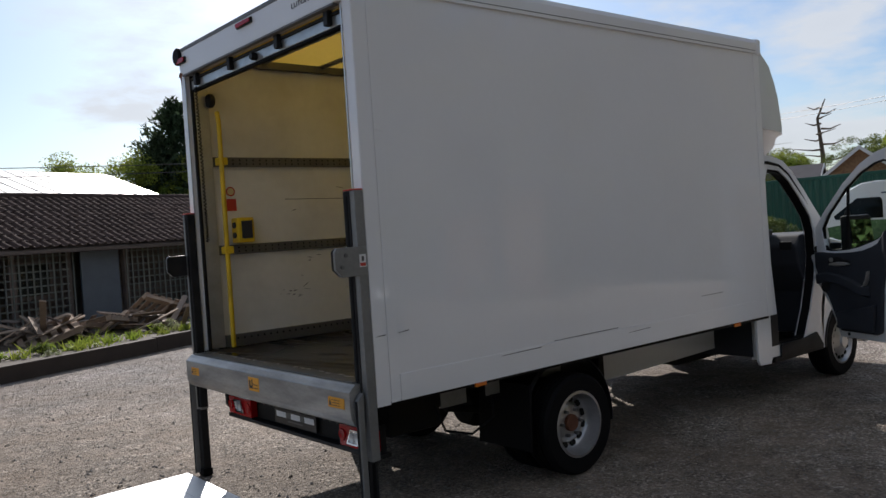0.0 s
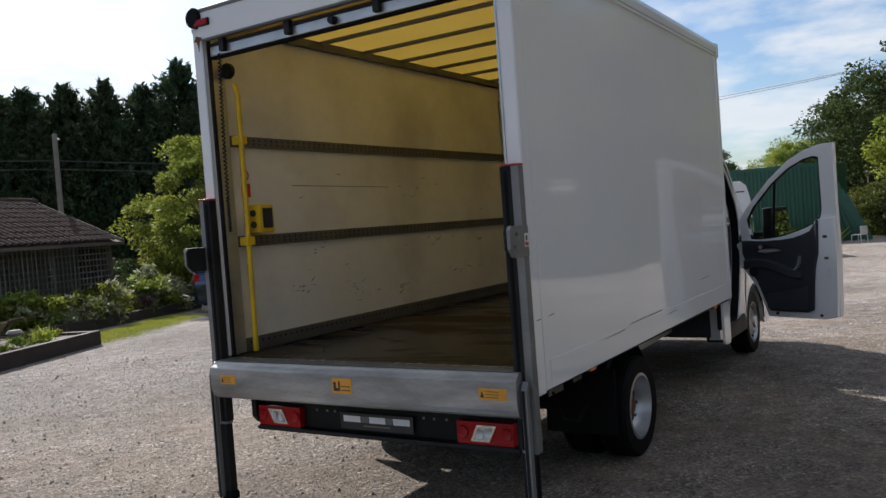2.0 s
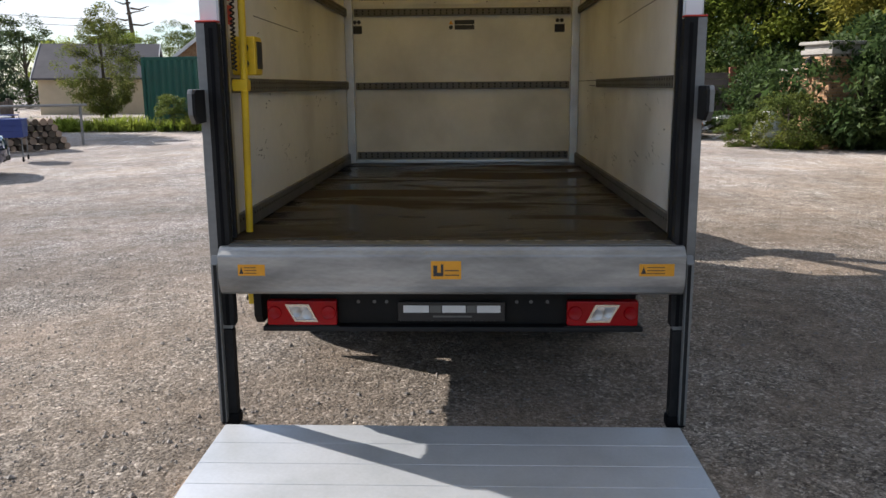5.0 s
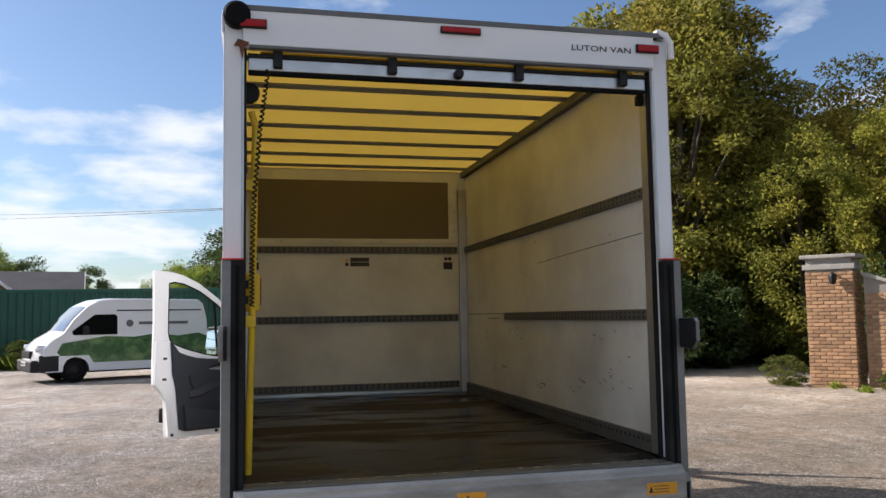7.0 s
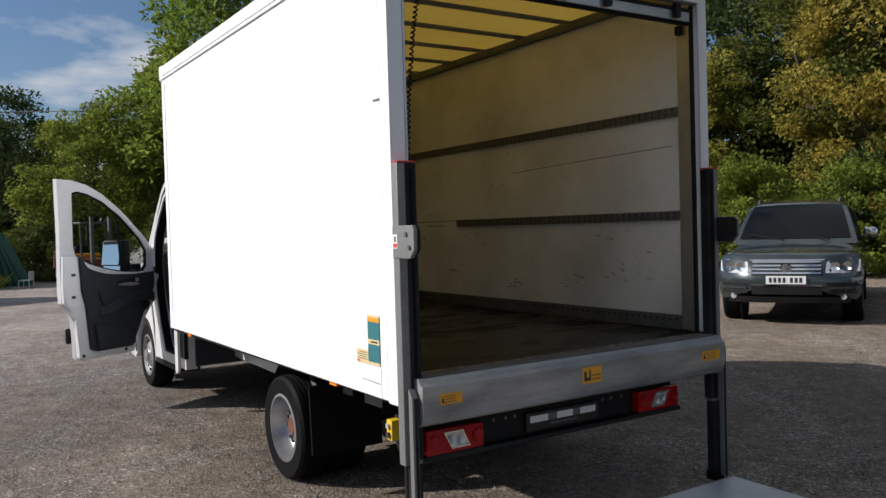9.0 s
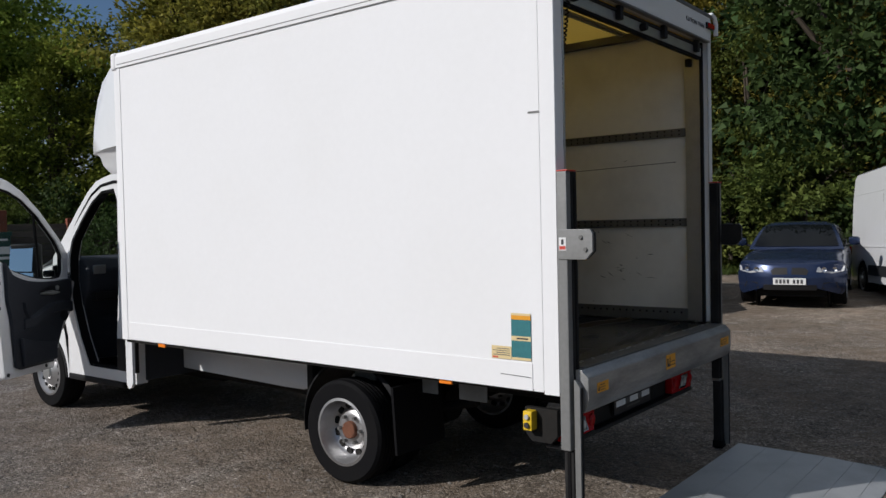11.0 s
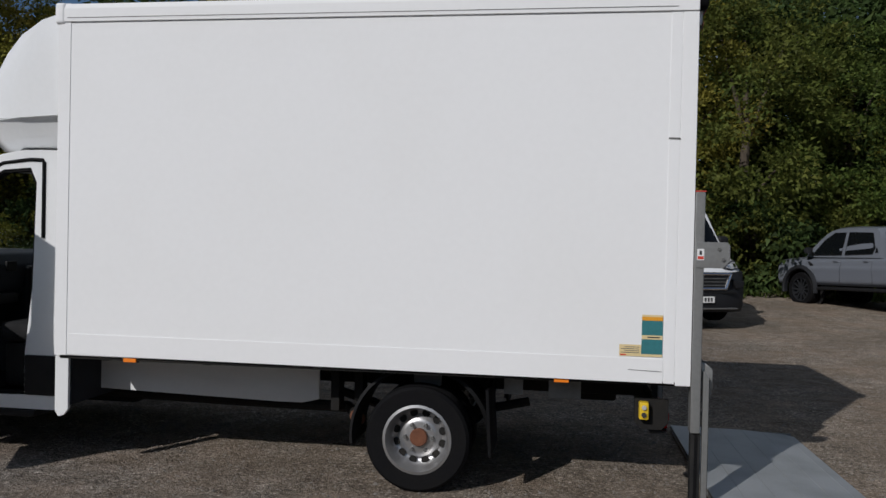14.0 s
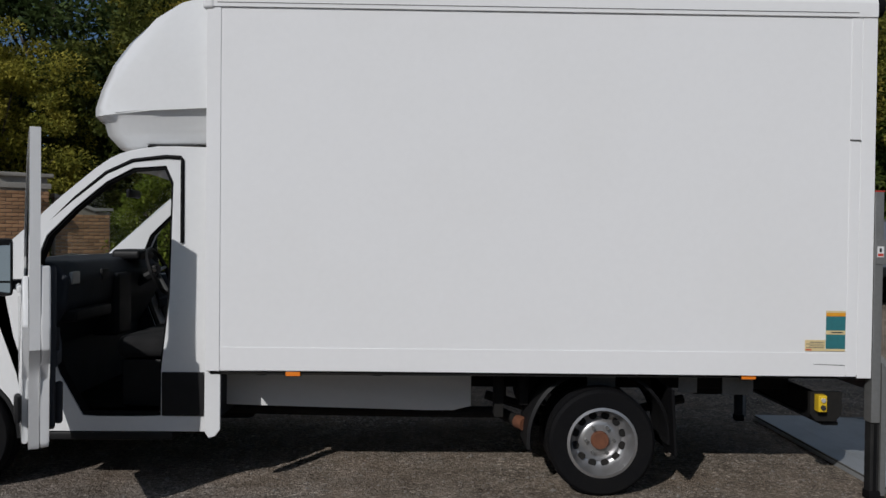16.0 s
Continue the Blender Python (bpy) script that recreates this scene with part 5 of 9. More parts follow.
# Dashboard, wheel, seats
dash = part("dashboard", prism(B(), [(5.45, 1.36), (5.30, 1.42), (5.02, 1.40), (4.93, 1.30), (4.95, 1.12), (5.08, 0.9), (5.3, 0.6), (5.45, 0.6)], "y", -0.89, 0.89, 0.025, 3), "trim", cab, "black dashboard")
part("centre_console", box(B(), 4.9, 5.1, -0.14, 0.14, 0.85, 1.3, 0.03, 3), "black", dash)
part("instrument_hood", box(B(), 4.88, 5.1, -0.58, -0.24, 1.38, 1.46, 0.03, 3), "black", dash)
for yy in (0.78, 0.3, -0.78):
    part("air_vent", box(B(), 4.925, 4.95, yy - 0.06, yy + 0.06, 1.26, 1.34, 0.01), "alu" if yy > 0.7 else "black", dash)
part("glovebox_tray", box(B(), 4.9, 5.05, 0.25, 0.84, 1.02, 1.1, 0.02), "black", dash)
sw = part("steering_wheel", tube(B(), [(4.79 + 0.07 * math.sin(a), -0.41 + 0.185 * math.cos(a), 1.29 + 0.17 * math.sin(a)) for a in [2 * math.pi * k / 24 for k in range(25)]], 0.016, 8), "black", cab, "black steering wheel")
part("wheel_hub", box(B(), 4.79, 4.84, -0.47, -0.35, 1.25, 1.34, 0.02), "black", sw)
for a in (0.15, math.pi - 0.15, -math.pi / 2):
    part("wheel_spoke", tube(B(), [(4.81, -0.41, 1.29), (4.79 + 0.07 * math.sin(a), -0.41 + 0.18 * math.cos(a), 1.29 + 0.165 * math.sin(a))], 0.014, 6), "alu", sw)
part("steering_column", tube(B(), [(4.82, -0.41, 1.28), (5.05, -0.41, 1.16)], 0.04, 8), "black", sw)
for y0, y1 in ((-0.68, -0.18), (0.0, 0.78)):
    st = thing("seat", "", "")
    del_tags(st)
    st.parent = cab
    part("seat_base", box(B(), 4.2, 4.66, y0 + 0.05, y1 - 0.05, 0.47, 0.78, 0.02), "black", st)
    part("cushion", box(B(), 4.16, 4.68, y0, y1, 0.79, 0.93, 0.05, 3), "cloth", st, "dark cloth seat cushion")
    n = 1 if y1 - y0 < 0.6 else 2
    for k in range(n):
        c = y0 + (y1 - y0) * (k + 0.5) / n
        w = (y1 - y0) / n / 2 - 0.01
        part("backrest", prism(B(), [(4.22, 0.93), (4.36, 0.93), (4.24, 1.56), (4.12, 1.56)], "y", c - w, c + w, 0.04, 3), "cloth", st, "dark cloth backrest")
        part("headrest", box(B(), 4.1, 4.2, c - 0.13, c + 0.13, 1.6, 1.79, 0.04, 3), "cloth", st)
part("rear_view_mirror", box(B(), 4.83, 4.86, -0.12, 0.12, 1.84, 1.9, 0.015), "black", cab)


def cab_door(s, hinge, opened):
    """A cab door hung at its front edge; local u runs from the hinge to the free edge, z up."""
    d = thing("cab_door", "", "")
    del_tags(d)
    d.parent = cab
    # local +x: towards the free edge, +y: the inner face for s = +1
    d.matrix_basis = pose(hinge[0], hinge[1], 0, 0, 0, 180 - s * opened) @ Matrix.Diagonal((1.07, 1, 1, 1))
    inn = s  # inner face lies on this side of local y
    out_pts = [(0.0, 1.42), (0.14, 1.60), (0.36, 1.83), (0.56, 1.99), (0.72, 2.07), (0.86, 2.105), (0.99, 2.11), (0.985, 1.6), (0.995, 1.12), (0.99, 1.0), (0.93, 0.92), (0.885, 0.84), (0.875, 0.50), (0.86, 0.475), (0.30, 0.475), (0.27, 0.62), (0.20, 0.78), (0.10, 0.92), (0.0, 1.0)]
    if s < 0:
        out_pts[8:13] = [(0.995, 1.12), (0.992, 0.9), (0.985, 0.7), (0.975, 0.50)]
    win = [(0.095, 1.44), (0.17, 1.565), (0.38, 1.785), (0.55, 1.915), (0.70, 1.985), (0.80, 2.005), (0.855, 1.99), (0.86, 1.6), (0.86, 1.50), (0.845, 1.43), (0.80, 1.38), (0.70, 1.335), (0.60, 1.30), (0.5, 1.27), (0.40, 1.25), (0.3, 1.24), (0.2, 1.235), (0.13, 1.245), (0.10, 1.29)]
    sk = part("door_shell", frame_ring(B(), out_pts, win, "y", *sorted((0.0, inn * 0.05))), "paint", d, "white painted door shell", 30)
    low = [p for p in out_pts if p[1] < 1.3]
    part("inner_frame", prism(B(), [(0.0, 1.2)] + [(0.09, 1.232), (0.3, 1.222), (0.5, 1.25), (0.72, 1.31), (0.86, 1.42), (0.985, 1.42)] + low, "y", *sorted((inn * 0.051, inn * 0.096)), 0.01), "paint", d, "white inner door frame")
    # outer skin with a slight belly
    part("outer_skin", prism(B(), [(0.03, 0.97), (0.0, 1.2), (0.4, 1.215), (0.7, 1.295), (0.88, 1.37), (0.97, 1.12), (0.86, 0.84), (0.85, 0.5), (0.32, 0.5), (0.22, 0.78)], "y", 0.0, -inn * 0.03, 0.012), "paint", sk)
    trim = [(0.08, 1.235), (0.3, 1.222), (0.5, 1.232), (0.62, 1.248), (0.72, 1.268), (0.79, 1.30), (0.83, 1.40), (0.855, 1.42), (0.835, 1.1), (0.80, 0.95), (0.775, 0.56), (0.72, 0.535), (0.34, 0.535), (0.30, 0.68), (0.23, 0.82), (0.14, 0.95), (0.08, 1.1)]
    tr = part("trim_panel", prism(B(), trim, "y", *sorted((inn * 0.051, inn * 0.085)), 0.012), "trim", d, "dark moulded door trim")
    tr.matrix_basis = pose(0, inn * 0.046, 0)
    part("door_pocket", prism(B(), [(0.34, 0.56), (0.72, 0.56), (0.745, 0.80), (0.60, 0.74), (0.34, 0.71)], "y", *sorted((inn * 0.086, inn * 0.125)), 0.014), "trim", tr, "door pocket")
    part("armrest", loft(B(), [[(u, inn * 0.086, z - 0.05), (u, inn * (0.086 + d_), z - 0.035), (u, inn * (0.086 + d_), z + 0.03), (u, inn * 0.086, z + 0.045)] for u, z, d_ in ((0.10, 0.99, 0.012), (0.22, 1.01, 0.03), (0.36, 1.0, 0.04), (0.50, 0.955, 0.045), (0.60, 0.91, 0.04), (0.68, 0.90, 0.012))]), "trim", tr, "moulded armrest")
    part("pull_grip", loft(B(), [[(u - w_, inn * 0.086, z), (u - w_ * 0.4, inn * 0.112, z), (u + w_ * 0.6, inn * 0.112, z + 0.006), (u + w_, inn * 0.086, z + 0.01)] for u, z, w_ in ((0.58, 0.915, 0.03), (0.635, 0.95, 0.022), (0.665, 1.0, 0.016), (0.68, 1.07, 0.010))]), "alu" if s < 0 else "trim", tr, "curved door pull")
    part("handle_recess", prism(B(), [(0.24, 1.13), (0.33, 1.10), (0.50, 1.125), (0.48, 1.16), (0.36, 1.19), (0.26, 1.185)], "y", *sorted((inn * 0.085, inn * 0.0875))), "black", tr)
    part("door_handle", loft(B(), [[(u, inn * 0.088, z - h_), (u, inn * 0.106, z - h_ * 0.6), (u, inn * 0.106, z + h_ * 0.6), (u, inn * 0.088, z + h_)] for u, z, h_ in ((0.27, 1.125, 0.010), (0.34, 1.128, 0.020), (0.42, 1.132, 0.017), (0.49, 1.13, 0.005))]), "alu", tr, "silver inner handle")
    part("handle_lock", disc(B(), (0.285, inn * 0.088, 1.165), 0.02, "y", inn * 0.008, 14), "alu", tr)
    part("speaker", disc(B(), (0.2, inn * 0.086, 0.92), 0.05, "y", inn * 0.004, 18), "black", tr)
    b = B()
    hub = b.verts.new((0.55, inn * 0.022, 1.62))
    rim_ = [b.verts.new((u, inn * 0.022, z)) for u, z in win]
    for p, q in zip(rim_, rim_[1:] + rim_[:1]):
        b.faces.new((hub, p, q))
    gl = part("window_glass", b, "clearglass", d, "clear door window")
    gl.visible_shadow = False
    part("quarter_bar", tube(B(), [(0.36, inn * 0.024, 1.25), (0.40, inn * 0.024, 1.80)], 0.012, 6), "rubber", d)
    ring2 = [(0.48 + (u - 0.48) * 0.965, 1.62 + (z - 1.62) * 0.965) for u, z in win]
    part("window_seal", frame_ring(B(), win, ring2, "y", *sorted((inn * 0.012, inn * 0.04))), "rubber", d)
    for u, z in ((0.9, 1.25), (0.905, 1.05)):
        part("latch", box(B(), u - 0.02, u + 0.02, *sorted((inn * 0.0965, inn * 0.102)), z - 0.012, z + 0.012, 0.003), "ink", d)
    for u in (0.4, 0.83):
        part("plug", disc(B(), (u, inn * 0.0962, 0.51), 0.016, "y", inn * 0.003, 10), "ink", d)
    part("edge_label", box(B(), 0.90, 0.94, *sorted((inn * 0.0962, inn * 0.0967)), 0.86, 0.97), "inkwhite", d) if s < 0 else part("edge_label", box(B(), 0.835, 0.855, *sorted((inn * 0.0962, inn * 0.0967)), 0.62, 0.82), "inkwhite", d)
    part("lower_bump", box(B(), 0.80, 0.90, *sorted((-inn * 0.03, -inn * 0.065)), 0.62, 0.76, 0.015), "black", d, "black side rubbing block")
    for z in (1.25, 0.98):
        part("hinge", box(B(), -0.05, 0.03, *sorted((inn * 0.02, inn * 0.07)), z - 0.035, z + 0.035, 0.006), "black", d)
    mi = part("wing_mirror", prism(B(), [(0.19, -inn * 0.06), (0.292, -inn * 0.06), (0.345, -inn * 0.27), (0.24, -inn * 0.25)], "z", 1.22, 1.55, 0.02), "black", d, "black wing mirror")
    for z0, z1 in ((1.31, 1.53), (1.235, 1.298)):
        part("mirror_glass", prism(B(), [(0.298, -inn * 0.075), (0.301, -inn * 0.075), (0.3465, -inn * 0.258), (0.3435, -inn * 0.258)], "z", z0, z1), "mirror", mi).matrix_basis = pose(0.32, 0, (z0 + z1) / 2, 0, -7, 0) @ pose(-0.314, 0, -(z0 + z1) / 2)
    part("mirror_arm", box(B(), 0.12, 0.2, *sorted((0.0, -inn * 0.07)), 1.25, 1.31, 0.015), "black", mi)
    part("outer_handle", box(B(), 0.72, 0.88, *sorted((-inn * 0.03, -inn * 0.055)), 1.28, 1.32, 0.012), "paint", d)
    return d


cab_door(1, (5.16, 0.985), 62.6)
cab_door(-1, (5.16, -0.985), 66.0)

# ---- parked vehicles ----
def arch_line(xc, zc, r, z0, n=9):
    """The edge of a wheel arch from front to back, starting and ending at the sill height z0."""
    a0 = math.asin(max(-1, min(1, (z0 - zc) / r)))
    return [(xc + r * math.cos(a0 + (math.pi - 2 * a0) * k / (n - 1)), zc + r * math.sin(a0 + (math.pi - 2 * a0) * k / (n - 1))) for k in range(n)]


def shell_point(x, z, f, hw, xc, half, sill, nose, tail, crown, tumble):
    """A point of a body skin across its width: pulled in at the ends, crowned on top, leaning in above the waist."""
    k, w = abs(f), (x - xc) / half
    pull = (nose if w > 0 else tail) * max(0, abs(w) - 0.55) / 0.45 * (k ** 4)
    zz = z + (crown * (1 - k * k) if z > sill + 0.35 else 0) - (0.025 if k == 1 and z > sill + 0.3 else 0)
    return (x - math.copysign(pull, w), f * hw * (1 - tumble * max(0.0, z - 1.15)), zz)


RIBS = (-1, -0.965, -0.8, -0.4, 0, 0.4, 0.8, 0.965, 1)


def car_shell(top, sill, wheels, hw, nose=0.16, tail=0.1, crown=0.03, arch=0.05, tumble=0.0):
    """A body lofted across its width from a side outline with wheel arches. top runs from the tail to the nose."""
    out = list(top)
    x1, x0 = top[-1][0], top[0][0]
    out.append((x1 - 0.12, sill))
    for xw, r in sorted(wheels, reverse=True):
        out += arch_line(xw, r, r + arch, sill)
    out.append((x0 + 0.1, sill))
    xc, half = (x0 + x1) / 2, (x1 - x0) / 2
    rings = [[shell_point(x, z, f, hw, xc, half, sill, nose, tail, crown, tumble) for x, z in out] for f in RIBS]
    return loft(B(), rings)


class Form:
    """The skin of a car: ends rounded in plan and leaning back, used by the body and by all that sits on it."""

    def __init__(self, xr, xf, hw, nose, tail):
        self.xr, self.xf, self.hw, self.nose, self.tail = xr, xf, hw, nose, tail

    def front(self, y, z):
        r, p, lean, z0, tuck = self.nose
        return self.xf - r * min(1.1, abs(y) / self.hw) ** p - lean * max(0.0, (z - z0) / 0.3) ** 1.5 - tuck * max(0.0, (z0 - 0.12 - z) / 0.2) ** 1.5

    def back(self, y, z):
        r, p, lean, z0, tuck = self.tail
        return self.xr + r * min(1.1, abs(y) / self.hw) ** p + lean * max(0.0, (z - z0) / 0.3) ** 1.5 + tuck * max(0.0, (z0 - 0.2 - z) / 0.2) ** 1.5

    def patch(self, pts, o0=-0.03, o1=0.008, end="front"):
        """A flat-cut piece lying on the front or the back, outlined by (y, z)."""
        fx = self.front if end == "front" else self.back
        s = 1 if end == "front" else -1
        return loft(B(), [[(fx(y, z) + s * o, y, z) for y, z in pts] for o in (o0, o1)])

    def bar(self, y0, y1, za, zb, o0=-0.03, o1=0.008, taper=0.0, end="front", n=12):
        """A strip that runs across the front or the back and follows its curve."""
        fx = self.front if end == "front" else self.back
        s = 1 if end == "front" else -1
        rings = []
        for k in range(n + 1):
            y = y0 + (y1 - y0) * k / n
            a, b = za + taper * abs(y), zb
            rings.append([(fx(y, a) + s * o0, y, a), (fx(y, a) + s * o1, y, a), (fx(y, b) + s * o1, y, b), (fx(y, b) + s * o0, y, b)])
        return loft(B(), rings)


def car_body(form, sill, topline, shoulder, wheels, gap=0.045, stations=110):
    """A car's lower body: sections from sill over shoulder to bonnet, with wheel arches cut round."""
    hw = form.hw
    rows = []

    def section(x):
        t, s = lerp_line(topline, x), lerp_line(shoulder, x)
        h = s - sill
        half = [(0.90, sill), (0.955, sill + 0.05), (0.975, sill + 0.22 * h), (0.985, sill + 0.42 * h), (1.0, sill + 0.6 * h), (0.996, sill + 0.70 * h), (0.975, sill + 0.78 * h), (0.968, sill + 0.92 * h), (0.94, s + 0.01), (0.89, s + 0.4 * (t - s)), (0.80, s + 0.72 * (t - s)), (0.60, t - 0.10 * (t - s)), (0.3, t), (0.0, t + 0.008)]
        half = [(p[0], p[1]) for p in curve_pts([(a, b, 0) for a, b in half], 2)]
        return [(-a * hw, z) for a, z in half] + [(a * hw, z) for a, z in half[-2::-1]]

    xs = np.linspace(form.xr, form.xf, stations)
    for x in xs:
        rows.append([(min(max(x, form.back(y, z)), form.front(y, z)), y, z) for y, z in section(x)])
    for end, fx in ((0, form.back), (-1, form.front)):
        sec = section(xs[end])
        zc = (sill + max(z for _, z in sec)) / 2
        caps = []
        for f in (0.93, 0.8, 0.6, 0.4, 0.2, 0.03):
            caps.append([(fx(y * f, zc + (z - zc) * f), y * f, zc + (z - zc) * f) for y, z in sec])
        rows = rows + caps if end else caps[::-1] + rows
    bm = B()
    vs = [[bm.verts.new(p) for p in r] for r in rows]
    inside = set()
    for r in vs:
        for v in r:
            for xw, rw in wheels:
                dx, dz = v.co.x - xw, v.co.z - rw
                d, R = math.hypot(dx, dz), rw + gap
                if abs(v.co.y) > 0.55 * hw and d < R and v.co.z < rw + R:
                    inside.add(v)
                    if dz > -0.05 * R and d > 1e-4:
                        v.co.x, v.co.z = xw + dx * R / d, rw + dz * R / d
    for a, b in zip(vs, vs[1:]):
        for i in range(len(a) - 1):
            q = (a[i], a[i + 1], b[i + 1], b[i])
            if sum(v in inside for v in q) < 4:
                bm.faces.new(q)
    bmesh.ops.remove_doubles(bm, verts=bm.verts, dist=0.0008)
    return bm


def parked_car(name, label, category, m, paint, form, sill, topline, shoulder, wheels, line, base_hw, roof_hw, windows, rimkind="alloy", spokes=10, gap=0.045, tyre=0.22, mirror=None, fine_trim="black"):
    """A car: body, glasshouse with panes let into it, mirrors, handles, door joints, wheels."""
    c = thing(name, label, category, "parked vehicles", m)
    hw = form.hw
    part("body", car_body(form, sill, topline, shoulder, wheels, gap), paint, c, "", 40)
    ln = [(p[0], p[1]) for p in curve_pts([(x, z, 0) for x, z in line], 4)]
    zb, zr = min(z for _, z in ln), max(z for _, z in ln)
    xa, xb = ln[0][0], ln[-1][0]
    xm, half = (xa + xb) / 2, (xb - xa) / 2

    def wide(z):
        u = max(0.0, min(1.0, (z - zb) / (zr - zb)))
        return base_hw + (roof_hw - base_hw) * u ** 1.25

    def at(x, z, f, out=0.0):
        w = (x - xm) / half
        u = max(0.0, (z - zb) / (zr - zb))
        return (x - 0.16 * abs(f) ** 2.5 * math.copysign(abs(w) ** 3, w), f * (wide(z) + out), z + 0.03 * (1 - f * f) * u * u - 0.035 * max(0.0, abs(f) - 0.86) / 0.14 * u ** 6)

    fs = (-1, -0.975, -0.93, -0.85, -0.7, -0.45, -0.2, 0, 0.2, 0.45, 0.7, 0.85, 0.93, 0.975, 1)
    part("cabin", loft(B(), [[at(x, z, f) for x, z in ln] for f in fs]), paint, c, "", 40)

    def screen(a, b, f1):
        seg = [p for p in ln if a <= p[1] <= b]
        rings = []
        for f in [f1 * k / 6 for k in range(-6, 7)]:
            row = [Vector(at(x, z, f)) for x, z in seg]
            s = 1 if seg[0][0] > xm else -1
            rings.append([p + Vector((s * 0.006, 0, 0.008)) for p in row] + [p - Vector((s * 0.01, 0, 0.01)) for p in reversed(row)])
        return loft(B(), rings)

    front, back = [p for p in ln if p[0] > xm], [p for p in ln if p[0] < xm]
    whole = ln
    ln = front
    part("windscreen", screen(zb + 0.035, zr - 0.055, 0.91), "darkglass", c, "dark curved windscreen", 40)
    ln = back
    part("rear_window", screen(zb + 0.10 * (zr - zb), zr - 0.09, 0.84), "darkglass", c, "dark rear window", 40)
    ln = whole
    for s in (1, -1):
        for pts in windows:
            w = part("side_window", loft(B(), [[at(x, z, s, -0.01) for x, z in pts], [at(x, z, s, 0.005) for x, z in pts]]), "darkglass", c, "dark side window")
            ring = [at(x, z, s, 0.006) for x, z in pts]
            part("window_trim", tube(B(), ring + ring[:1], 0.009, 5), fine_trim, w)
        joints = [windows[0][0][0] + 0.05, windows[0][1][0] - 0.05] + ([windows[1][1][0] + 0.02] if len(windows) > 2 or rimkind == "offroad" else [])
        for x in joints:
            zt = lerp_line(shoulder, x)
            h = zt - sill
            prof = ((0.985, 0.10), (0.975, 0.22), (0.985, 0.42), (1.0, 0.6), (0.996, 0.7), (0.975, 0.78), (0.968, 0.92), (0.94, 1.0))
            part("door_joint", tube(B(), [(x + 0.05 * (1 - u) * (1 if x > 0.3 else -0.4), s * a * hw, sill + u * h) for a, u in prof], 0.0045, 4), "ink", c)
        for x in joints[1:]:
            z = lerp_line(shoulder, x) - 0.03
            part("door_handle", tube(B(), [(x + 0.06, s * hw * 0.965, z), (x + 0.09, s * (hw * 0.965 + 0.03), z + 0.005), (x + 0.21, s * (hw * 0.965 + 0.03), z + 0.01), (x + 0.24, s * hw * 0.965, z + 0.01)], 0.012, 6), paint, c)
        xw = windows[0][0][0] - 0.14
        zw = windows[0][0][1] + 0.03
        mi = part("wing_mirror", loft(B(), [[(xw + dx * g, s * (base_hw + y), zw + 0.075 + dz * g) for dx, dz in ((-0.05, -0.07), (0.05, -0.07), (0.09, -0.02), (0.09, 0.05), (0.04, 0.085), (-0.05, 0.08))] for y, g in ((0.07, 0.5), (0.09, 0.9), (0.15, 1.0), (0.22, 0.95), (0.255, 0.7))]), mirror or paint, c, "wing mirror", 50)
        part("mirror_foot", tube(B(), [(xw + 0.02, s * (base_hw - 0.02), zw - 0.01), (xw + 0.02, s * (base_hw + 0.1), zw + 0.03)], 0.022, 6), "black", mi)
        x0, x1 = wheels[0][0] + wheels[0][1] + gap, wheels[1][0] - wheels[1][1] - gap
        part("sill_trim", prism(B(), [(s * hw * 0.80, sill + 0.03), (s * hw * 0.93, sill + 0.045), (s * hw * 0.925, sill - 0.02), (s * hw * 0.80, sill - 0.03)], "x", x0, x1, 0.006), "plasticgrey", c)
        for x, r in wheels:
            wheel(c, x, s * (hw - 0.02 - tyre / 2), r, r, tyre, s, "alloy", r * 0.68, spokes)
            part("wheel_well", disc(B(), (x, s * (hw - 0.30), r + 0.02), r + gap + 0.03, "y", s * 0.03, 24), "chassis", c)
    part("underbody", box(B(), form.xr + 0.3, form.xf - 0.3, -hw + 0.32, hw - 0.32, sill - 0.05, sill + 0.3), "chassis", c)
    return c


def plate(c, x, z, side=1, dy=0.0):
    p = part("number_plate", box(B(), *sorted((x, x + side * 0.012)), dy - 0.26, dy + 0.26, z - 0.056, z + 0.056, 0.003), "plateyellow", c, "white number plate with dark bars")
    xx = x + side * 0.0125
    for k in range(7):
        y = dy + (-0.2 + 0.06 * k + (0.035 if k > 3 else 0))
        part("plate_bar", box(B(), *sorted((xx, xx + side * 0.002)), y - 0.019, y + 0.019, z - 0.034, z + 0.034), "ink", p)


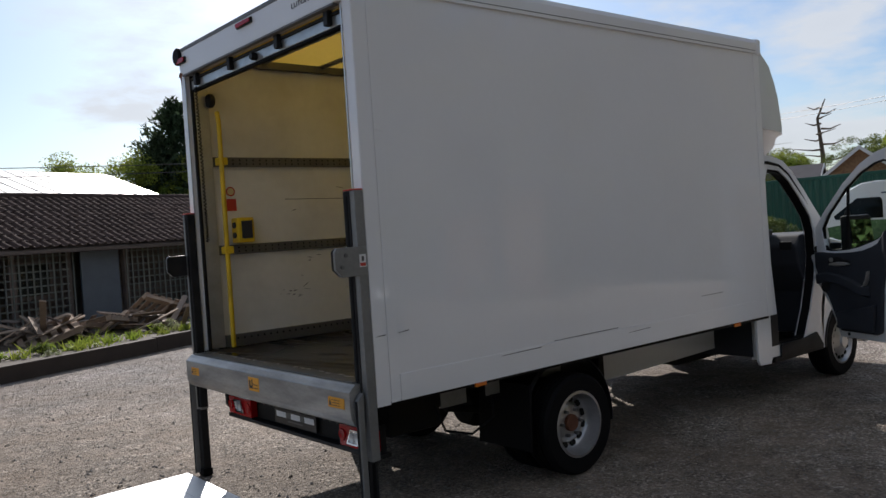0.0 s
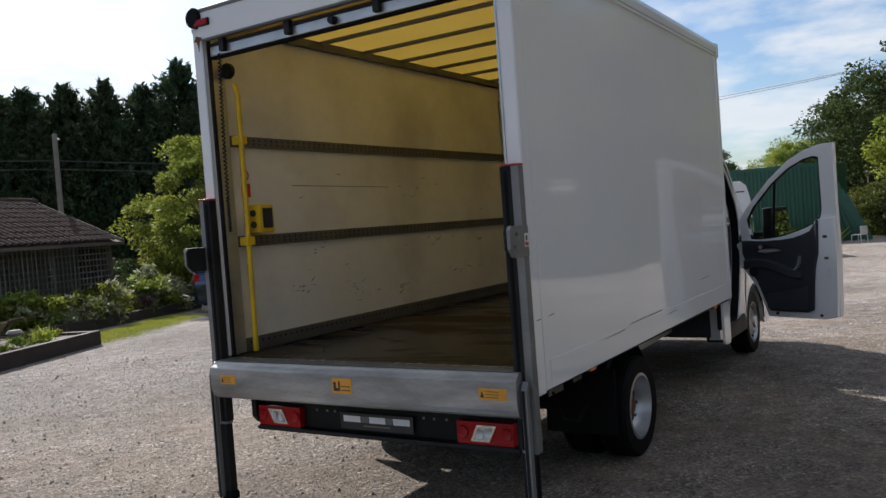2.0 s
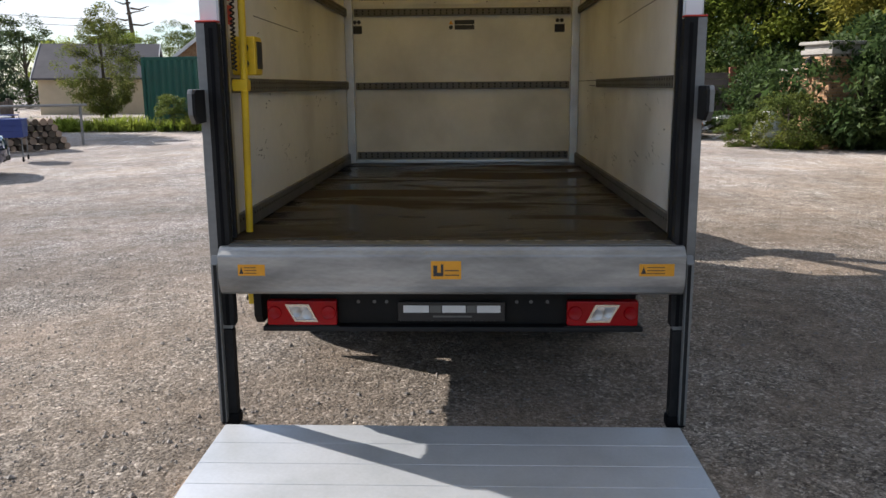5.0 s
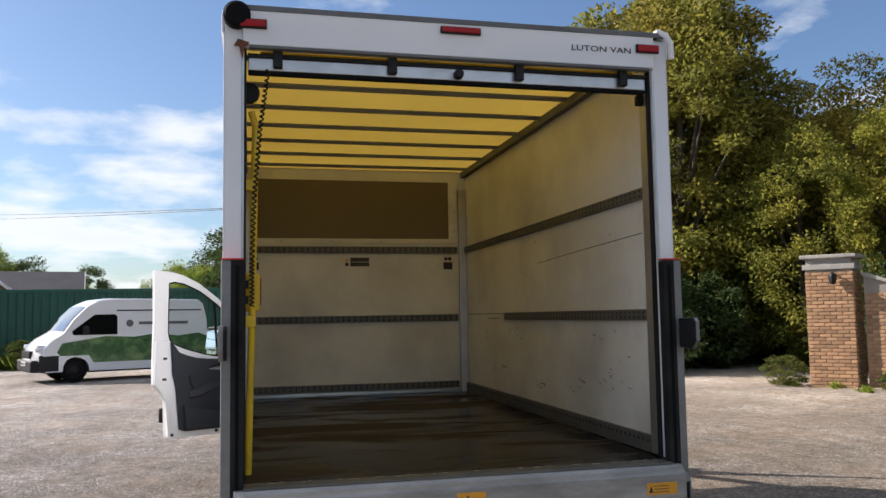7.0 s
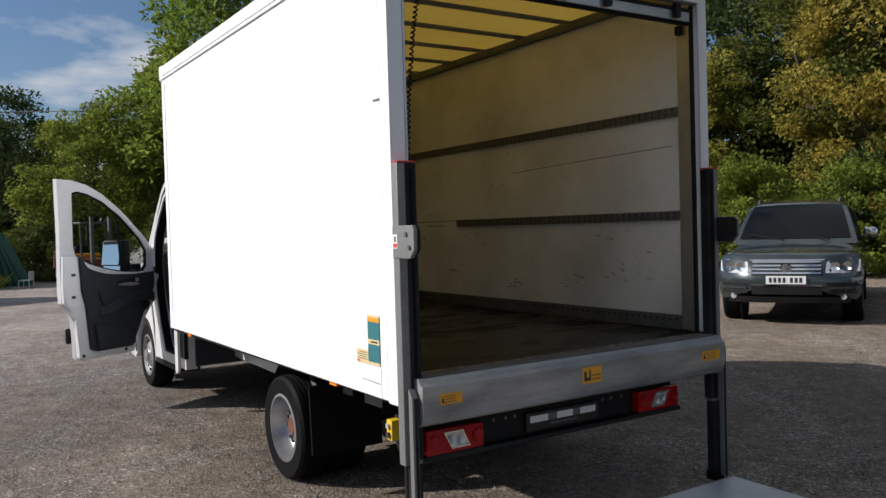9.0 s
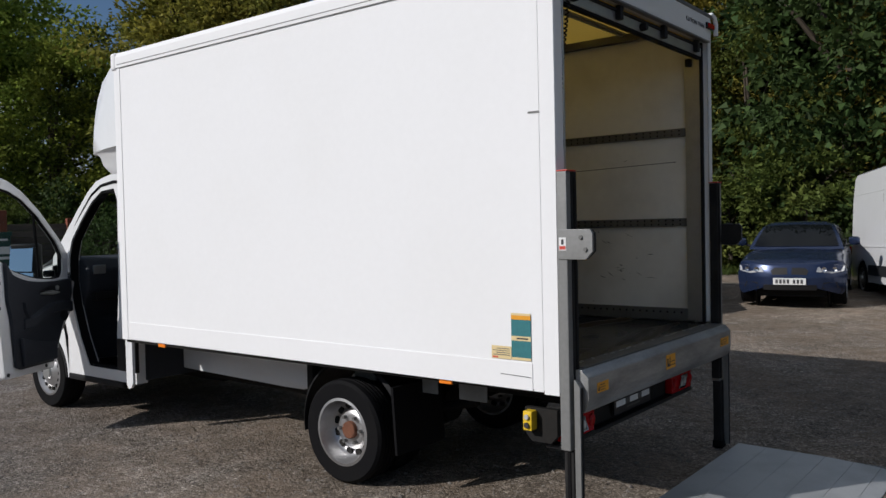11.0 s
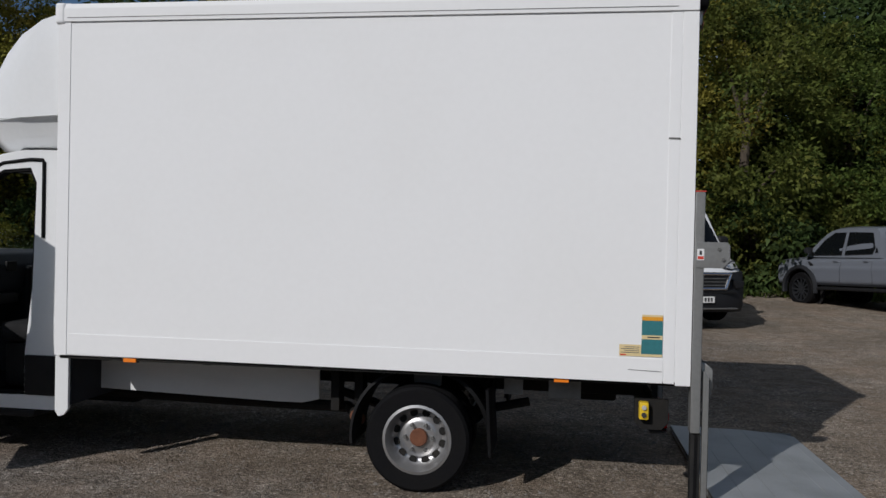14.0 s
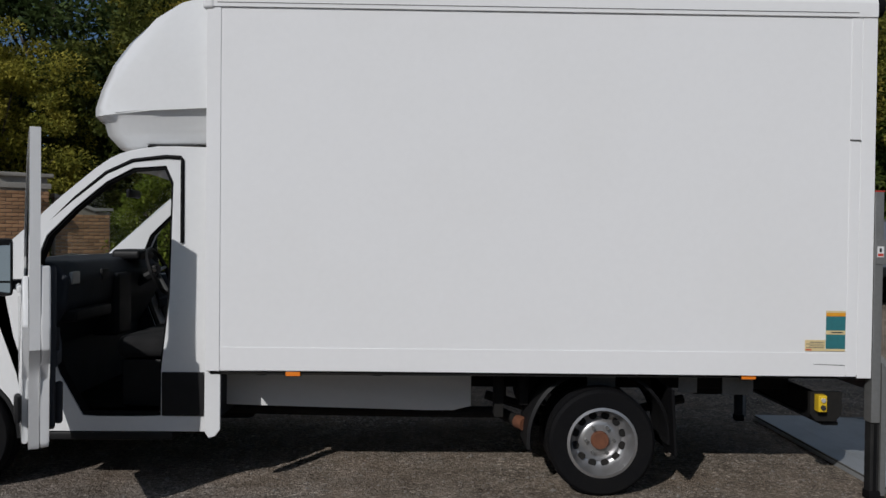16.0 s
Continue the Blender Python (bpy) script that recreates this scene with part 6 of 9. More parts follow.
# Small hatchbacks: a blue one beside the flower beds, a navy one beyond the four-wheel drive
def hatchback(label, m, paint):
    fm = Form(-2.15, 2.17, 0.88, (0.36, 3.0, 0.09, 0.50, 0.05), (0.26, 3.5, 0.07, 0.72, 0.05))
    top = [(-2.15, 0.97), (-1.5, 0.99), (0.5, 0.98), (0.95, 0.965), (1.45, 0.905), (1.9, 0.81), (2.17, 0.70)]
    sho = [(-2.15, 0.90), (-1.2, 0.89), (0, 0.87), (1.2, 0.84), (1.8, 0.755), (2.17, 0.655)]
    line = [(-2.06, 0.94), (-1.93, 1.10), (-1.74, 1.31), (-1.2, 1.385), (-0.4, 1.425), (0.1, 1.395), (0.52, 1.22), (1.04, 0.945)]
    wins = [[(0.74, 0.975), (-0.40, 0.995), (-0.40, 1.335), (-0.05, 1.335), (0.24, 1.25)], [(-0.50, 0.995), (-1.30, 1.025), (-1.56, 1.085), (-1.50, 1.19), (-1.15, 1.30), (-0.5, 1.335)]]
    c = parked_car("parked_car", label, "car", m, paint, fm, 0.21, top, sho, [(-1.29, 0.32), (1.40, 0.32)], line, 0.805, 0.60, wins, spokes=9)
    for s in (1, -1):
        part("tail_lamp", fm.patch([(s * 0.50, 0.74), (s * 0.74, 0.72), (s * 0.862, 0.74), (s * 0.862, 0.90), (s * 0.74, 0.92), (s * 0.52, 0.90)], -0.10, 0.01, "back"), "red", c, "red tail lamp")
        lamp = part("headlamp", fm.patch([(s * 0.42, 0.60), (s * 0.66, 0.575), (s * 0.835, 0.61), (s * 0.85, 0.70), (s * 0.70, 0.715), (s * 0.44, 0.68)], -0.06, 0.008), "lens", c, "clear swept headlamp")
        for y in (0.54, 0.70):
            part("lamp_bowl", lathe(B(), [(0.0, 0.0), (0.03, 0.006), (0.042, 0.018)], "x", at=(fm.front(y, 0.64) + 0.008, s * y, 0.64), n=14), "chrome", lamp)
        part("grille", fm.patch([(s * 0.03, 0.56), (s * 0.27, 0.55), (s * 0.30, 0.62), (s * 0.24, 0.67), (s * 0.04, 0.675)], -0.04, 0.006), "black", c, "black kidney grille")
        part("air_intake", fm.patch([(s * 0.50, 0.31), (s * 0.76, 0.33), (s * 0.72, 0.43), (s * 0.52, 0.42)], -0.04, 0.004), "black", c)
    part("air_intake", fm.bar(-0.42, 0.42, 0.29, 0.38), "black", c)
    part("spoiler", loft(B(), [[(-1.92, y, 1.30), (-1.70, y, 1.355), (-1.60, y, 1.345), (-1.80, y, 1.285)] for y in (-0.56, 0, 0.56)]), paint, c)
    part("aerial_fin", prism(B(), [(-1.5, 1.37), (-1.34, 1.40), (-1.48, 1.45)], "y", -0.012, 0.012), paint, c)
    plate(c, fm.front(0, 0.44) + 0.004, 0.44)
    return c


blue_car = hatchback("blue three-door hatchback parked beside the flower bed", pose(10.66, 10.65, 0, 0, 0, -60.8) @ Matrix.Diagonal((0.965, 1, 1, 1)), "bluegrey")
for o in blue_car.children:
    if o.name.split(".")[0] in ("windscreen", "side_window", "rear_window"):
        o.data.materials[0] = M["screenglass"]
hatchback("dark navy hatchback parked nose outwards", pose(2.2, -12.05, ground_z(2.2, -12.05), 0, 0, 100), "navy")

# Dark green grey four-wheel drive, nose towards the yard
fm = Form(-2.37, 2.38, 0.965, (0.36, 3.4, 0.13, 0.62, 0.07), (0.2, 4.0, 0.05, 0.8, 0.05))
top = [(-2.37, 1.10), (-1, 1.12), (0.8, 1.13), (1.2, 1.115), (1.8, 1.06), (2.15, 0.995), (2.38, 0.93)]
sho = [(-2.37, 1.0), (0, 1.0), (1.2, 0.99), (1.9, 0.955), (2.38, 0.86)]
line = [(-2.30, 1.07), (-2.14, 1.38), (-1.94, 1.66), (-1.2, 1.735), (-0.3, 1.745), (0.25, 1.70), (0.64, 1.51), (1.24, 1.095)]
wins = [[(0.92, 1.14), (-0.22, 1.14), (-0.22, 1.63), (0.16, 1.63), (0.50, 1.47)], [(-0.32, 1.14), (-1.25, 1.16), (-1.22, 1.615), (-0.32, 1.635)], [(-1.35, 1.17), (-1.86, 1.21), (-1.74, 1.56), (-1.32, 1.605)]]
car = parked_car("parked_car", "dark green grey off-road estate parked nose outwards", "car", pose(5.07, -9.69, 0, 0, 0, 119) @ Matrix.Diagonal((1.03, 1.03, 1.055, 1)), "darkgreengrey", fm, 0.36, top, sho, [(-1.42, 0.375), (1.44, 0.375)], line, 0.885, 0.685, wins, spokes=10, tyre=0.25, mirror="chrome")
for s in (1, -1):
    hl = part("headlamp", fm.patch([(s * 0.50, 0.735), (s * 0.72, 0.73), (s * 0.92, 0.75), (s * 0.935, 0.90), (s * 0.80, 0.915), (s * 0.52, 0.885)], -0.05, 0.008), "lens", car, "clear twin headlamp")
    for y in (0.62, 0.77):
        bw = part("lamp_bowl", lathe(B(), [(0.0, 0.0), (0.035, 0.004), (0.055, 0.02), (0.06, 0.022)], "x", at=(fm.front(y, 0.82) + 0.010, s * y, 0.82), n=18), "chrome", hl)
    part("air_intake", fm.bar(*sorted((s * 0.52, s * 0.90)), 0.45, 0.60, -0.05, 0.004), "black", car)
    part("intake_bar", fm.bar(*sorted((s * 0.52, s * 0.91)), 0.515, 0.545, -0.02, 0.014), "darkgreengrey", car)
    part("fog_lamp", disc(B(), (fm.front(0.72, 0.41) - 0.02, s * 0.72, 0.41), 0.04, "x", 0.03, 14), "lens", car)
    part("roof_rail", tube(B(), [(-1.85, s * 0.60, 1.70), (-1.7, s * 0.61, 1.76), (0.0, s * 0.61, 1.775), (0.16, s * 0.60, 1.715)], 0.016, 6), "dull", car)
part("grille", fm.bar(-0.46, 0.46, 0.70, 0.90, -0.05, 0.004), "black", car, "black grille with chrome bars")
for z in (0.885, 0.835, 0.785, 0.735):
    part("grille_bar", fm.bar(-0.45, 0.45, z - 0.011, z + 0.011, -0.01, 0.016), "chrome", car)
part("grille_frame", fm.bar(-0.49, 0.49, 0.90, 0.918, -0.01, 0.018), "chrome", car)
part("badge", disc(B(), (fm.front(0, 0.80), 0, 0.80), 0.078, "x", 0.024, 24), "chrome", car, "round chrome badge")
part("badge_face", disc(B(), (fm.front(0, 0.80) + 0.0245, 0, 0.80), 0.062, "x", 0.003, 24), "dull", car, "dark badge face")
for y0, y1, z0, z1 in ((-0.036, -0.012, 0.846, 0.75), (0.036, 0.012, 0.846, 0.75), (-0.012, 0.0, 0.75, 0.80), (0.012, 0.0, 0.75, 0.80)):
    part("badge_bar", tube(B(), [(fm.front(0, 0.80) + 0.029, y0, z0), (fm.front(0, 0.80) + 0.029, y1, z1)], 0.007, 5), "chrome", car)
part("air_intake", fm.bar(-0.46, 0.46, 0.44, 0.57, -0.05, 0.004), "black", car)
part("intake_bar", fm.bar(-0.47, 0.47, 0.555, 0.575, -0.02, 0.014), "chrome", car)
part("skid_plate", fm.bar(-0.80, 0.80, 0.32, 0.405, -0.2, 0.002), "black", car)
plate(car, fm.front(0, 0.635) + 0.016, 0.64)
for k in (-1, 1):
    part("wiper", tube(B(), [(1.16, 0.32 * k + 0.2, 1.155), (1.03, 0.32 * k - 0.32, 1.245)], 0.010, 5), "black", car)

# White panel van, nose outwards
TUMBLE = 0.055


def lean_in(bm):
    """Lean a side fitting in with the van's upper side."""
    for v in bm.verts:
        v.co.y *= 1 - TUMBLE * max(0.0, v.co.z - 1.15)
    return bm


def panel_van(label, m, hw, top, sill, wheels, screen, paint="paint", pane="darkglass"):
    c = thing("panel_van", label, "van", "parked vehicles", m)
    body = part("body", car_shell(top, sill, wheels, hw, nose=0.22, tail=0.06, crown=0.03, tumble=TUMBLE), paint, c, "white painted van body", 32)
    xc, half = (top[0][0] + top[-1][0]) / 2, (top[-1][0] - top[0][0]) / 2

    def skin(x, z, f):
        """On the skin, between two of its ribs."""
        i = max(k for k in range(len(RIBS) - 1) if RIBS[k] <= f)
        u = (f - RIBS[i]) / (RIBS[i + 1] - RIBS[i])
        p, q = [Vector(shell_point(x, z, RIBS[k], hw, xc, half, sill, 0.22, 0.06, 0.03, TUMBLE)) for k in (i, i + 1)]
        return p.lerp(q, u)

    rings = []
    for f in (-0.94, -0.8, -0.4, 0, 0.4, 0.8, 0.94):
        row = [skin(x, z, f * g) for (x, z), g in zip(screen, (1.0, 0.975, 0.95))]
        up_ = Vector((0.75, 0, 0.66))
        rings.append([p + up_ * 0.014 for p in row] + [p - up_ * 0.01 for p in reversed(row)])
    part("windscreen", loft(B(), rings), pane, c, "sloping windscreen", 40)
    for s in (1, -1):
        for xw, r in wheels:
            wheel(c, xw, s * (hw - 0.11), r, r, 0.21, s, "pressed", r * 0.6)
    part("underbody", box(B(), top[0][0] + 0.2, top[-1][0] - 0.4, -hw + 0.15, hw - 0.15, sill - 0.05, sill + 0.4), "chassis", c)
    return c


m = pose(-0.61, -11.53, ground_z(-0.6, -11.5) - 0.01, 0, -1.6, 114) @ pose(-0.14, 0, 0) @ Matrix.Diagonal((1.055, 1.02, 1.0, 1))
top = [(-3.06, 0.5), (-3.1, 0.8), (-3.08, 2.0), (-2.99, 2.42), (-2.84, 2.5), (0.7, 2.52), (1.02, 2.47), (1.3, 2.3), (1.52, 2.05), (2.13, 1.29), (2.40, 1.16), (2.6, 1.0), (2.66, 0.85), (2.66, 0.5)]
pv = panel_van("white high roof panel van parked nose outwards", m, 1.01, top, 0.32, [(-2.25, 0.37), (1.78, 0.37)], [(2.10, 1.327), (1.8, 1.701), (1.55, 2.013)])


def nose_point(f, z, out=0.012):
    """On the white van's bonnet and nose at width f and height z."""
    line = [(2.40, 1.16), (2.6, 1.0), (2.66, 0.85), (2.66, 0.5)]
    for (xa, za), (xb, zb) in zip(line, line[1:]):
        if zb <= z <= za:
            x = xa + (xb - xa) * (za - z) / (za - zb)
            p = Vector(shell_point(x, z, f, 1.01, -0.22, 2.88, 0.32, 0.22, 0.06, 0.03, TUMBLE))
            return p + Vector((out, math.copysign(out * 0.6, f), out * 0.5))


for s in (1, -1):
    part("side_window", lean_in(prism(B(), [(0.62, 1.24), (0.62, 1.88), (0.7, 1.96), (1.36, 1.96), (1.86, 1.36), (1.82, 1.24)], "y", *sorted((s * 1.0, s * 1.016)), 0.004)), "darkglass", pv, "dark cab window")
    part("window_post", lean_in(box(B(), 1.30, 1.35, *sorted((s * 1.01, s * 1.019)), 1.25, 1.95)), "black", pv)
    part("side_band", box(B(), -1.75, 1.2, *sorted((s * 1.0, s * 1.03)), 0.46, 0.66, 0.01), "plasticgrey", pv, "dark grey side moulding")
    part("swage_line", box(B(), -3.0, 1.2, *sorted((s * 1.0, s * 1.014)), 1.0, 1.03, 0.005), "paint", pv)
    part("swage_line", lean_in(box(B(), -2.95, 0.5, *sorted((s * 0.99, s * 1.014)), 2.06, 2.075, 0.004)), "paint", pv)
    for x in (0.5, 1.75, -0.9):
        part("door_line", lean_in(box(B(), x, x + 0.006, *sorted((s * 1.0, s * 1.0125)), 0.5, 2.0 if x < 1 else 1.2)), "dull", pv)
    mi = part("wing_mirror", box(B(), 1.50, 1.72, *sorted((s * 1.05, s * 1.30)), 1.24, 1.64, 0.075, 4), "black", pv, "black wing mirror")
    part("mirror_arm", box(B(), 1.56, 1.66, *sorted((s * 0.99, s * 1.07)), 1.27, 1.36, 0.02), "black", mi)
    part("handle", box(B(), 0.55, 0.6, *sorted((s * 1.0, s * 1.03)), 1.08, 1.3, 0.012), "black", pv)
    outline = [(0.52, 0.99), (0.72, 0.965), (0.93, 1.0), (0.985, 1.155), (0.86, 1.14), (0.66, 1.07)]
    b = loft(B(), [[nose_point(s * f, z, -0.02) for f, z in outline], [nose_point(s * f, z) for f, z in outline]])
    hl = part("headlamp", b, "ink", pv, "swept headlamp in a black housing", 20)
    for inner, mt in (([(0.58, 1.0), (0.72, 0.982), (0.76, 1.075), (0.67, 1.058)], "lens"), ([(0.74, 0.985), (0.91, 1.012), (0.95, 1.125), (0.86, 1.12), (0.78, 1.085)], "lens"), ([(0.60, 1.012), (0.68, 1.0), (0.70, 1.045), (0.66, 1.048)], "chrome"), ([(0.79, 1.02), (0.87, 1.03), (0.90, 1.09), (0.83, 1.085)], "chrome")):
        o_ = 0.016 if mt == "lens" else 0.022
        part("lamp_bowl", loft(B(), [[nose_point(s * f, z, o_ - 0.006) for f, z in inner], [nose_point(s * f, z, o_) for f, z in inner]]), mt, hl)
rings = []
for f in RIBS:
    k = abs(f)
    xf = 2.70 - 0.235 * k ** 4
    zt = 0.90 + 0.06 * k ** 2
    rings.append([(2.13, f * 1.03, 0.30), (xf - 0.05, f * 1.03, 0.22), (xf, f * 1.03, 0.30), (xf + 0.03, f * 1.03, 0.5), (xf + 0.02, f * 1.03, 0.72), (xf - 0.01, f * 1.03, zt), (xf - 0.06, f * 1.03, zt + 0.01), (2.13, f * 1.03, zt - 0.25 + 0.2 * (k < 0.9))])
part("front_bumper", loft(B(), rings), "plasticgrey", pv, "dark grey plastic bumper", 28)
g = part("grille", prism(B(), [(-0.56, 0.90), (0.56, 0.90), (0.46, 0.66), (-0.46, 0.66)], "x", 2.60, 2.738, 0.01), "black", pv, "black grille with bright surround")
for a, c in (((-0.58, 0.91), (0.58, 0.91)), ((0.58, 0.91), (0.48, 0.645)), ((0.48, 0.645), (-0.48, 0.645)), ((-0.48, 0.645), (-0.58, 0.91))):
    part("grille_surround", tube(B(), [(2.742, a[0], a[1]), (2.742, c[0], c[1])], 0.03, 8), "chrome", g)
for k in range(3):
    part("grille_bar", box(B(), 2.738, 2.746, -0.48, 0.48, 0.70 + 0.06 * k, 0.715 + 0.06 * k), "dull", g)
for s in (1, -1):
    part("fog_recess", prism(B(), [(s * 0.66, 0.80), (s * 0.90, 0.78), (s * 0.88, 0.66), (s * 0.72, 0.64)], "x", 2.46, 2.735 - 0.03, 0.02), "black", pv)
part("lower_grille", box(B(), 2.66, 2.735, -0.7, 0.7, 0.56, 0.62, 0.01), "black", pv)
part("skid_strip", box(B(), 2.62, 2.725, -0.75, 0.75, 0.27, 0.30, 0.01), "dull", pv)
part("badge", prism(B(), [(-0.05, 0.98), (0.05, 0.98), (0.04, 1.07), (-0.04, 1.07)], "x", 2.54, 2.655, 0.01), "dull", pv, "small grey badge")
plate(pv, 2.735, 0.45)
part("aerial", tube(B(), [(1.05, 0.0, 2.45), (0.95, 0.0, 2.78)], 0.006, 5), "black", pv)
part("scuttle", loft(B(), [[(x + 0.012, f * 0.95, z + 0.022) for x, z in ((2.05, 1.395), (2.16, 1.275), (2.12, 1.26))] for f in (-1, -0.5, 0.5, 1)]), "black", pv, "black scuttle below the screen")
for k in (-1, 1):
    part("wiper", tube(B(), [(2.13, 0.25 * k + 0.3, 1.345), (2.06, 0.25 * k - 0.25, 1.43)], 0.012, 5), "black", pv)

# Green and white delivery van by the container
m = pose(21.35, 4.7, 0, 0, 0, 114.3)
top = [(-2.3, 0.5), (-2.36, 0.8), (-2.32, 1.7), (-2.22, 2.1), (-2.05, 2.22), (0.4, 2.24), (0.75, 2.2), (1.05, 2.05), (1.4, 1.72), (1.75, 1.32), (2.1, 1.14), (2.3, 0.95), (2.4, 0.6)]
gv = panel_van("white and green delivery van parked beside the container", m, 0.985, top, 0.3, [(-1.55, 0.33), (1.38, 0.33)], [(1.72, 1.354), (1.4, 1.72), (1.09, 2.012)], pane="screenglass")
for o in gv.children_recursive:
    if o.name.split(".")[0] in ("rim", "hub_cap"):
        o.data.materials[0] = M["black"]
for s in (1, -1):
    part("side_window", lean_in(prism(B(), [(0.28, 1.26), (0.28, 1.74), (0.34, 1.81), (0.88, 1.81), (1.46, 1.36), (1.42, 1.26)], "y", *sorted((s * 0.98, s * 0.992)), 0.004)), "darkglass", gv, "dark cab window")
    b = prism(B(), [(-2.28, 0.52), (-2.28, 1.15), (-2.0, 1.25), (-1.4, 1.18), (-0.8, 1.27), (-0.2, 1.18), (0.6, 1.22), (1.25, 1.12), (1.7, 1.05), (1.82, 0.82), (1.74, 0.72), (1.02, 0.72), (0.9, 0.52), (-1.08, 0.52), (-1.2, 0.72), (-1.9, 0.72), (-2.02, 0.52)], "y", *sorted((s * 0.98, s * 0.990)))
    part("side_graphic", b, "wrapgreen", gv, "green landscape graphic")
    part("stripe", lean_in(box(B(), -2.1, 0.3, *sorted((s * 0.97, s * 0.990)), 1.9, 1.935)), "navy", gv)
    part("print_bar", lean_in(box(B(), -1.7, -0.3, *sorted((s * 0.97, s * 0.990)), 1.52, 1.6)), "dull", gv)
    part("print_disc", lean_in(disc(B(), (-0.05, s * 0.985, 1.56), 0.1, "y", s * 0.006, 18)), "dull", gv)
    part("lower_trim", box(B(), 1.75, 2.25, *sorted((s * 0.9, s * 0.987)), 0.3, 0.75, 0.03), "plasticgrey", gv)
    part("wing_mirror", box(B(), 1.05, 1.2, *sorted((s * 0.98, s * 1.17)), 1.28, 1.5, 0.04, 3), "black", gv)
    part("headlamp", prism(B(), [(s * 0.55, 0.92), (s * 0.9, 1.02), (s * 0.93, 0.9), (s * 0.6, 0.8)], "x", 1.95, 2.28, 0.02), "lens", gv, "clear headlamp")
part("front_bumper", box(B(), 2.0, 2.44, -0.9, 0.9, 0.3, 0.62, 0.06, 3), "plasticgrey", gv)
part("grille", box(B(), 2.25, 2.40, -0.5, 0.5, 0.66, 0.86, 0.03), "black", gv)
plate(gv, 2.44, 0.52)

# Grey double-cab pickup
fm = Form(-2.68, 2.62, 0.965, (0.24, 4.0, 0.07, 0.85, 0.08), (0.06, 6.0, 0.02, 0.9, 0.03))
top = [(-2.68, 1.20), (-0.85, 1.22), (1.1, 1.235), (1.7, 1.245), (2.3, 1.20), (2.62, 1.13)]
sho = [(-2.68, 1.13), (1.0, 1.13), (2.1, 1.11), (2.62, 1.02)]
line = [(-0.92, 1.18), (-0.82, 1.46), (-0.64, 1.82), (-0.1, 1.895), (0.5, 1.90), (0.82, 1.85), (1.15, 1.62), (1.66, 1.21)]
wins = [[(1.36, 1.25), (0.36, 1.25), (0.36, 1.79), (0.70, 1.79), (0.98, 1.61)], [(0.26, 1.25), (-0.60, 1.27), (-0.66, 1.40), (-0.48, 1.755), (0.26, 1.795)], [(-0.70, 1.30), (-0.80, 1.30), (-0.72, 1.42)]]
pk = parked_car("parked_car", "flat grey double cab pickup with chunky tyres", "pickup", pose(-6.63, -14.1, ground_z(-6.6, -14.1), 0.0, 1.8, -64.3), "grey", fm, 0.56, top, sho, [(-1.65, 0.42), (1.62, 0.42)], line, 0.88, 0.69, wins, spokes=12, gap=0.09, tyre=0.28, mirror="plasticgrey")
for s in (1, -1):
    for xw in (-1.65, 1.62):
        b = loft(B(), [[(xw + r_ * math.cos(a), s * y_, 0.42 + r_ * math.sin(a)) for r_, y_ in ((0.50, 0.90), (0.50, 1.0), (0.53, 1.02), (0.585, 1.0), (0.60, 0.955))] for a in [radians(d) for d in range(-8, 189, 7)]])
        part("arch_flare", b, "plasticgrey", pk, "dark wheel arch flare", 50)
    part("side_step", prism(B(), [(s * 0.80, 0.44), (s * 1.0, 0.43), (s * 1.01, 0.47), (s * 0.96, 0.50), (s * 0.80, 0.51)], "x", -1.0, 1.0, 0.01), "black", pk)
    part("print_bar", box(B(), -2.42, -2.10, *sorted((s * 0.93, s * 0.955)), 1.0, 1.08), "inkwhite", pk)
    part("wing_vent", prism(B(), [(1.18, 1.02), (1.30, 1.10), (1.36, 1.10), (1.26, 1.0)], "y", *sorted((s * 0.94, s * 0.965)), 0.004), "black", pk)
    cw = part("canopy_window", prism(B(), [(-2.50, 1.235), (-2.30, 1.755), (-1.08, 1.775), (-0.97, 1.235)], "y", *sorted((s * 0.78, s * 0.880)), 0.01), "darkglass", pk, "dark canopy window")
    for x0, x1 in ((-1.30, -1.24), (-2.26, -2.22)):
        part("window_post", prism(B(), [(x0, 1.29), (x0 + 0.03, 1.70), (x1 + 0.03, 1.70), (x1, 1.29)], "y", *sorted((s * 0.881, s * 0.886))), "plasticgrey", cw)
    part("tail_lamp", fm.patch([(s * 0.80, 0.86), (s * 0.955, 0.86), (s * 0.955, 1.12), (s * 0.82, 1.12)], -0.12, 0.012, "back"), "red", pk, "dark red tail lamp")
    part("lower_panel", prism(B(), [(-2.66, 0.60), (-2.66, 0.74), (-2.20, 0.72), (-2.16, 0.56), (-2.4, 0.54)], "y", *sorted((s * 0.80, s * 0.972)), 0.01), "black", pk, "black lower rear panel")
    part("headlamp", fm.patch([(s * 0.55, 0.92), (s * 0.90, 0.94), (s * 0.92, 1.06), (s * 0.56, 1.08)], -0.05, 0.01), "lens", pk, "clear headlamp")
b = loft(B(), [[(-2.60, y, 1.19), (-2.52, y * 0.97, 1.45), (-2.42, y * 0.89, 1.76), (-2.2, y * 0.84, 1.84), (-1.2, y * 0.84, 1.86), (-0.98, y * 0.88, 1.80), (-0.93, y, 1.19)] for y in (-0.9, -0.86, -0.5, 0, 0.5, 0.86, 0.9)])
part("canopy", b, "grey", pk, "grey hardtop canopy over the load bed", 40)
part("grille", fm.bar(-0.52, 0.52, 0.86, 1.06, -0.04, 0.012), "black", pk, "black grille")
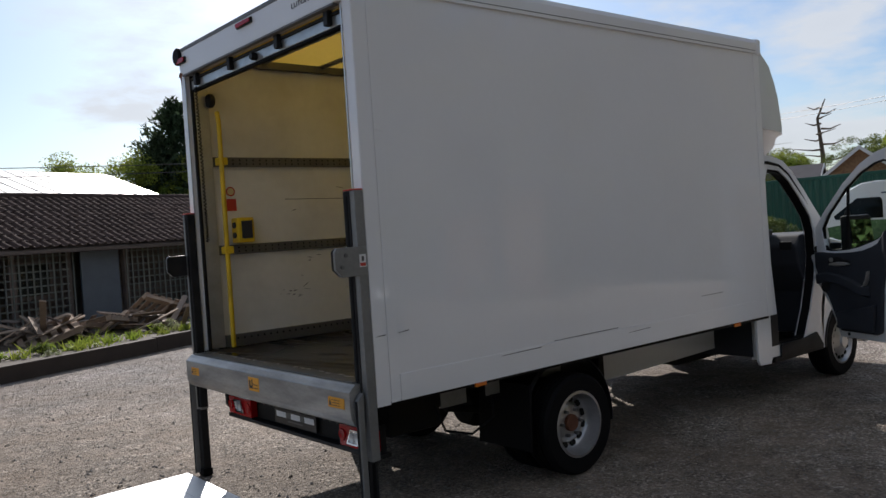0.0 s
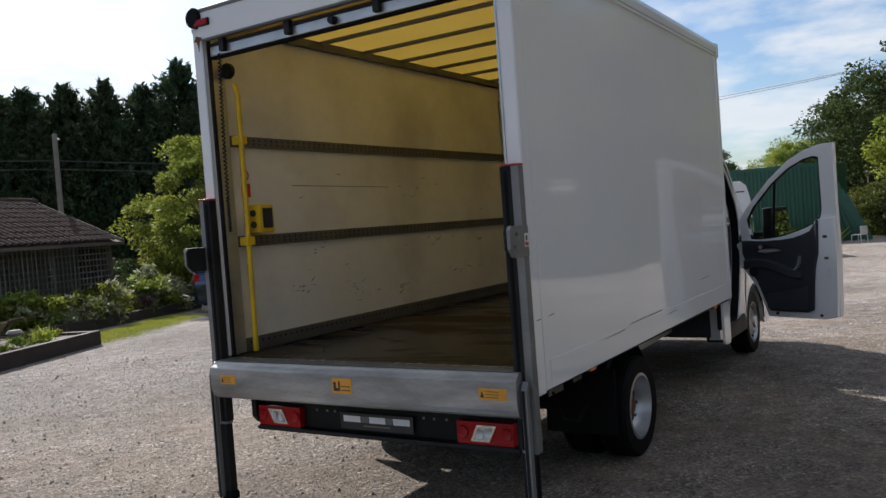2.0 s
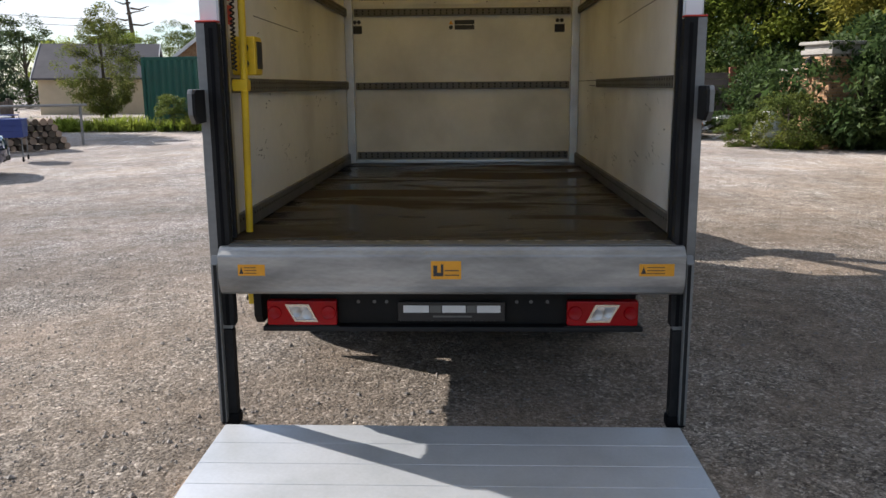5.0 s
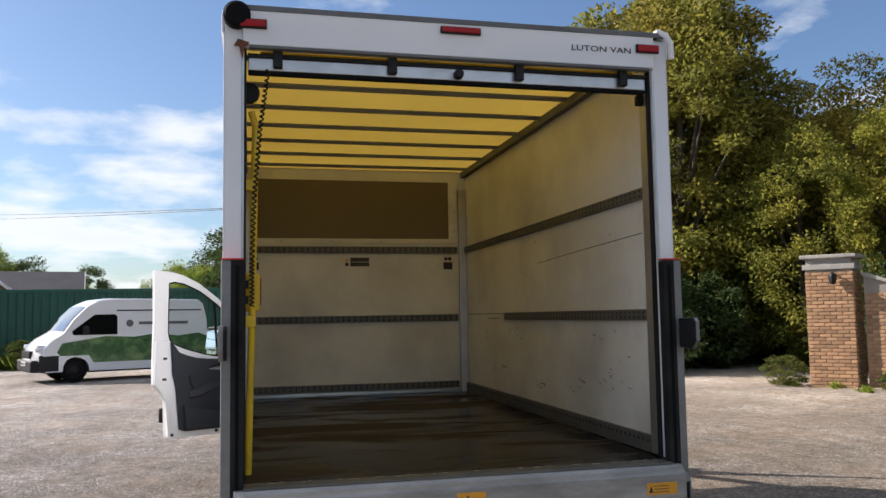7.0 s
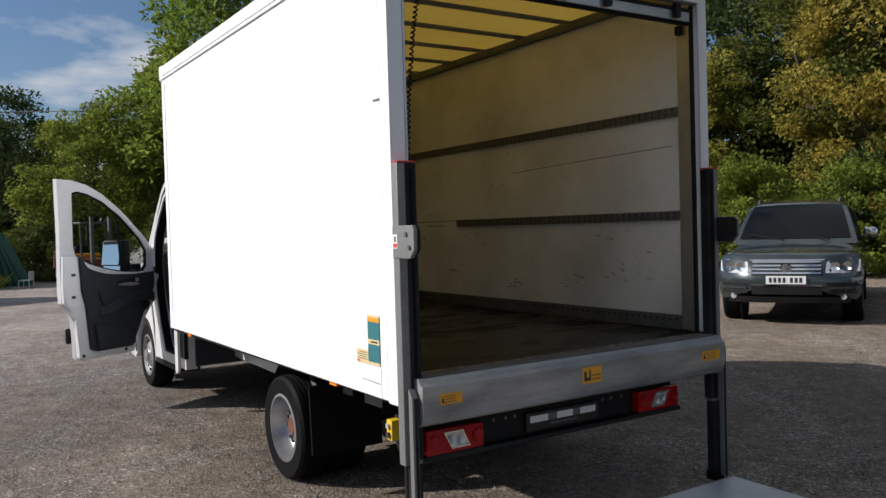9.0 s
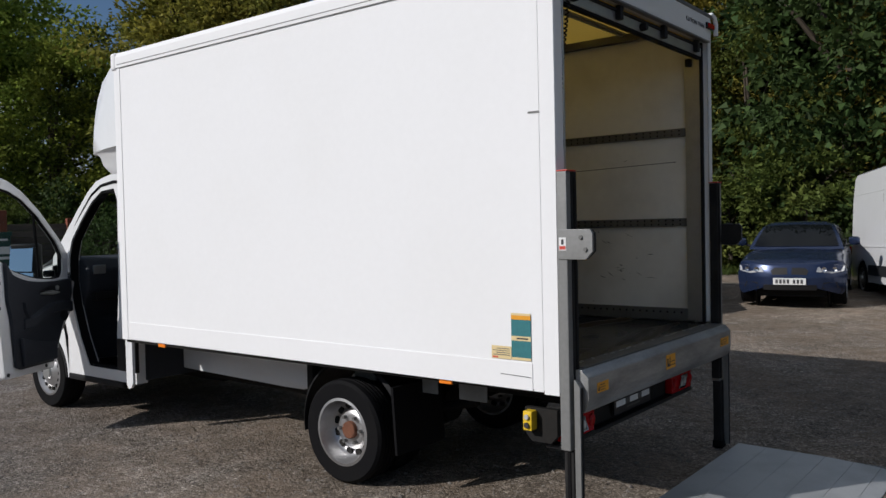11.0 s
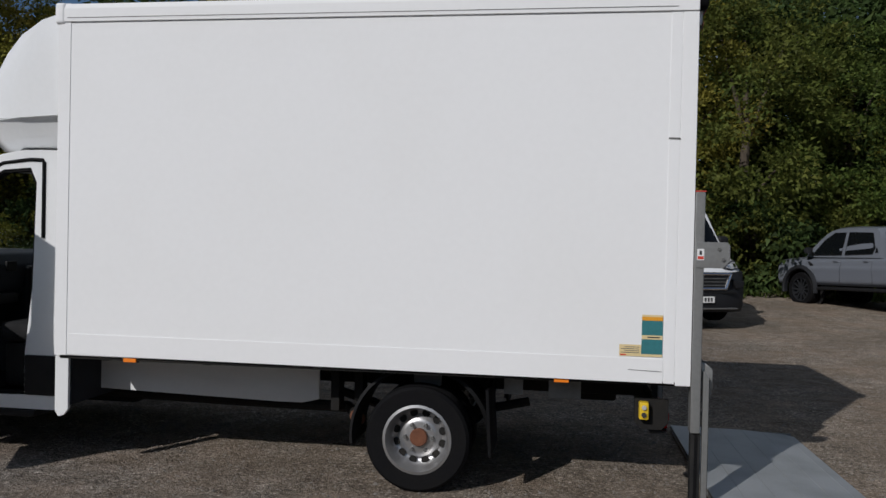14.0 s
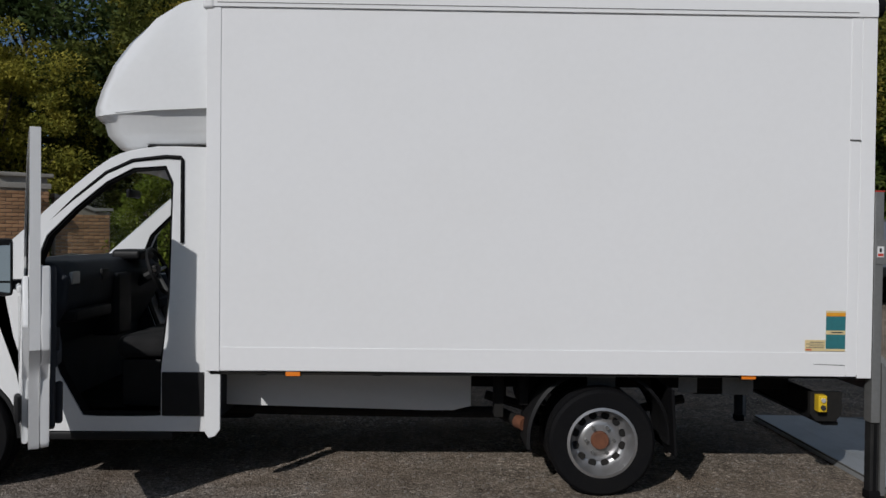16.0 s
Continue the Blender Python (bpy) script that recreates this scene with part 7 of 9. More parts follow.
part("rear_bumper", box(B(), -2.76, -2.6, -0.94, 0.94, 0.56, 0.76, 0.03), "black", pk, "black rear bumper")
part("front_bumper", fm.bar(-0.90, 0.90, 0.56, 0.78, -0.1, 0.03), "plasticgrey", pk, "dark bumper")
for o in pk.children_recursive:
    if o.name.split(".")[0] in ("rim", "spoke", "hub_cap"):
        o.data.materials[0] = M["plasticgrey"]

# ---- buildings and yard things ----
SHED = pose(-2.5, 11.05, 0, 0, 0, 20.67)


def slab(bm, pts, z0, z1):
    return prism(bm, pts, "z", z0, z1)


def shed_building():
    sh = thing("garden_shed", "long low dark timber shed with brown tiled roof", "shed", m=SHED)
    X0, X1 = 1.2, 13.0
    part("back_wall", box(B(), X0, X1, 4.3, 4.4, 0, 1.9), "timber", sh)
    part("end_wall", prism(B(), [(0.0, 0.0), (4.4, 0.0), (4.4, 1.9), (2.2, 3.0), (0.0, 1.9)], "x", X1 - 0.1, X1), "timber", sh, "dark boarded gable end")
    part("end_wall", prism(B(), [(0.0, 0.0), (4.4, 0.0), (4.4, 1.9), (2.2, 3.0), (0.0, 1.9)], "x", X0, X0 + 0.1), "timber", sh)
    part("inner_wall", box(B(), X0, X1, 0.9, 0.95, 0, 1.9), "timber", sh, "dark boards behind the trellis")
    part("eaves_board", box(B(), X0, X1, -0.02, 0.06, 1.74, 1.92, 0.01), "timber", sh)
    part("base_board", box(B(), X0, X1, 0.0, 0.06, 0.0, 0.32, 0.01), "timber", sh)
    for xc in (1.25, 2.5, 3.9, 5.1, 6.5, 8.6, 10.7, 12.9):
        part("post", box(B(), xc - 0.06, xc + 0.06, -0.01, 0.11, 0, 1.75, 0.008), "timber", sh)
    # windows behind the lattice, and a glass door with its pale reflection as flat colour
    for xc in (2.1, 3.2, 4.4):
        w = part("window", box(B(), xc - 0.42, xc + 0.42, 0.10, 0.14, 0.85, 1.6, 0.01), "timber", sh, "dark framed window")
        part("pane", box(B(), xc - 0.34, xc - 0.02, 0.09, 0.098, 0.92, 1.53), "clearglass", w)
        part("pane", box(B(), xc + 0.02, xc + 0.34, 0.09, 0.098, 0.92, 1.53), "clearglass", w)
    part("door", box(B(), 5.42, 6.35, 0.04, 0.09, 0.12, 1.72, 0.01), "greydoor", sh, "blue grey door")
    # lattice
    v = prism(B(), [(-0.014, 0.3), (0.014, 0.3), (0.014, 1.75), (-0.014, 1.75)], "y", -0.03, -0.012)
    first = part("lattice_lath", v, "lattice", sh)
    first.location.x = X0 + 0.08
    n = int((X1 - 0.1 - X0) / 0.145)
    for k in range(1, n):
        xk = X0 + 0.08 + 0.145 * k
        if 5.2 < xk < 6.4:
            continue
        o = new("lattice_lath", first.data)
        o.parent = sh
        o.location.x = xk
    for a, b_ in ((1.3, 5.1), (6.55, 8.55), (8.65, 10.65), (10.75, 12.85)):
        h = part("lattice_rail", box(B(), a, b_, -0.012, 0.004, 0.0, 0.028), "lattice", sh)
        h.location.z = 0.36
        for k in range(1, 10):
            o = new("lattice_rail", h.data)
            o.parent = sh
            o.location.z = 0.36 + 0.145 * k
    # roof
    roof = thing("roof", "", "")
    del_tags(roof)
    roof.parent = sh
    E_, R_ = (-0.3, 1.83), (2.2, 3.0)
    part("roof_deck", prism(B(), [(E_[0], E_[1] - 0.03), (R_[0], R_[1] - 0.03), (4.7, 1.8), (4.7, 1.74), (R_[0], R_[1] - 0.1), (E_[0], E_[1] - 0.1)], "x", X0 - 0.1, X1 + 0.1), "timber", roof)
    part("ridge_cap", tube(B(), [(X0 - 0.1, R_[0], R_[1] + 0.02), (X1 + 0.12, R_[0], R_[1] + 0.02)], 0.09, 10), "tile", roof, "dark ridge tiles")
    part("barge_board", prism(B(), [(E_[0], E_[1] - 0.12), (R_[0], R_[1] - 0.12), (R_[0], R_[1] + 0.02), (E_[0], E_[1] + 0.02)], "x", X1 + 0.1, X1 + 0.13), "timber", roof)
    sl = math.hypot(R_[0] - E_[0], R_[1] - E_[1])
    dirv = Vector((0, (R_[0] - E_[0]) / sl, (R_[1] - E_[1]) / sl))
    nrm = Vector((0, -dirv.z, dirv.y))
    rows, w, ex = 9, 0.205, sl / 9
    b = B()
    prof = [(-0.5, 0.0), (-0.36, 0.036), (-0.2, 0.048), (-0.05, 0.034), (0.1, 0.006), (0.3, 0.0), (0.5, 0.004)]
    ringa = [Vector((u * w, 0, 0)) + nrm * (h + 0.03) for u, h in prof]
    ringb = [Vector((u * w, 0, 0)) + nrm * (h + 0.008) + dirv * (ex * 1.12) for u, h in prof]
    ringc = [Vector((u * w, 0, 0)) + nrm * (h + 0.012) for u, h in prof]
    loft(b, [ringc, ringa, ringb], closed=False)
    t0 = part("roof_tile", b, "tile", roof, "", 50)
    base = Vector((X0 + 0.1, E_[0], E_[1]))
    k, far = 0, B()
    for i in range(int((X1 - X0) / w)):
        for j in range(rows):
            p = base + Vector((w * i, 0, 0)) + dirv * (ex * j)
            if i >= 34:
                q = p + nrm * random.uniform(-0.004, 0.006)
                loft(far, [[v_ + q for v_ in r_] for r_ in (ringc, ringa, ringb)], closed=False)
                continue
            o = t0 if k == 0 else new("roof_tile", t0.data)
            o.parent = roof
            o.location = p
            o.rotation_euler = (random.uniform(-0.012, 0.012), random.uniform(-0.015, 0.015), random.uniform(-0.012, 0.012))
            k += 1
    part("far_tiles", far, "tile", roof, "", 50)["kind"] = "stuff"
    # second building behind with a pale roof
    sb = thing("outbuilding", "low outbuilding with a bright pale metal roof", "shed", m=SHED)
    part("wall", box(B(), 0.5, 12.7, 6.0, 9.5, 0, 3.3), "timber", sb)
    rf = part("roof", prism(B(), [(5.6, 3.28), (8.6, 4.32), (10.0, 3.9), (10.0, 3.82), (8.6, 4.23), (5.6, 3.2)], "x", 0.3, 12.9), "metalroof", sb, "pale sheet metal roof")
    for i in range(24):
        part("roof_rib", prism(B(), [(5.6, 3.285), (8.6, 4.325), (8.6, 4.34), (5.6, 3.30)], "x", 0.5 + 0.52 * i, 0.53 + 0.52 * i), "metalroof", rf)
    return sh


shed_building()


def raised_bed(label, line, back, h=0.24):
    """Sleepers along a line with soil behind them."""
    bd = thing("raised_bed", label, "flower bed")
    for (xa, ya), (xb, yb) in zip(line, line[1:]):
        L, a = math.hypot(xb - xa, yb - ya), math.atan2(yb - ya, xb - xa)
        n = max(1, round(L / 2.4))
        for k in range(n):
            o = part("sleeper", box(B(), 0.006, L / n - 0.006, -0.06, 0.06, 0, h + random.uniform(-0.01, 0.01), 0.012), "sleeper", bd, "dark brown timber sleeper")
            o.matrix_basis = pose(xa + (xb - xa) * k / n, ya + (yb - ya) * k / n, 0, 0, 0, math.degrees(a) + random.uniform(-0.5, 0.5))
    part("soil", slab(B(), list(line) + list(back), -0.02, h - 0.05), "soil", bd, "dark garden soil")
    return bd


raised_bed("sleeper-edged flower bed in front of the shed", [(-4.0, 5.95), (-0.3, 7.5), (5.05, 9.78), (4.55, 11.2)], [(4.3, 13.4), (-4.6, 10.0)])
raised_bed("sleeper-edged flower bed with pale shrubs", [(5.0, 11.75), (7.9, 12.55), (10.2, 13.1)], [(10.4, 15.3), (4.6, 13.5)], 0.22)


def pallet(label, m):
    p = thing("pallet", label, "pallet", "broken pallets", m)
    for k in range(3):
        part("bearer", box(B(), -0.6, 0.6, -0.5 + 0.45 * k, -0.4 + 0.45 * k, 0, 0.09, 0.005), "palewood", p)
    for k in range(7):
        part("board", box(B(), -0.58 + 0.175 * k, -0.48 + 0.175 * k, -0.52, 0.52, 0.092, 0.112, 0.003), "palewood", p)
    return p


p0 = pallet("weathered wooden pallet leaning on the wood heap", pose(3.35, 11.25, 0.32, -38, 18, 20))
copy_thing(p0, pose(2.2, 10.9, 0.3, -12, 8, 50))
copy_thing(p0, pose(1.2, 10.6, 0.25, 10, -20, -10))
heap = thing("wood_heap", "heap of broken boards and scrap timber in the bed", "timber heap")
rng = random.Random(3)
for k in range(46):
    L = rng.uniform(0.5, 1.6)
    o = part("scrap_board", box(B(), -L / 2, L / 2, -0.05, 0.05, -0.012, 0.012, 0.003), "palewood" if k % 3 else "timber", heap)
    o.matrix_basis = pose(rng.uniform(0.6, 4.0), rng.uniform(10.3, 11.6), 0.22 + 0.42 * rng.random() * (1 - abs(k - 23) / 40), rng.uniform(-25, 25), rng.uniform(-30, 30), rng.uniform(0, 180))
stone_ = part("white_stone", lathe(B(), [(0, -0.06), (0.1, -0.05), (0.14, 0.0), (0.1, 0.05), (0, 0.06)], "z", n=10), "concrete")
stone_.matrix_basis = pose(4.3, 11.0, 0.3)
tagged(stone_, "pale rounded stone lying in the flower bed", "stone")

# Utility pole and wires
up_ = thing("utility_pole", "grey timber utility pole behind the shed", "pole", m=pose(10.9, 19.6, 0))
part("pole", tube(B(), [(0, 0, 0), (0, 0, 5.15)], [0.085, 0.07], 10), "pole", up_)
part("insulator", disc(B(), (0, 0, 5.0), 0.03, "x", 0.14, 8), "inkwhite", up_)
up2 = thing("utility_pole", "tall timber utility pole with crossarm among the trees", "pole", m=pose(38, -7.2, 0))
part("pole", tube(B(), [(0, 0, 0), (0, 0, 8.2)], [0.15, 0.11], 10), "pole", up2)
part("crossarm", box(B(), -0.06, 0.06, -0.8, 0.8, 7.6, 7.75, 0.01), "pole", up2)
for k in (-0.7, 0.0, 0.7):
    part("insulator", disc(B(), (0, k, 7.75), 0.04, "z", 0.16, 8), "dull", up2)


def wire(pts, r=0.012):
    q = []
    for a, b_ in zip(pts, pts[1:]):
        a, b_ = Vector(a), Vector(b_)
        for k in range(8):
            t = k / 8
            q.append(a.lerp(b_, t) - Vector((0, 0, 0.4 * 4 * t * (1 - t))))
    q.append(Vector(pts[-1]))
    tagged(part("overhead_wire", tube(B(), q, r, 5), "wire"), "thin dark overhead wire strung between poles", "wire", "overhead wires")


wire([(-30, 26, 5.0), (10.9, 19.6, 4.35), (50, 22, 6.0)])
wire([(-30, 26, 4.75), (10.9, 19.6, 4.1), (50, 22, 5.6)])
wire([(38, -7.2, 7.8), (80, 40, 11)], 0.02)
wire([(38, -7.9, 7.8), (80, 39, 11.6)], 0.02)
wire([(38, -7.2, 7.8), (20, -34, 8.5)], 0.015)

# Green shipping containers with corrugated sides
def container(label, m, L=12.19, H=2.8):
    c = thing("shipping_container", label, "container", "green containers", m)
    n = int(L / 0.28)
    pts, back = [], []
    for k in range(n):
        x = 0.12 + (L - 0.24) * k / n
        w = (L - 0.24) / n
        pts += [(x, 0.036), (x + 0.3 * w, 0.036), (x + 0.5 * w, 0.0), (x + 0.8 * w, 0.0)]
    pts.append((L - 0.12, 0.036))
    part("corrugated_side", prism(B(), pts + [(L - 0.12, 0.08), (0.12, 0.08)], "z", 0.16, H - 0.12), "green", c, "green corrugated steel side", 20)
    part("far_side", box(B(), 0.1, L - 0.1, 2.34, 2.4, 0.1, H - 0.1), "green", c)
    part("top", box(B(), 0.05, L - 0.05, 0.05, 2.39, H - 0.08, H - 0.02), "green", c)
    for x in (0, L - 0.12):
        for y in (-0.005, 2.3):
            part("corner_post", box(B(), x, x + 0.12, y, y + 0.12, 0, H, 0.01), "green", c)
    for z in (0.02, H - 0.12):
        part("side_rail", box(B(), 0.12, L - 0.12, -0.004, 0.06, z, z + 0.13, 0.01), "green", c)
    for x in (0.02, L - 0.07):
        part("end_panel", box(B(), x, x + 0.05, 0.1, 2.3, 0.1, H - 0.1), "green", c)
    return c


c0 = container("dark green corrugated shipping container at the yard edge", pose(27.9, 0.75, 0, 0, 0, 87) @ Matrix.Diagonal((1, -1, 1, 1)))
copy_thing(c0, pose(28.7, 13.5, 0, 0, 0, 84) @ Matrix.Diagonal((1, -1, 1, 1)))
lean = thing("leaning_panels", "dark green panels leaning against the container end", "panel", m=pose(27.7, 0.0, 0))
for k in range(4):
    o = part("panel", box(B(), -0.03, 0.03, -0.13, 0.13, 0, 1.75 + 0.15 * k, 0.01), "green", lean)
    o.matrix_basis = pose(0.09 * k, -0.25 + 0.24 * k, 0, -24 + 5 * k, 0, 6 * k)
ch = thing("garden_chair", "old white garden chair by the container", "chair", m=pose(26.6, -0.05, 0, 0, 0, 150) @ Matrix.Diagonal((0.8, 0.8, 0.6, 1)))
part("seat", box(B(), -0.22, 0.22, -0.22, 0.22, 0.40, 0.44, 0.015), "inkwhite", ch)
part("backrest", box(B(), -0.22, 0.22, 0.19, 0.23, 0.44, 0.9, 0.015), "inkwhite", ch)
for x in (-0.2, 0.2):
    for y in (-0.2, 0.2):
        part("leg", tube(B(), [(x, y, 0.4), (x * 1.1, y * 1.1, 0)], 0.016, 6), "inkwhite", ch)

# House behind the containers
def bungalow(label, m, W=8.0, D=7.0, eave=2.7, ridge=5.2):
    h = thing("house", label, "house", "houses beyond the yard", m)
    part("wall", box(B(), 0, W, 0, D, 0, eave), "stucco", h, "cream plastered wall")
    part("gable", prism(B(), [(0, eave), (D, eave), (D / 2, ridge - 0.15)], "x", 0.0, 0.2), "brick", h, "brown brick gable")
    part("gable", prism(B(), [(0, eave), (D, eave), (D / 2, ridge - 0.15)], "x", W - 0.2, W), "stucco", h)
    part("roof", prism(B(), [(-0.4, eave - 0.1), (D / 2, ridge), (D + 0.4, eave - 0.1), (D + 0.4, eave - 0.22), (D / 2, ridge - 0.14), (-0.4, eave - 0.22)], "x", -0.3, W + 0.3), "slate", h, "grey slate roof")
    for x in (-0.34, W + 0.3):
        part("barge_board", prism(B(), [(-0.42, eave - 0.1), (D / 2, ridge + 0.02), (D + 0.42, eave - 0.1), (D + 0.42, eave - 0.32), (D / 2, ridge - 0.22), (-0.42, eave - 0.32)], "x", x, x + 0.04), "inkwhite", h, "white barge board")
    return h


bungalow("brick gabled bungalow with white barge boards beyond the containers", pose(46, 13.6, 0, 0, 0, 20), 9.0, 4.4, 3.0, 4.95)
bungalow("slate-roofed bungalow beyond the containers", pose(53.5, 11.8, 0, 0, 0, 100), 5.0, 6.0, 2.6, 4.7)
bungalow("low slate-roofed house among the trees", pose(56, 22.5, 0, 0, 0, 105), 7.0, 6.0, 2.4, 4.6)

# Brick gate pillars and wing wall
def brick_block(name_parent, x0, x1, y0, y1, z0, z1, faces, limit, mesh):
    """Bricks in stretcher bond on the given faces of a block, each its own piece."""
    k = 0
    course, bw = 0.075, 0.225
    nz = int((z1 - z0) / course)
    for j in range(nz):
        z = z0 + course * (j + 0.5)
        for f in faces:
            a, b_ = (x0, x1) if f in "+y-y" else (y0, y1)
            n = max(1, round((b_ - a) / bw))
            w = (b_ - a) / n
            shift = (j % 2) * 0.5
            for i in range(n + (j % 2)):
                lo, hi = max(a, a + (i - shift) * w), min(b_, a + (i - shift + 1) * w)
                if hi - lo < 0.04 or k >= limit:
                    continue
                c = (lo + hi) / 2
                o = new("brick", mesh)
                o.parent = name_parent
                j_ = random.uniform(-0.003, 0.003)
                pos = {"+y": (c, y1 + j_, z, 0), "-y": (c, y0 + j_, z, 180), "+x": (x1 + j_, c, z, -90), "-x": (x0 + j_, c, z, 90)}[f]
                o.location = pos[:3]
                o.rotation_euler.z = radians(pos[3])
                o.scale.x = (hi - lo - 0.012) / 0.213
                k += 1
    return k


def gate_pillar(label, m, wing):
    g = thing("gate_pillar", label, "pillar", "gate pillars", m)
    W = 0.46
    part("core", box(B(), -W + 0.01, W - 0.01, -W + 0.01, W - 0.01, 0, 2.45), "mortar", g, "mortar core")
    part("cap", box(B(), -W - 0.04, W + 0.04, -W - 0.04, W + 0.04, 2.45, 2.56, 0.01), "stone", g, "weathered stone band")
    part("cap", box(B(), -W + 0.02, W - 0.02, -W + 0.02, W - 0.02, 2.56, 2.68, 0.01), "stone", g)
    part("cap", box(B(), -W - 0.08, W + 0.08, -W - 0.08, W + 0.08, 2.68, 2.76, 0.02), "stone", g, "weathered cap stone")
    la = part("lantern", lathe(B(), [(0, -0.12), (0.05, -0.11), (0.09, 0.02), (0.07, 0.1), (0, 0.14)], "z", at=(-0.1 if wing else 0.1, W + 0.14, 2.25), n=8), "black", g, "small black lantern")
    part("lantern_arm", tube(B(), [(-0.1 if wing else 0.1, W, 2.35), (-0.1 if wing else 0.1, W + 0.14, 2.38)], 0.015, 6), "black", la)
    return g


bm_ = box(B(), -0.1065, 0.1065, -0.03, 0.012, -0.0315, 0.0315, 0.004, 1)
brick0 = part("brick_master", bm_, "brick")
brick_mesh = brick0.data
bpy.data.objects.remove(brick0)
GP = pose(11.1, -11.0, 0, 0, 0, 40)
g1 = gate_pillar("tall buff brick gate pillar with stone cap", GP, True)
brick_block(g1, -0.46, 0.46, -0.46, 0.46, 0.0, 2.45, ("+y", "-x"), 296, brick_mesh)
ww = thing("wing_wall", "buff brick wing wall with sloping coping beside the gate pillar", "wall", m=GP @ pose(0, 0.37, 0))
part("core", prism(B(), [(-0.62, 0.0), (-1.75, 0.0), (-1.75, 2.02), (-1.45, 2.0), (-0.62, 2.3)], "y", -0.3, -0.07), "mortar", ww)
part("coping", prism(B(), [(-0.6, 2.3), (-1.42, 2.02), (-1.8, 2.04), (-1.8, 2.1), (-1.4, 2.09), (-0.6, 2.38)], "y", -0.36, -0.01, 0.008), "stone", ww, "weathered sloping coping")
brick_block(ww, -1.74, -0.63, -0.3, -0.07, 0.0, 2.0, ("+y", "-x"), 280, brick_mesh)
mb = part("meter_box", box(B(), -1.15, -0.98, -0.06, 0.03, 0.42, 0.68, 0.015), "inkwhite", None)
mb.matrix_basis = GP @ pose(0, 0.37, 0)
tagged(mb, "small pale grey meter box on the brick wall", "meter box")
g2 = gate_pillar("tall buff brick gate pillar with overgrown base", pose(17.2, -8.9, -0.17, 0, 0, 22.4), False)
brick_block(g2, -0.46, 0.46, -0.46, 0.46, 0.0, 2.45, ("+y", "-x"), 296, brick_mesh)
w2 = thing("wing_wall", "short brick wing wall behind the second gate pillar", "wall", m=pose(17.2, -8.9, 0, 0, 0, 22.4))
part("core", box(B(), 0.5, 1.8, -0.3, -0.08, 0, 1.9), "brick", w2)
part("coping", box(B(), 0.5, 1.85, -0.35, -0.03, 1.9, 1.98, 0.01), "stone", w2)
bg = part("white_bag", lathe(B(), [(0, 0), (0.35, 0.05), (0.42, 0.4), (0.3, 0.75), (0.12, 0.9), (0, 0.9)], "z", n=12), "inkwhite")
bg.matrix_basis = pose(17.6, -7.6, 0)
tagged(bg, "white builder's bag standing beside the wall", "bag")
for x, y, mt, nm in ((26.5, -17.0, "inkwhite", "small white notice on a post"), (22.5, -16.8, "inkwhite", "small pale notice on a post among trees")):
    s_ = thing("notice", nm, "sign", m=pose(x, y, 0, 0, 0, 30))
    part("stake", box(B(), -0.03, 0.03, -0.03, 0.03, 0, 1.1), "timber", s_)
    part("panel", box(B(), -0.2, 0.2, 0.03, 0.045, 0.75, 1.1, 0.005), mt, s_)

# Skip with rubbish
SK = pose(23.0, -3.80, 0, 0, 0, -98) @ Matrix.Diagonal((1, 1, 0.945, 1))
skp = thing("skip", "dark green skip with orange yellow sloping end", "skip", m=SK)
part("skip_body", prism(B(), [(-0.25, 1.15), (0.42, 1.78), (2.38, 1.80), (2.38, 0.12), (0.58, 0.05)], "y", -0.9, 0.9, 0.02), "skip", skp, "dark green steel skip side")
part("skip_end", prism(B(), [(-0.72, 1.2), (-0.15, 1.22), (0.62, 0.04), (0.42, 0.02)], "y", -0.95, -0.91, 0.01), "skipyellow", skp, "orange yellow end")
part("skip_end", prism(B(), [(-0.72, 1.2), (-0.6, 1.22), (0.52, 0.04), (0.42, 0.02)], "y", -0.91, 0.9, 0.01), "skipyellow", skp)
part("rim", box(B(), 0.4, 2.4, -0.96, -0.9, 1.70, 1.82, 0.01), "skip", skp)
for u0, u1, z0, z1 in ((1.1, 2.3, 1.56, 1.62), (1.05, 2.34, 1.16, 1.38), (1.05, 2.34, 1.0, 1.08), (1.25, 2.2, 0.80, 0.83), (1.1, 2.2, 0.70, 0.73), (1.2, 2.3, 0.60, 0.63)):
    part("print_bar", box(B(), u0, u1, -0.906, -0.902, z0, z1), "inkwhite", skp)
for k in range(7):
    o = part("rubble_bag", lathe(B(), [(0, -0.14), (0.2, -0.1), (0.26, 0.0), (0.18, 0.12), (0, 0.16)], "z", n=10), "inkwhite", skp)
    o.matrix_basis = pose(-0.35 + 0.13 * k, random.uniform(-0.5, 0.3), 1.25 + 0.07 * k, random.uniform(-20, 20), random.uniform(-20, 20), k * 40)

scr = thing("wooden_screen", "brown weathered timber screen with rusty posts", "screen", m=pose(22.75, -6.25, 0, 0, 0, -98))
for k, hgt in ((0, 2.35), (1, 2.1), (2, 2.1)):
    part("post", box(B(), 1.9 * k - 0.1, 1.9 * k + 0.1, -0.08, 0.08, 0, hgt, 0.01), "rustpaint", scr)
for j in range(6):
    part("board", box(B(), 0.1, 3.9, 0.02, 0.06, 0.75 + 0.2 * j, 0.94 + 0.2 * j, 0.006), "timber", scr)
junk = thing("junk_pile", "pile of white pipes, planks and old pots", "rubbish heap", m=pose(21.5, -5.1, 0, 0, 0, -98))
rng = random.Random(9)
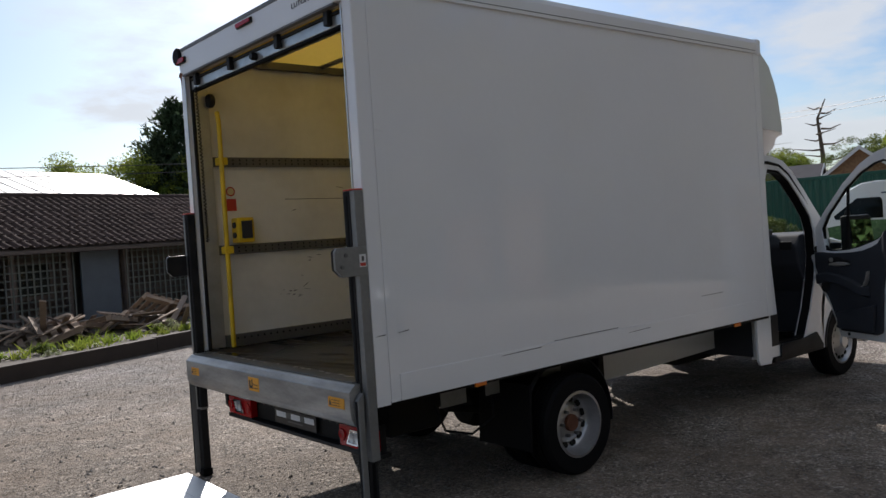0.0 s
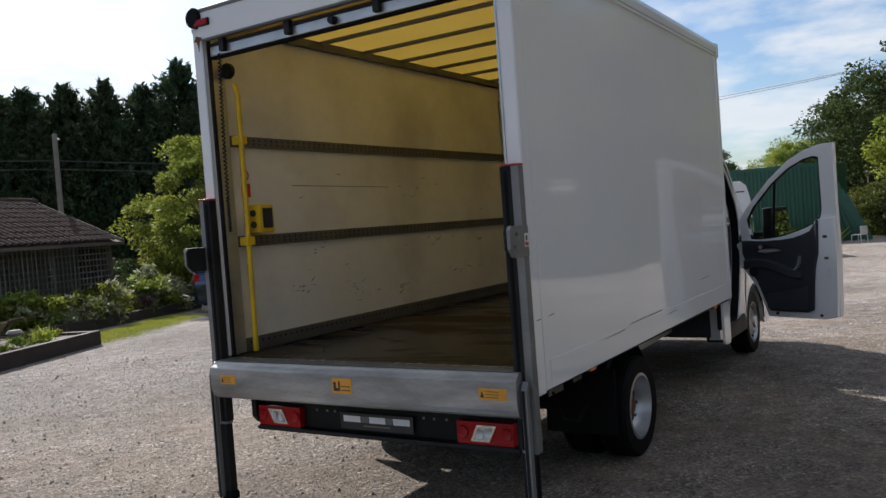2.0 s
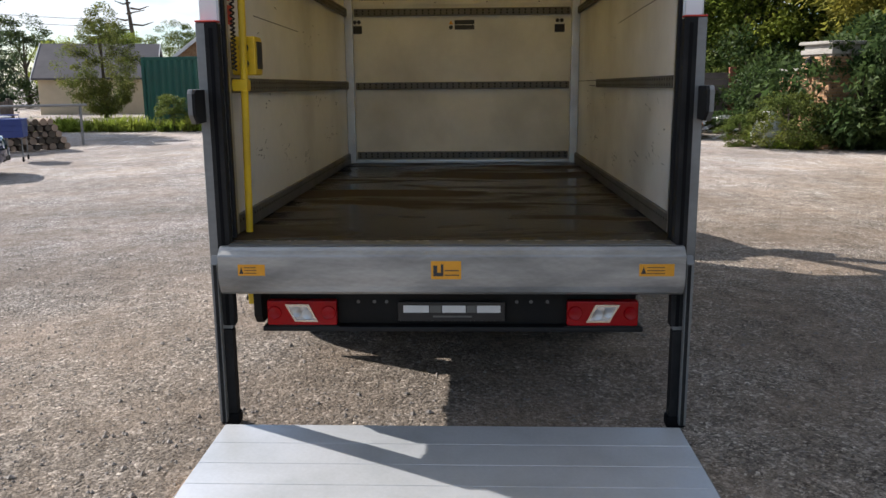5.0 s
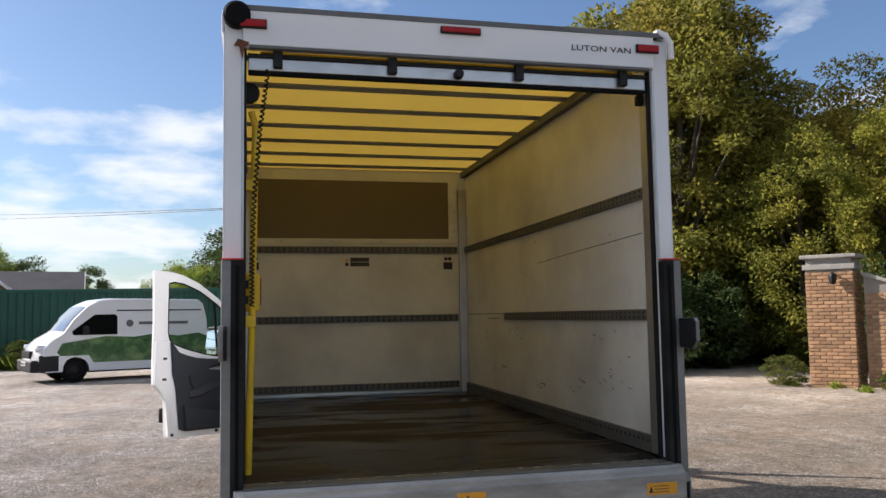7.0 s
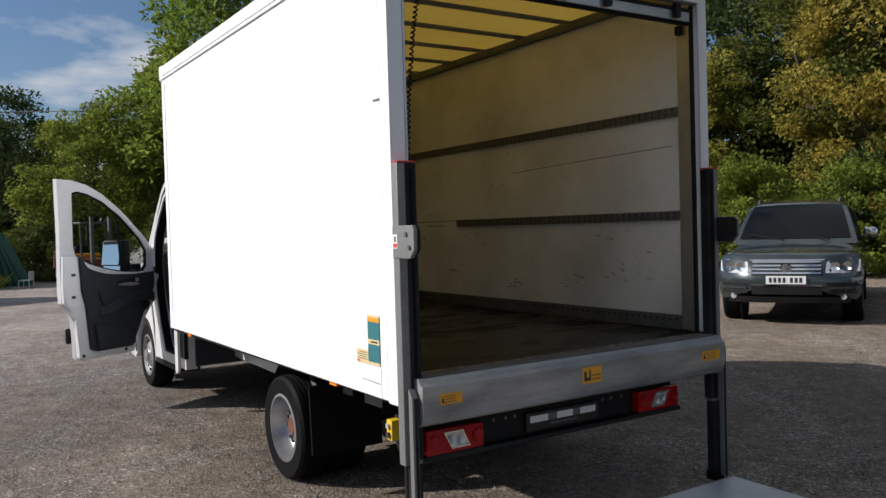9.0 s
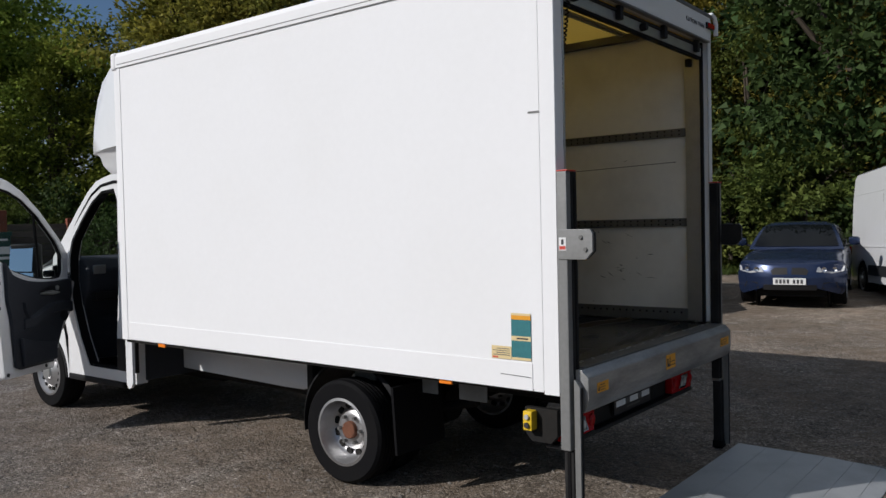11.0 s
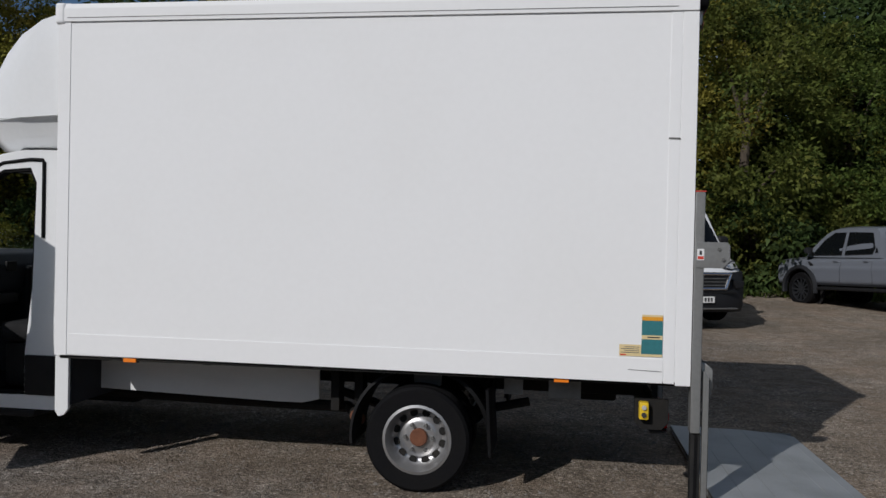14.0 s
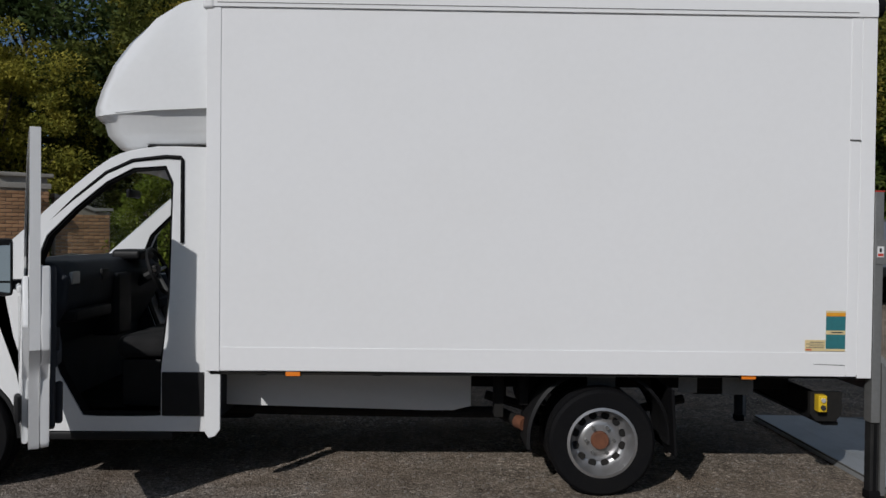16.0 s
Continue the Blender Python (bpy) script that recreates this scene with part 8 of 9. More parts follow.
for k in range(26):
    L = rng.uniform(0.5, 1.4)
    o = part("plank" if k % 2 else "pipe", box(B(), -L / 2, L / 2, -0.06, 0.06, -0.02, 0.02, 0.004) if k % 2 else tube(B(), [(-L / 2, 0, 0), (L / 2, 0, 0)], 0.05, 8), "inkwhite" if k % 3 else "concrete", junk)
    o.matrix_basis = pose(0.6 + 2.4 * rng.random(), rng.uniform(-0.5, 0.4), 0.08 + 0.75 * rng.random() * (1 - abs(k - 13) / 22), rng.uniform(-20, 20), rng.uniform(-25, 25), rng.uniform(-40, 40))
pot = part("plant_pot", lathe(B(), [(0.0, 0.0), (0.22, 0.0), (0.3, 0.42), (0.33, 0.42), (0.33, 0.5), (0.29, 0.5), (0.25, 0.1), (0, 0.1)], "z", n=20), "terracotta")
pot.matrix_basis = pose(20.6, -6.45, 0)
tagged(pot, "large terracotta plant pot beside the junk pile", "plant pot")
wb = thing("wheelbarrow", "rusty wheelbarrow tipped beside the skip", "wheelbarrow", m=pose(21.7, -5.05, 0.0, 0, -30, 60) @ Matrix.Diagonal((0.7, 0.7, 0.7, 1)))
part("tray", prism(B(), [(-0.4, 0.3), (0.4, 0.3), (0.5, 0.6), (-0.55, 0.6)], "y", -0.3, 0.3, 0.02), "rustpaint", wb)
part("wheel", lathe(B(), [(0.0, -0.03), (0.16, -0.03), (0.19, 0.0), (0.16, 0.03), (0, 0.03)], "y", at=(0.65, 0, 0.2), n=18), "rubber", wb)
for s in (1, -1):
    part("handle", tube(B(), [(0.65, s * 0.05, 0.2), (-0.2, s * 0.25, 0.3), (-0.9, s * 0.28, 0.45)], 0.018, 6), "dull", wb)

# Old red forklift
fl = thing("forklift", "old rusty red forklift standing under the trees", "forklift", m=pose(28.3, -2.2, 0, 0, 0, 200))
part("chassis", box(B(), -1.2, 0.8, -0.55, 0.55, 0.35, 0.85, 0.06), "rustpaint", fl, "rusty red chassis")
part("counterweight", box(B(), -1.4, -0.8, -0.55, 0.55, 0.4, 1.15, 0.12, 3), "rustpaint", fl)
part("seat", box(B(), -0.75, -0.3, -0.25, 0.25, 0.86, 1.3, 0.05), "black", fl)
part("engine_cover", box(B(), -0.8, 0.1, -0.5, 0.5, 0.86, 1.02, 0.04), "orange", fl)
for x, y in ((-0.85, -0.5), (-0.85, 0.5), (0.55, -0.5), (0.55, 0.5)):
    part("roof_post", tube(B(), [(x, y, 0.85), (x * 0.9, y * 0.95, 2.1)], 0.035, 6), "dull", fl)
part("roof_frame", box(B(), -0.85, 0.55, -0.52, 0.52, 2.08, 2.14, 0.02), "dull", fl)
for s in (1, -1):
    part("mast", box(B(), 0.95, 1.05, *sorted((s * 0.28, s * 0.4)), 0.15, 2.3, 0.01), "dull", fl)
    part("fork", box(B(), 1.05, 2.1, *sorted((s * 0.25, s * 0.37)), 0.12, 0.17, 0.01), "dull", fl)
    wheel(fl, 0.6, s * 0.55, 0.38, 0.38, 0.24, s, "pressed", 0.2)
    wheel(fl, -0.95, s * 0.5, 0.3, 0.3, 0.2, s, "pressed", 0.16)

# Behind the hatchback: low wall of logs, rail, fence, trolley
lg = thing("log_pile", "low stack of cut logs with a pale board on top", "log pile", m=pose(14.6, 13.9, 0, 0, 0, -38))
rng = random.Random(21)
for j in range(5):
    for k in range(24 - j):
        r = rng.uniform(0.07, 0.1)
        o = part("log", tube(B(), [(0, -0.25, 0), (0, 0.25, 0)], r, 9), "palewood" if rng.random() < 0.6 else "bark", lg)
        o.location = (0.2 * k + 0.1 * j, rng.uniform(-0.06, 0.06), 0.1 + 0.165 * j)
part("top_board", box(B(), 0.2, 3.2, -0.3, 0.3, 0.9, 0.94, 0.01), "inkwhite", lg, "pale board lying on the logs")
fence = thing("fence", "dark timber fence behind the shrubs", "fence", m=pose(10.8, 19.2, 0, 0, 0, -32))
for k in range(10):
    part("fence_post", box(B(), 1.2 * k - 0.05, 1.2 * k + 0.05, -0.05, 0.05, 0, 1.35, 0.006), "timber", fence)
for k in range(84):
    part("fence_board", box(B(), 0.13 * k, 0.13 * k + 0.12, -0.075, -0.055, 0.08, 1.25 + 0.03 * ((k * 7) % 3)), "timber", fence)
rl = thing("guard_rail", "grey tubular guard rail beyond the log pile", "rail", m=pose(14.5, 15.6, 0, 0, 0, -40))
part("rail_bar", tube(B(), [(0, 0, 1.15), (7, 0, 1.15)], 0.04, 8), "galv", rl)
for k in range(4):
    part("rail_post", tube(B(), [(2.2 * k + 0.2, 0, 0), (2.2 * k + 0.2, 0, 1.15)], 0.04, 8), "galv", rl)
pc = thing("gate_post", "old concrete post standing behind the logs", "post", m=pose(14.7, 16.0, 0))
part("shaft", box(B(), -0.09, 0.09, -0.09, 0.09, 0, 2.3, 0.015), "concrete", pc)
pc2 = copy_thing(pc, pose(13.6, 16.6, 0, 0, 0, 20) @ Matrix.Diagonal((0.6, 0.6, 0.85, 1)))
tr = thing("shopping_trolley", "blue shopping trolley standing beside the hatchback", "trolley", m=pose(14.6, 10.35, 0, 0, 0, 20))
for z0, k in ((0.55, 0.0), (0.68, 0.03), (0.8, 0.06), (0.95, 0.09)):
    part("basket_wire", tube(B(), [(-0.3 - k, -0.22 - k / 2, z0), (0.3 + k, -0.22 - k / 2, z0), (0.3 + k, 0.22 + k / 2, z0), (-0.3 - k, 0.22 + k / 2, z0), (-0.3 - k, -0.22 - k / 2, z0)], 0.01, 5), "bluepaint", tr)
part("basket", prism(B(), [(-0.3, 0.55), (0.3, 0.55), (0.39, 0.95), (-0.39, 0.95)], "y", -0.24, 0.24), "bluepaint", tr, "blue basket")
for x in (-0.3, 0.3):
    for y in (-0.2, 0.2):
        part("leg", tube(B(), [(x, y, 0.55), (x * 1.1, y, 0.14)], 0.013, 5), "galv", tr)
        part("castor", lathe(B(), [(0, -0.015), (0.055, -0.015), (0.06, 0), (0.055, 0.015), (0, 0.015)], "y", at=(x * 1.1, y, 0.06), n=12), "rubber", tr)
part("handle", tube(B(), [(-0.42, -0.22, 0.95), (-0.5, -0.22, 1.05), (-0.5, 0.22, 1.05), (-0.42, 0.22, 0.95)], 0.015, 6), "bluepaint", tr)

# ---- trees, shrubs, grass ----
NPR = np.random.default_rng(7)


def leaf_mesh(name, pos, out, size, slim=0.5, fold=0.25):
    """Pointed leaf blades at pos, leaning along out."""
    n = len(pos)
    t = out + NPR.normal(0, 0.55, (n, 3))
    t /= np.linalg.norm(t, axis=1, keepdims=True) + 1e-9
    s = np.cross(t, NPR.normal(0, 1, (n, 3)))
    s /= np.linalg.norm(s, axis=1, keepdims=True) + 1e-9
    up3 = np.cross(s, t)
    L = (size * NPR.uniform(0.6, 1.35, n))[:, None]
    W = L * slim
    base, tip = pos - t * L * 0.3, pos + t * L * 0.6
    v = np.stack([base + s * W * 0.6, tip, base - s * W * 0.6 + up3 * L * fold * 0.3], 1).reshape(-1, 3)
    f = np.arange(3 * n).reshape(-1, 3)
    me = bpy.data.meshes.new(name)
    me.vertices.add(len(v))
    me.vertices.foreach_set("co", v.astype(np.float32).ravel())
    me.loops.add(f.size)
    me.loops.foreach_set("vertex_index", f.astype(np.int32).ravel())
    me.polygons.add(len(f))
    me.polygons.foreach_set("loop_start", np.arange(0, f.size, 3, dtype=np.int32))
    me.update(calc_edges=True)
    return me


def crown_points(height, spread, clumps, per, low=0.12, lump=0.62):
    """Clump centres in a lumpy crown and the leaves round them."""
    cs = []
    while len(cs) < clumps:
        p = NPR.normal(0, 1, 3)
        p /= np.linalg.norm(p)
        z = p[2]
        r = NPR.uniform(0.62, 1.0) ** 0.5
        az = math.atan2(p[1], p[0])
        wob = 1 + 0.22 * math.sin(3 * az + height) + 0.16 * math.sin(5 * az + 1.3 * height + 3 * z)
        zz = low * height + (z * 0.5 + 0.5) * height * (1 - low) * (0.92 + 0.1 * math.sin(2 * az))
        cs.append((p[0] * spread * wob * r, p[1] * spread * wob * r, zz))
    cs = np.array(cs)
    mid = np.array([0, 0, height * 0.5])
    rad = NPR.uniform(0.55, 1.15, clumps) * lump
    q = NPR.normal(0, 1, (clumps, per, 3))
    q /= np.linalg.norm(q, axis=2, keepdims=True)
    q *= (NPR.uniform(0, 1, (clumps, per, 1)) ** 0.4) * rad[:, None, None] * np.array([1.15, 1.15, 0.72])
    pos = cs[:, None, :] + q
    out = q / (np.linalg.norm(q, axis=2, keepdims=True) + 1e-6) + 0.35 * (cs - mid)[:, None, :] / (np.linalg.norm(cs - mid, axis=1)[:, None, None] + 1e-6) + np.array([0, 0, -0.25])
    return cs, pos.reshape(-1, 3), out.reshape(-1, 3)


def broad_tree(name, label, category, group, height, spread, clumps, per, size, leaf, low=0.12, lump=0.62, trunk=0.16, limbs=9):
    t = thing(name, label, category, group)
    cs, pos, out = crown_points(height, spread, clumps, per, low, lump)
    b = tube(B(), [(0, 0, -0.3), (0.05, 0.03, height * 0.25), (-0.06, 0.05, height * 0.5), (0.05, 0, height * 0.8)], [trunk * 1.35, trunk, trunk * 0.7, trunk * 0.22], 9)
    part("trunk", b, "bark", t, "brown bark trunk")
    idx = NPR.choice(len(cs), min(limbs, len(cs)), replace=False)
    for k in idx:
        c = Vector(cs[k])
        z0 = min(height * 0.7, max(0.3, c.z * 0.55))
        part("limb", tube(B(), [(0, 0, z0), Vector((c.x * 0.5, c.y * 0.5, (z0 + c.z) * 0.5 + 0.15)), c], [trunk * 0.5, trunk * 0.28, trunk * 0.08], 6), "bark", t)
    link_mesh("crown", leaf_mesh("crown", pos, out, size), leaf, t)
    return t


def conifer_tree(label, height, spread, leaf="conifer"):
    t = thing("conifer_tree", label, "tree", "dark conifer row")
    part("trunk", tube(B(), [(0, 0, -0.3), (0, 0, height * 0.5), (0, 0, height * 0.97)], [0.2, 0.13, 0.03], 8), "bark", t)
    P, O = [], []
    nb = 380
    for k in range(nb):
        z = height * (0.04 + 0.94 * (k + NPR.uniform()) / nb)
        r = spread * (1 - (z / height) ** 3.4) * NPR.uniform(0.35, 1.3) + 0.05
        a = k * 2.39996 + NPR.uniform(-0.3, 0.3)
        d = np.array([math.cos(a), math.sin(a), 0.0])
        m_ = 34
        s = NPR.uniform(0.25, 1.0, m_) ** 0.7
        p = d * (r * s)[:, None] + np.array([0, 0, z]) + np.array([0, 0, 1.0]) * (0.95 * s ** 2)[:, None] + NPR.normal(0, 0.05 + 0.03 * r, (m_, 3))
        P.append(p)
        O.append(np.repeat((d * 0.6 + np.array([0, 0, 0.75]))[None], m_, 0))
    link_mesh("crown", leaf_mesh("crown", np.concatenate(P), np.concatenate(O), 0.36, 0.34), leaf, t)
    return t


def place(proto, spots, rng, lo=0.85, hi=1.15):
    """Copies of a tree at (x, y, scale) spots, each turned and scaled a little differently."""
    for k, (x, y, s) in enumerate(spots):
        f = s * rng.uniform(lo, hi)
        m = pose(x, y, ground_z(x, y), 0, 0, rng.uniform(0, 360)) @ Matrix.Diagonal((f * rng.uniform(0.9, 1.12), f * rng.uniform(0.9, 1.12), f, 1))
        if k == 0:
            proto.matrix_basis = m
        else:
            copy_thing(proto, m)


rng = random.Random(4)
woods = "trees round the yard"
tA = broad_tree("broadleaf_tree", "tall green broadleaf tree at the wood edge", "tree", woods, 9.0, 2.7, 175, 180, 0.145, "leaf", 0.05, 0.74)
tB = broad_tree("broadleaf_tree", "olive gold broadleaf tree turning in colour", "tree", woods, 9.5, 2.8, 190, 210, 0.135, "leafgold", 0.08, 0.72, limbs=14)
tC = broad_tree("broadleaf_tree", "dark green shaded tree deep in the wood", "tree", woods, 9.0, 3.0, 120, 150, 0.19, "leafdark", 0.02, 0.82)
tD = broad_tree("broadleaf_tree", "fresh green broadleaf tree in full leaf", "tree", woods, 8.0, 2.9, 160, 180, 0.155, "leafbright", 0.08, 0.75)
bA = broad_tree("shrub", "dense green shrub at the foot of the wood", "shrub", "shrubs at the wood edge", 2.6, 1.5, 70, 150, 0.11, "leaf", 0.0, 0.42, 0.05, 5)
bB = broad_tree("shrub", "rounded bright green laurel shrub", "shrub", "shrubs at the wood edge", 3.6, 1.75, 90, 170, 0.13, "leafbright", 0.0, 0.5, 0.06, 5)
bC = broad_tree("shrub", "dark overgrown shrub in the shade", "shrub", "shrubs at the wood edge", 2.4, 1.5, 60, 90, 0.15, "leafdark", 0.0, 0.45, 0.05, 5)

# The wood along the far side of the yard
spots = {"A": [], "B": [], "C": [], "D": [], "E": [], "F": []}
tE = broad_tree("broadleaf_tree", "tall slender golden green tree by the gateway", "tree", woods, 9.5, 1.55, 150, 190, 0.13, "leafolive", 0.14, 0.62, limbs=12)
tF = broad_tree("broadleaf_tree", "olive green broadleaf tree at the wood edge", "tree", woods, 9.0, 2.7, 175, 180, 0.14, "leafolive", 0.05, 0.74)
for k in range(15):
    x = -27 + 2.75 * k
    spots["ABAC"[k % 4] if x > 2 else "AFFA"[k % 4]].append((x + rng.uniform(-0.7, 0.7), -19.2 + rng.uniform(-1.2, 0.8) - (1.0 if x < -8 else 0), 0.92 + 0.1 * (k % 3)))
    spots["CBCA"[k % 4] if x > 2 else "CACC"[k % 4]].append((x + 1.4 + rng.uniform(-0.7, 0.7), -23.6 + rng.uniform(-1.2, 1.0), 1.12))
for x, y, s in ((-24, -30, 1.3), (-17, -30, 1.3), (-10, -29, 1.3), (-3, -29.5, 1.3), (4, -29, 1.3), (11, -30, 1.35)):
    spots["C"].append((x, y, s))
# by and beyond the gateway
for key, x, y, s in (("B", 14.6, -16.8, 0.74), ("E", 19.8, -12.6, 1.25), ("E", 22.8, -13.2, 1.2), ("E", 20.9, -14.0, 1.15), ("A", 17.0, -19.5, 1.0), ("C", 24.5, -22, 0.93), ("A", 29, -18.5, 1.1), ("C", 20.5, -25, 0.95), ("A", 26.5, -12.4, 1.2), ("E", 25.0, -15.5, 1.3), ("A", 33, -22, 1.15), ("B", 22.0, -19.0, 0.9), ("C", 16.5, -24.5, 1.2), ("B", 18.3, -17.8, 0.88), ("F", 21.2, -17.2, 0.92), ("F", 17.2, -14.9, 0.8), ("C", 27.5, -26, 1.05)):
    spots[key].append((x, y, s))
# behind the skip and the containers
for key, x, y, s in (("D", 27.5, -10.2, 1.12), ("D", 31.0, -9.0, 1.35), ("D", 33, -7.6, 1.05), ("D", 35.5, -11.5, 1.3), ("D", 32.5, -3.2, 0.78), ("C", 35.0, 0.2, 0.63), ("A", 39.0, -4.2, 0.86), ("A", 43, -5.2, 1.05), ("A", 37, -8.6, 1.35), ("C", 42, 0.5, 0.70), ("A", 46, 2.6, 0.61), ("C", 45, 1.4, 0.69), ("A", 46, -0.8, 0.76), ("C", 48, 3.4, 0.59), ("A", 44, -2.8, 0.78), ("D", 44, 4.5, 0.52), ("A", 50, 6.0, 0.5), ("D", 37, 3.5, 0.45), ("C", 47, -2, 0.9), ("D", 60, 19, 0.75), ("A", 57, 19.5, 0.72), ("C", 59, 16, 0.58), ("C", 60, 12.5, 0.52), ("A", 64, 24, 0.8), ("A", 62, 28, 0.72), ("D", 58, 31, 0.62), ("A", 70, 33, 0.8), ("C", 66, 38, 0.72), ("D", 55, 25, 0.62), ("A", 42, 20.5, 0.72), ("D", 9.6, 38.6, 0.74), ("D", 12.4, 37.4, 0.72), ("D", 14.6, 37.0, 0.70), ("D", 52, 12.5, 0.52)):
    spots[key].append((x, y, s))
place(tA, spots["A"], rng, 0.94, 1.06)
place(tB, spots["B"], rng, 0.94, 1.06)
place(tC, spots["C"], rng, 0.94, 1.06)
place(tD, spots["D"], rng, 0.94, 1.06)
place(tE, spots["E"], rng, 0.95, 1.05)
place(tF, spots["F"], rng, 0.94, 1.06)
sh = {"A": [], "B": [(8.95, -13.9, 0.76), (7.3, -15.1, 0.85)], "C": []}
for k in range(17):
    x = -24 + 1.95 * k
    sh["ACA"[k % 3]].append((x, -16.9 + rng.uniform(-0.5, 0.5) - (1.2 if x < -2 else 0), 1.0))
for x, y, s in ((16.85, -9.55, 0.98), (17.4, -9.75, 1.1), (20.5, -8.6, 0.9), (22, -9.2, 1.0), (18.6, -9.7, 0.8), (24.5, -9.5, 1.1), (19.3, -14.5, 1.1), (22.5, -17.5, 1.1), (25.5, -18.5, 1.2), (28, -15.5, 1.2), (14.5, -15, 1.0), (18.3, -11.9, 1.0), (19.2, -11.4, 1.2), (21.0, -11.8, 1.2), (12.3, -13.6, 0.95), (30, -13.5, 1.2), (16.5, -17.0, 1.1)):
    sh["C"].append((x, y, s))
for x, y, s in ((26.5, -5.2, 0.8), (29.5, -7.8, 1.0), (31.5, 0.0, 0.6), (30.3, -1.5, 0.75), (25, -8, 0.9), (17.6, -6.9, 0.3), (11.75, -10.15, 0.2), (9.8, -11.1, 0.13), (27.0, 11.2, 0.42), (27.1, 8.8, 0.35), (16.8, -7.8, 0.42)):
    sh["A"].append((x, y, s))
place(bA, sh["A"], rng)
place(bB, sh["B"], rng)
place(bC, sh["C"], rng)

# Sunlit tree by the shed end
ft = broad_tree("garden_tree", "rounded yellow green garden tree by the shed", "tree", "", 4.65, 2.0, 130, 300, 0.095, "leafyellow", 0.10, 0.46, 0.09, 8)
ft.matrix_basis = pose(12.5, 15.1, 0, 0, 0, 40)
place(bC, [(11.0, 14.9, 0.75), (12.1, 14.3, 0.72), (13.3, 14.0, 0.7), (14.4, 14.0, 0.65), (10.2, 15.9, 0.6)], rng)

# Conifer row
cA = conifer_tree("tall dark conifer in the boundary row", 11.6, 3.2)
cB = conifer_tree("tall dark conifer with a thin crown", 11.3, 2.9)
ca, cb = [], []
for k in range(27):
    a = radians(67.2 - 1.2 * k)
    d = 43.0 - 0.2 * k + 1.5 * (k % 2)
    (ca if k % 2 else cb).append((-3 + d * math.cos(a), -2 + d * math.sin(a), min(0.99, 0.66 + 0.13 * k) + 0.035 * math.sin(k * 1.7) + (0.05 if 14 < k < 20 else 0)))
for k in range(10):
    a = radians(63.0 - 3.1 * k)
    ca.append((-3 + 47.5 * math.cos(a), -2 + 47.5 * math.sin(a), 1.0))
place(cA, ca, rng, 0.96, 1.04)
place(cB, cb, rng, 0.96, 1.04)
place(bC, [(10.5 + 2.4 * k, 38.2 - 1.35 * k, 1.25) for k in range(10)], rng)

# Bare old cedar on the skyline
cd = thing("bare_cedar", "bare old cedar with level branches on the skyline", "tree", m=pose(84, 36, 0))
part("trunk", tube(B(), [(0, 0, 0), (0.2, 0, 7), (0, 0.3, 11), (0.3, -0.5, 13.0)], [0.4, 0.25, 0.14, 0.05], 8), "bark", cd)
for k in range(11):
    z, a = 6.6 + 0.55 * k, k * 2.2
    L = 2.7 - 0.14 * k
    part("branch", tube(B(), [(0.1, 0, z), (L * 0.5 * math.sin(a), -L * 0.5 * math.cos(a), z - 0.1), (L * math.sin(a) * 0.5, -L * math.copysign(1, math.cos(a)), z + 0.25)], [0.12, 0.09, 0.03], 5), "bark", cd)


def blades(name, label, spots, per, h, material, spread=0.25, category="grass"):
    """Tufts of upright blades; spots are (x, y, scale, z)."""
    pos, out = [], []
    for x, y, s, z in spots:
        p = NPR.normal(0, spread * s, (per, 3))
        p[:, 2] = NPR.uniform(0.25, 0.6, per) * h * s
        pos.append(p + np.array([x, y, z]))
        o = np.stack([p[:, 0] * 1.4, p[:, 1] * 1.4, np.full(per, 0.9)], 1)
        out.append(o)
    me = leaf_mesh(name, np.concatenate(pos), np.concatenate(out), h * np.repeat([q[2] for q in spots], per), 0.09, 0.1)
    return tagged(link_mesh(name, me, material), label, category, kind="stuff")


r2 = random.Random(8)
strip = []
for k in range(420):
    t = r2.random()
    t *= 0.78
    strip.append((5.0 + 4.6 * t + r2.uniform(-0.35, 0.45), 10.25 + 2.0 * t + r2.uniform(-0.55, 0.55), r2.uniform(0.3, 0.6), 0.0))
blades("grass_strip", "short bright grass strip between the flower beds", strip, 60, 0.10, "grass", 0.32)
tall = [(27.2 + r2.uniform(-0.4, 0.4), r2.uniform(0.8, 17), r2.uniform(0.3, 0.8), 0.0) for k in range(260)]
tall += [(22.6 + r2.uniform(-0.8, 1.0), r2.uniform(-4.0, -1.7), r2.uniform(0.10, 0.24), 0.0) for k in range(130)]
tall += [(11.2 + r2.uniform(-1.9, 1.0), -10.35 - 0.25 * r2.random() + r2.uniform(-0.5, 0.2), r2.uniform(0.1, 0.25), 0.0) for k in range(16)]
tall += [(17.2 + r2.uniform(-0.6, 2.4), -8.1 + r2.uniform(-0.3, 0.5), r2.uniform(0.3, 0.6), 0.0) for k in range(30)]
blades("tall_grass", "tall uncut grass along the containers and gate", tall, 60, 0.75, "grass", 0.22)
low = [(r2.uniform(-26, 9), -16.3 + r2.uniform(-0.9, 0.6), r2.uniform(0.3, 0.7), 0.2) for k in range(160)]
blades("verge_grass", "rough grass at the foot of the wood", low, 50, 0.5, "leaf", 0.3)
bed = []
for k in range(16):
    t = r2.random()
    bed.append((-0.5 + 5.4 * t, 7.85 + 2.25 * t + r2.uniform(0.0, 0.7), r2.uniform(0.5, 1.0), 0.16))
for k in range(14):
    bed.append((5.3 + 4.6 * r2.random(), 12.9 + 1.1 * r2.random(), r2.uniform(0.5, 1.0), 0.14))
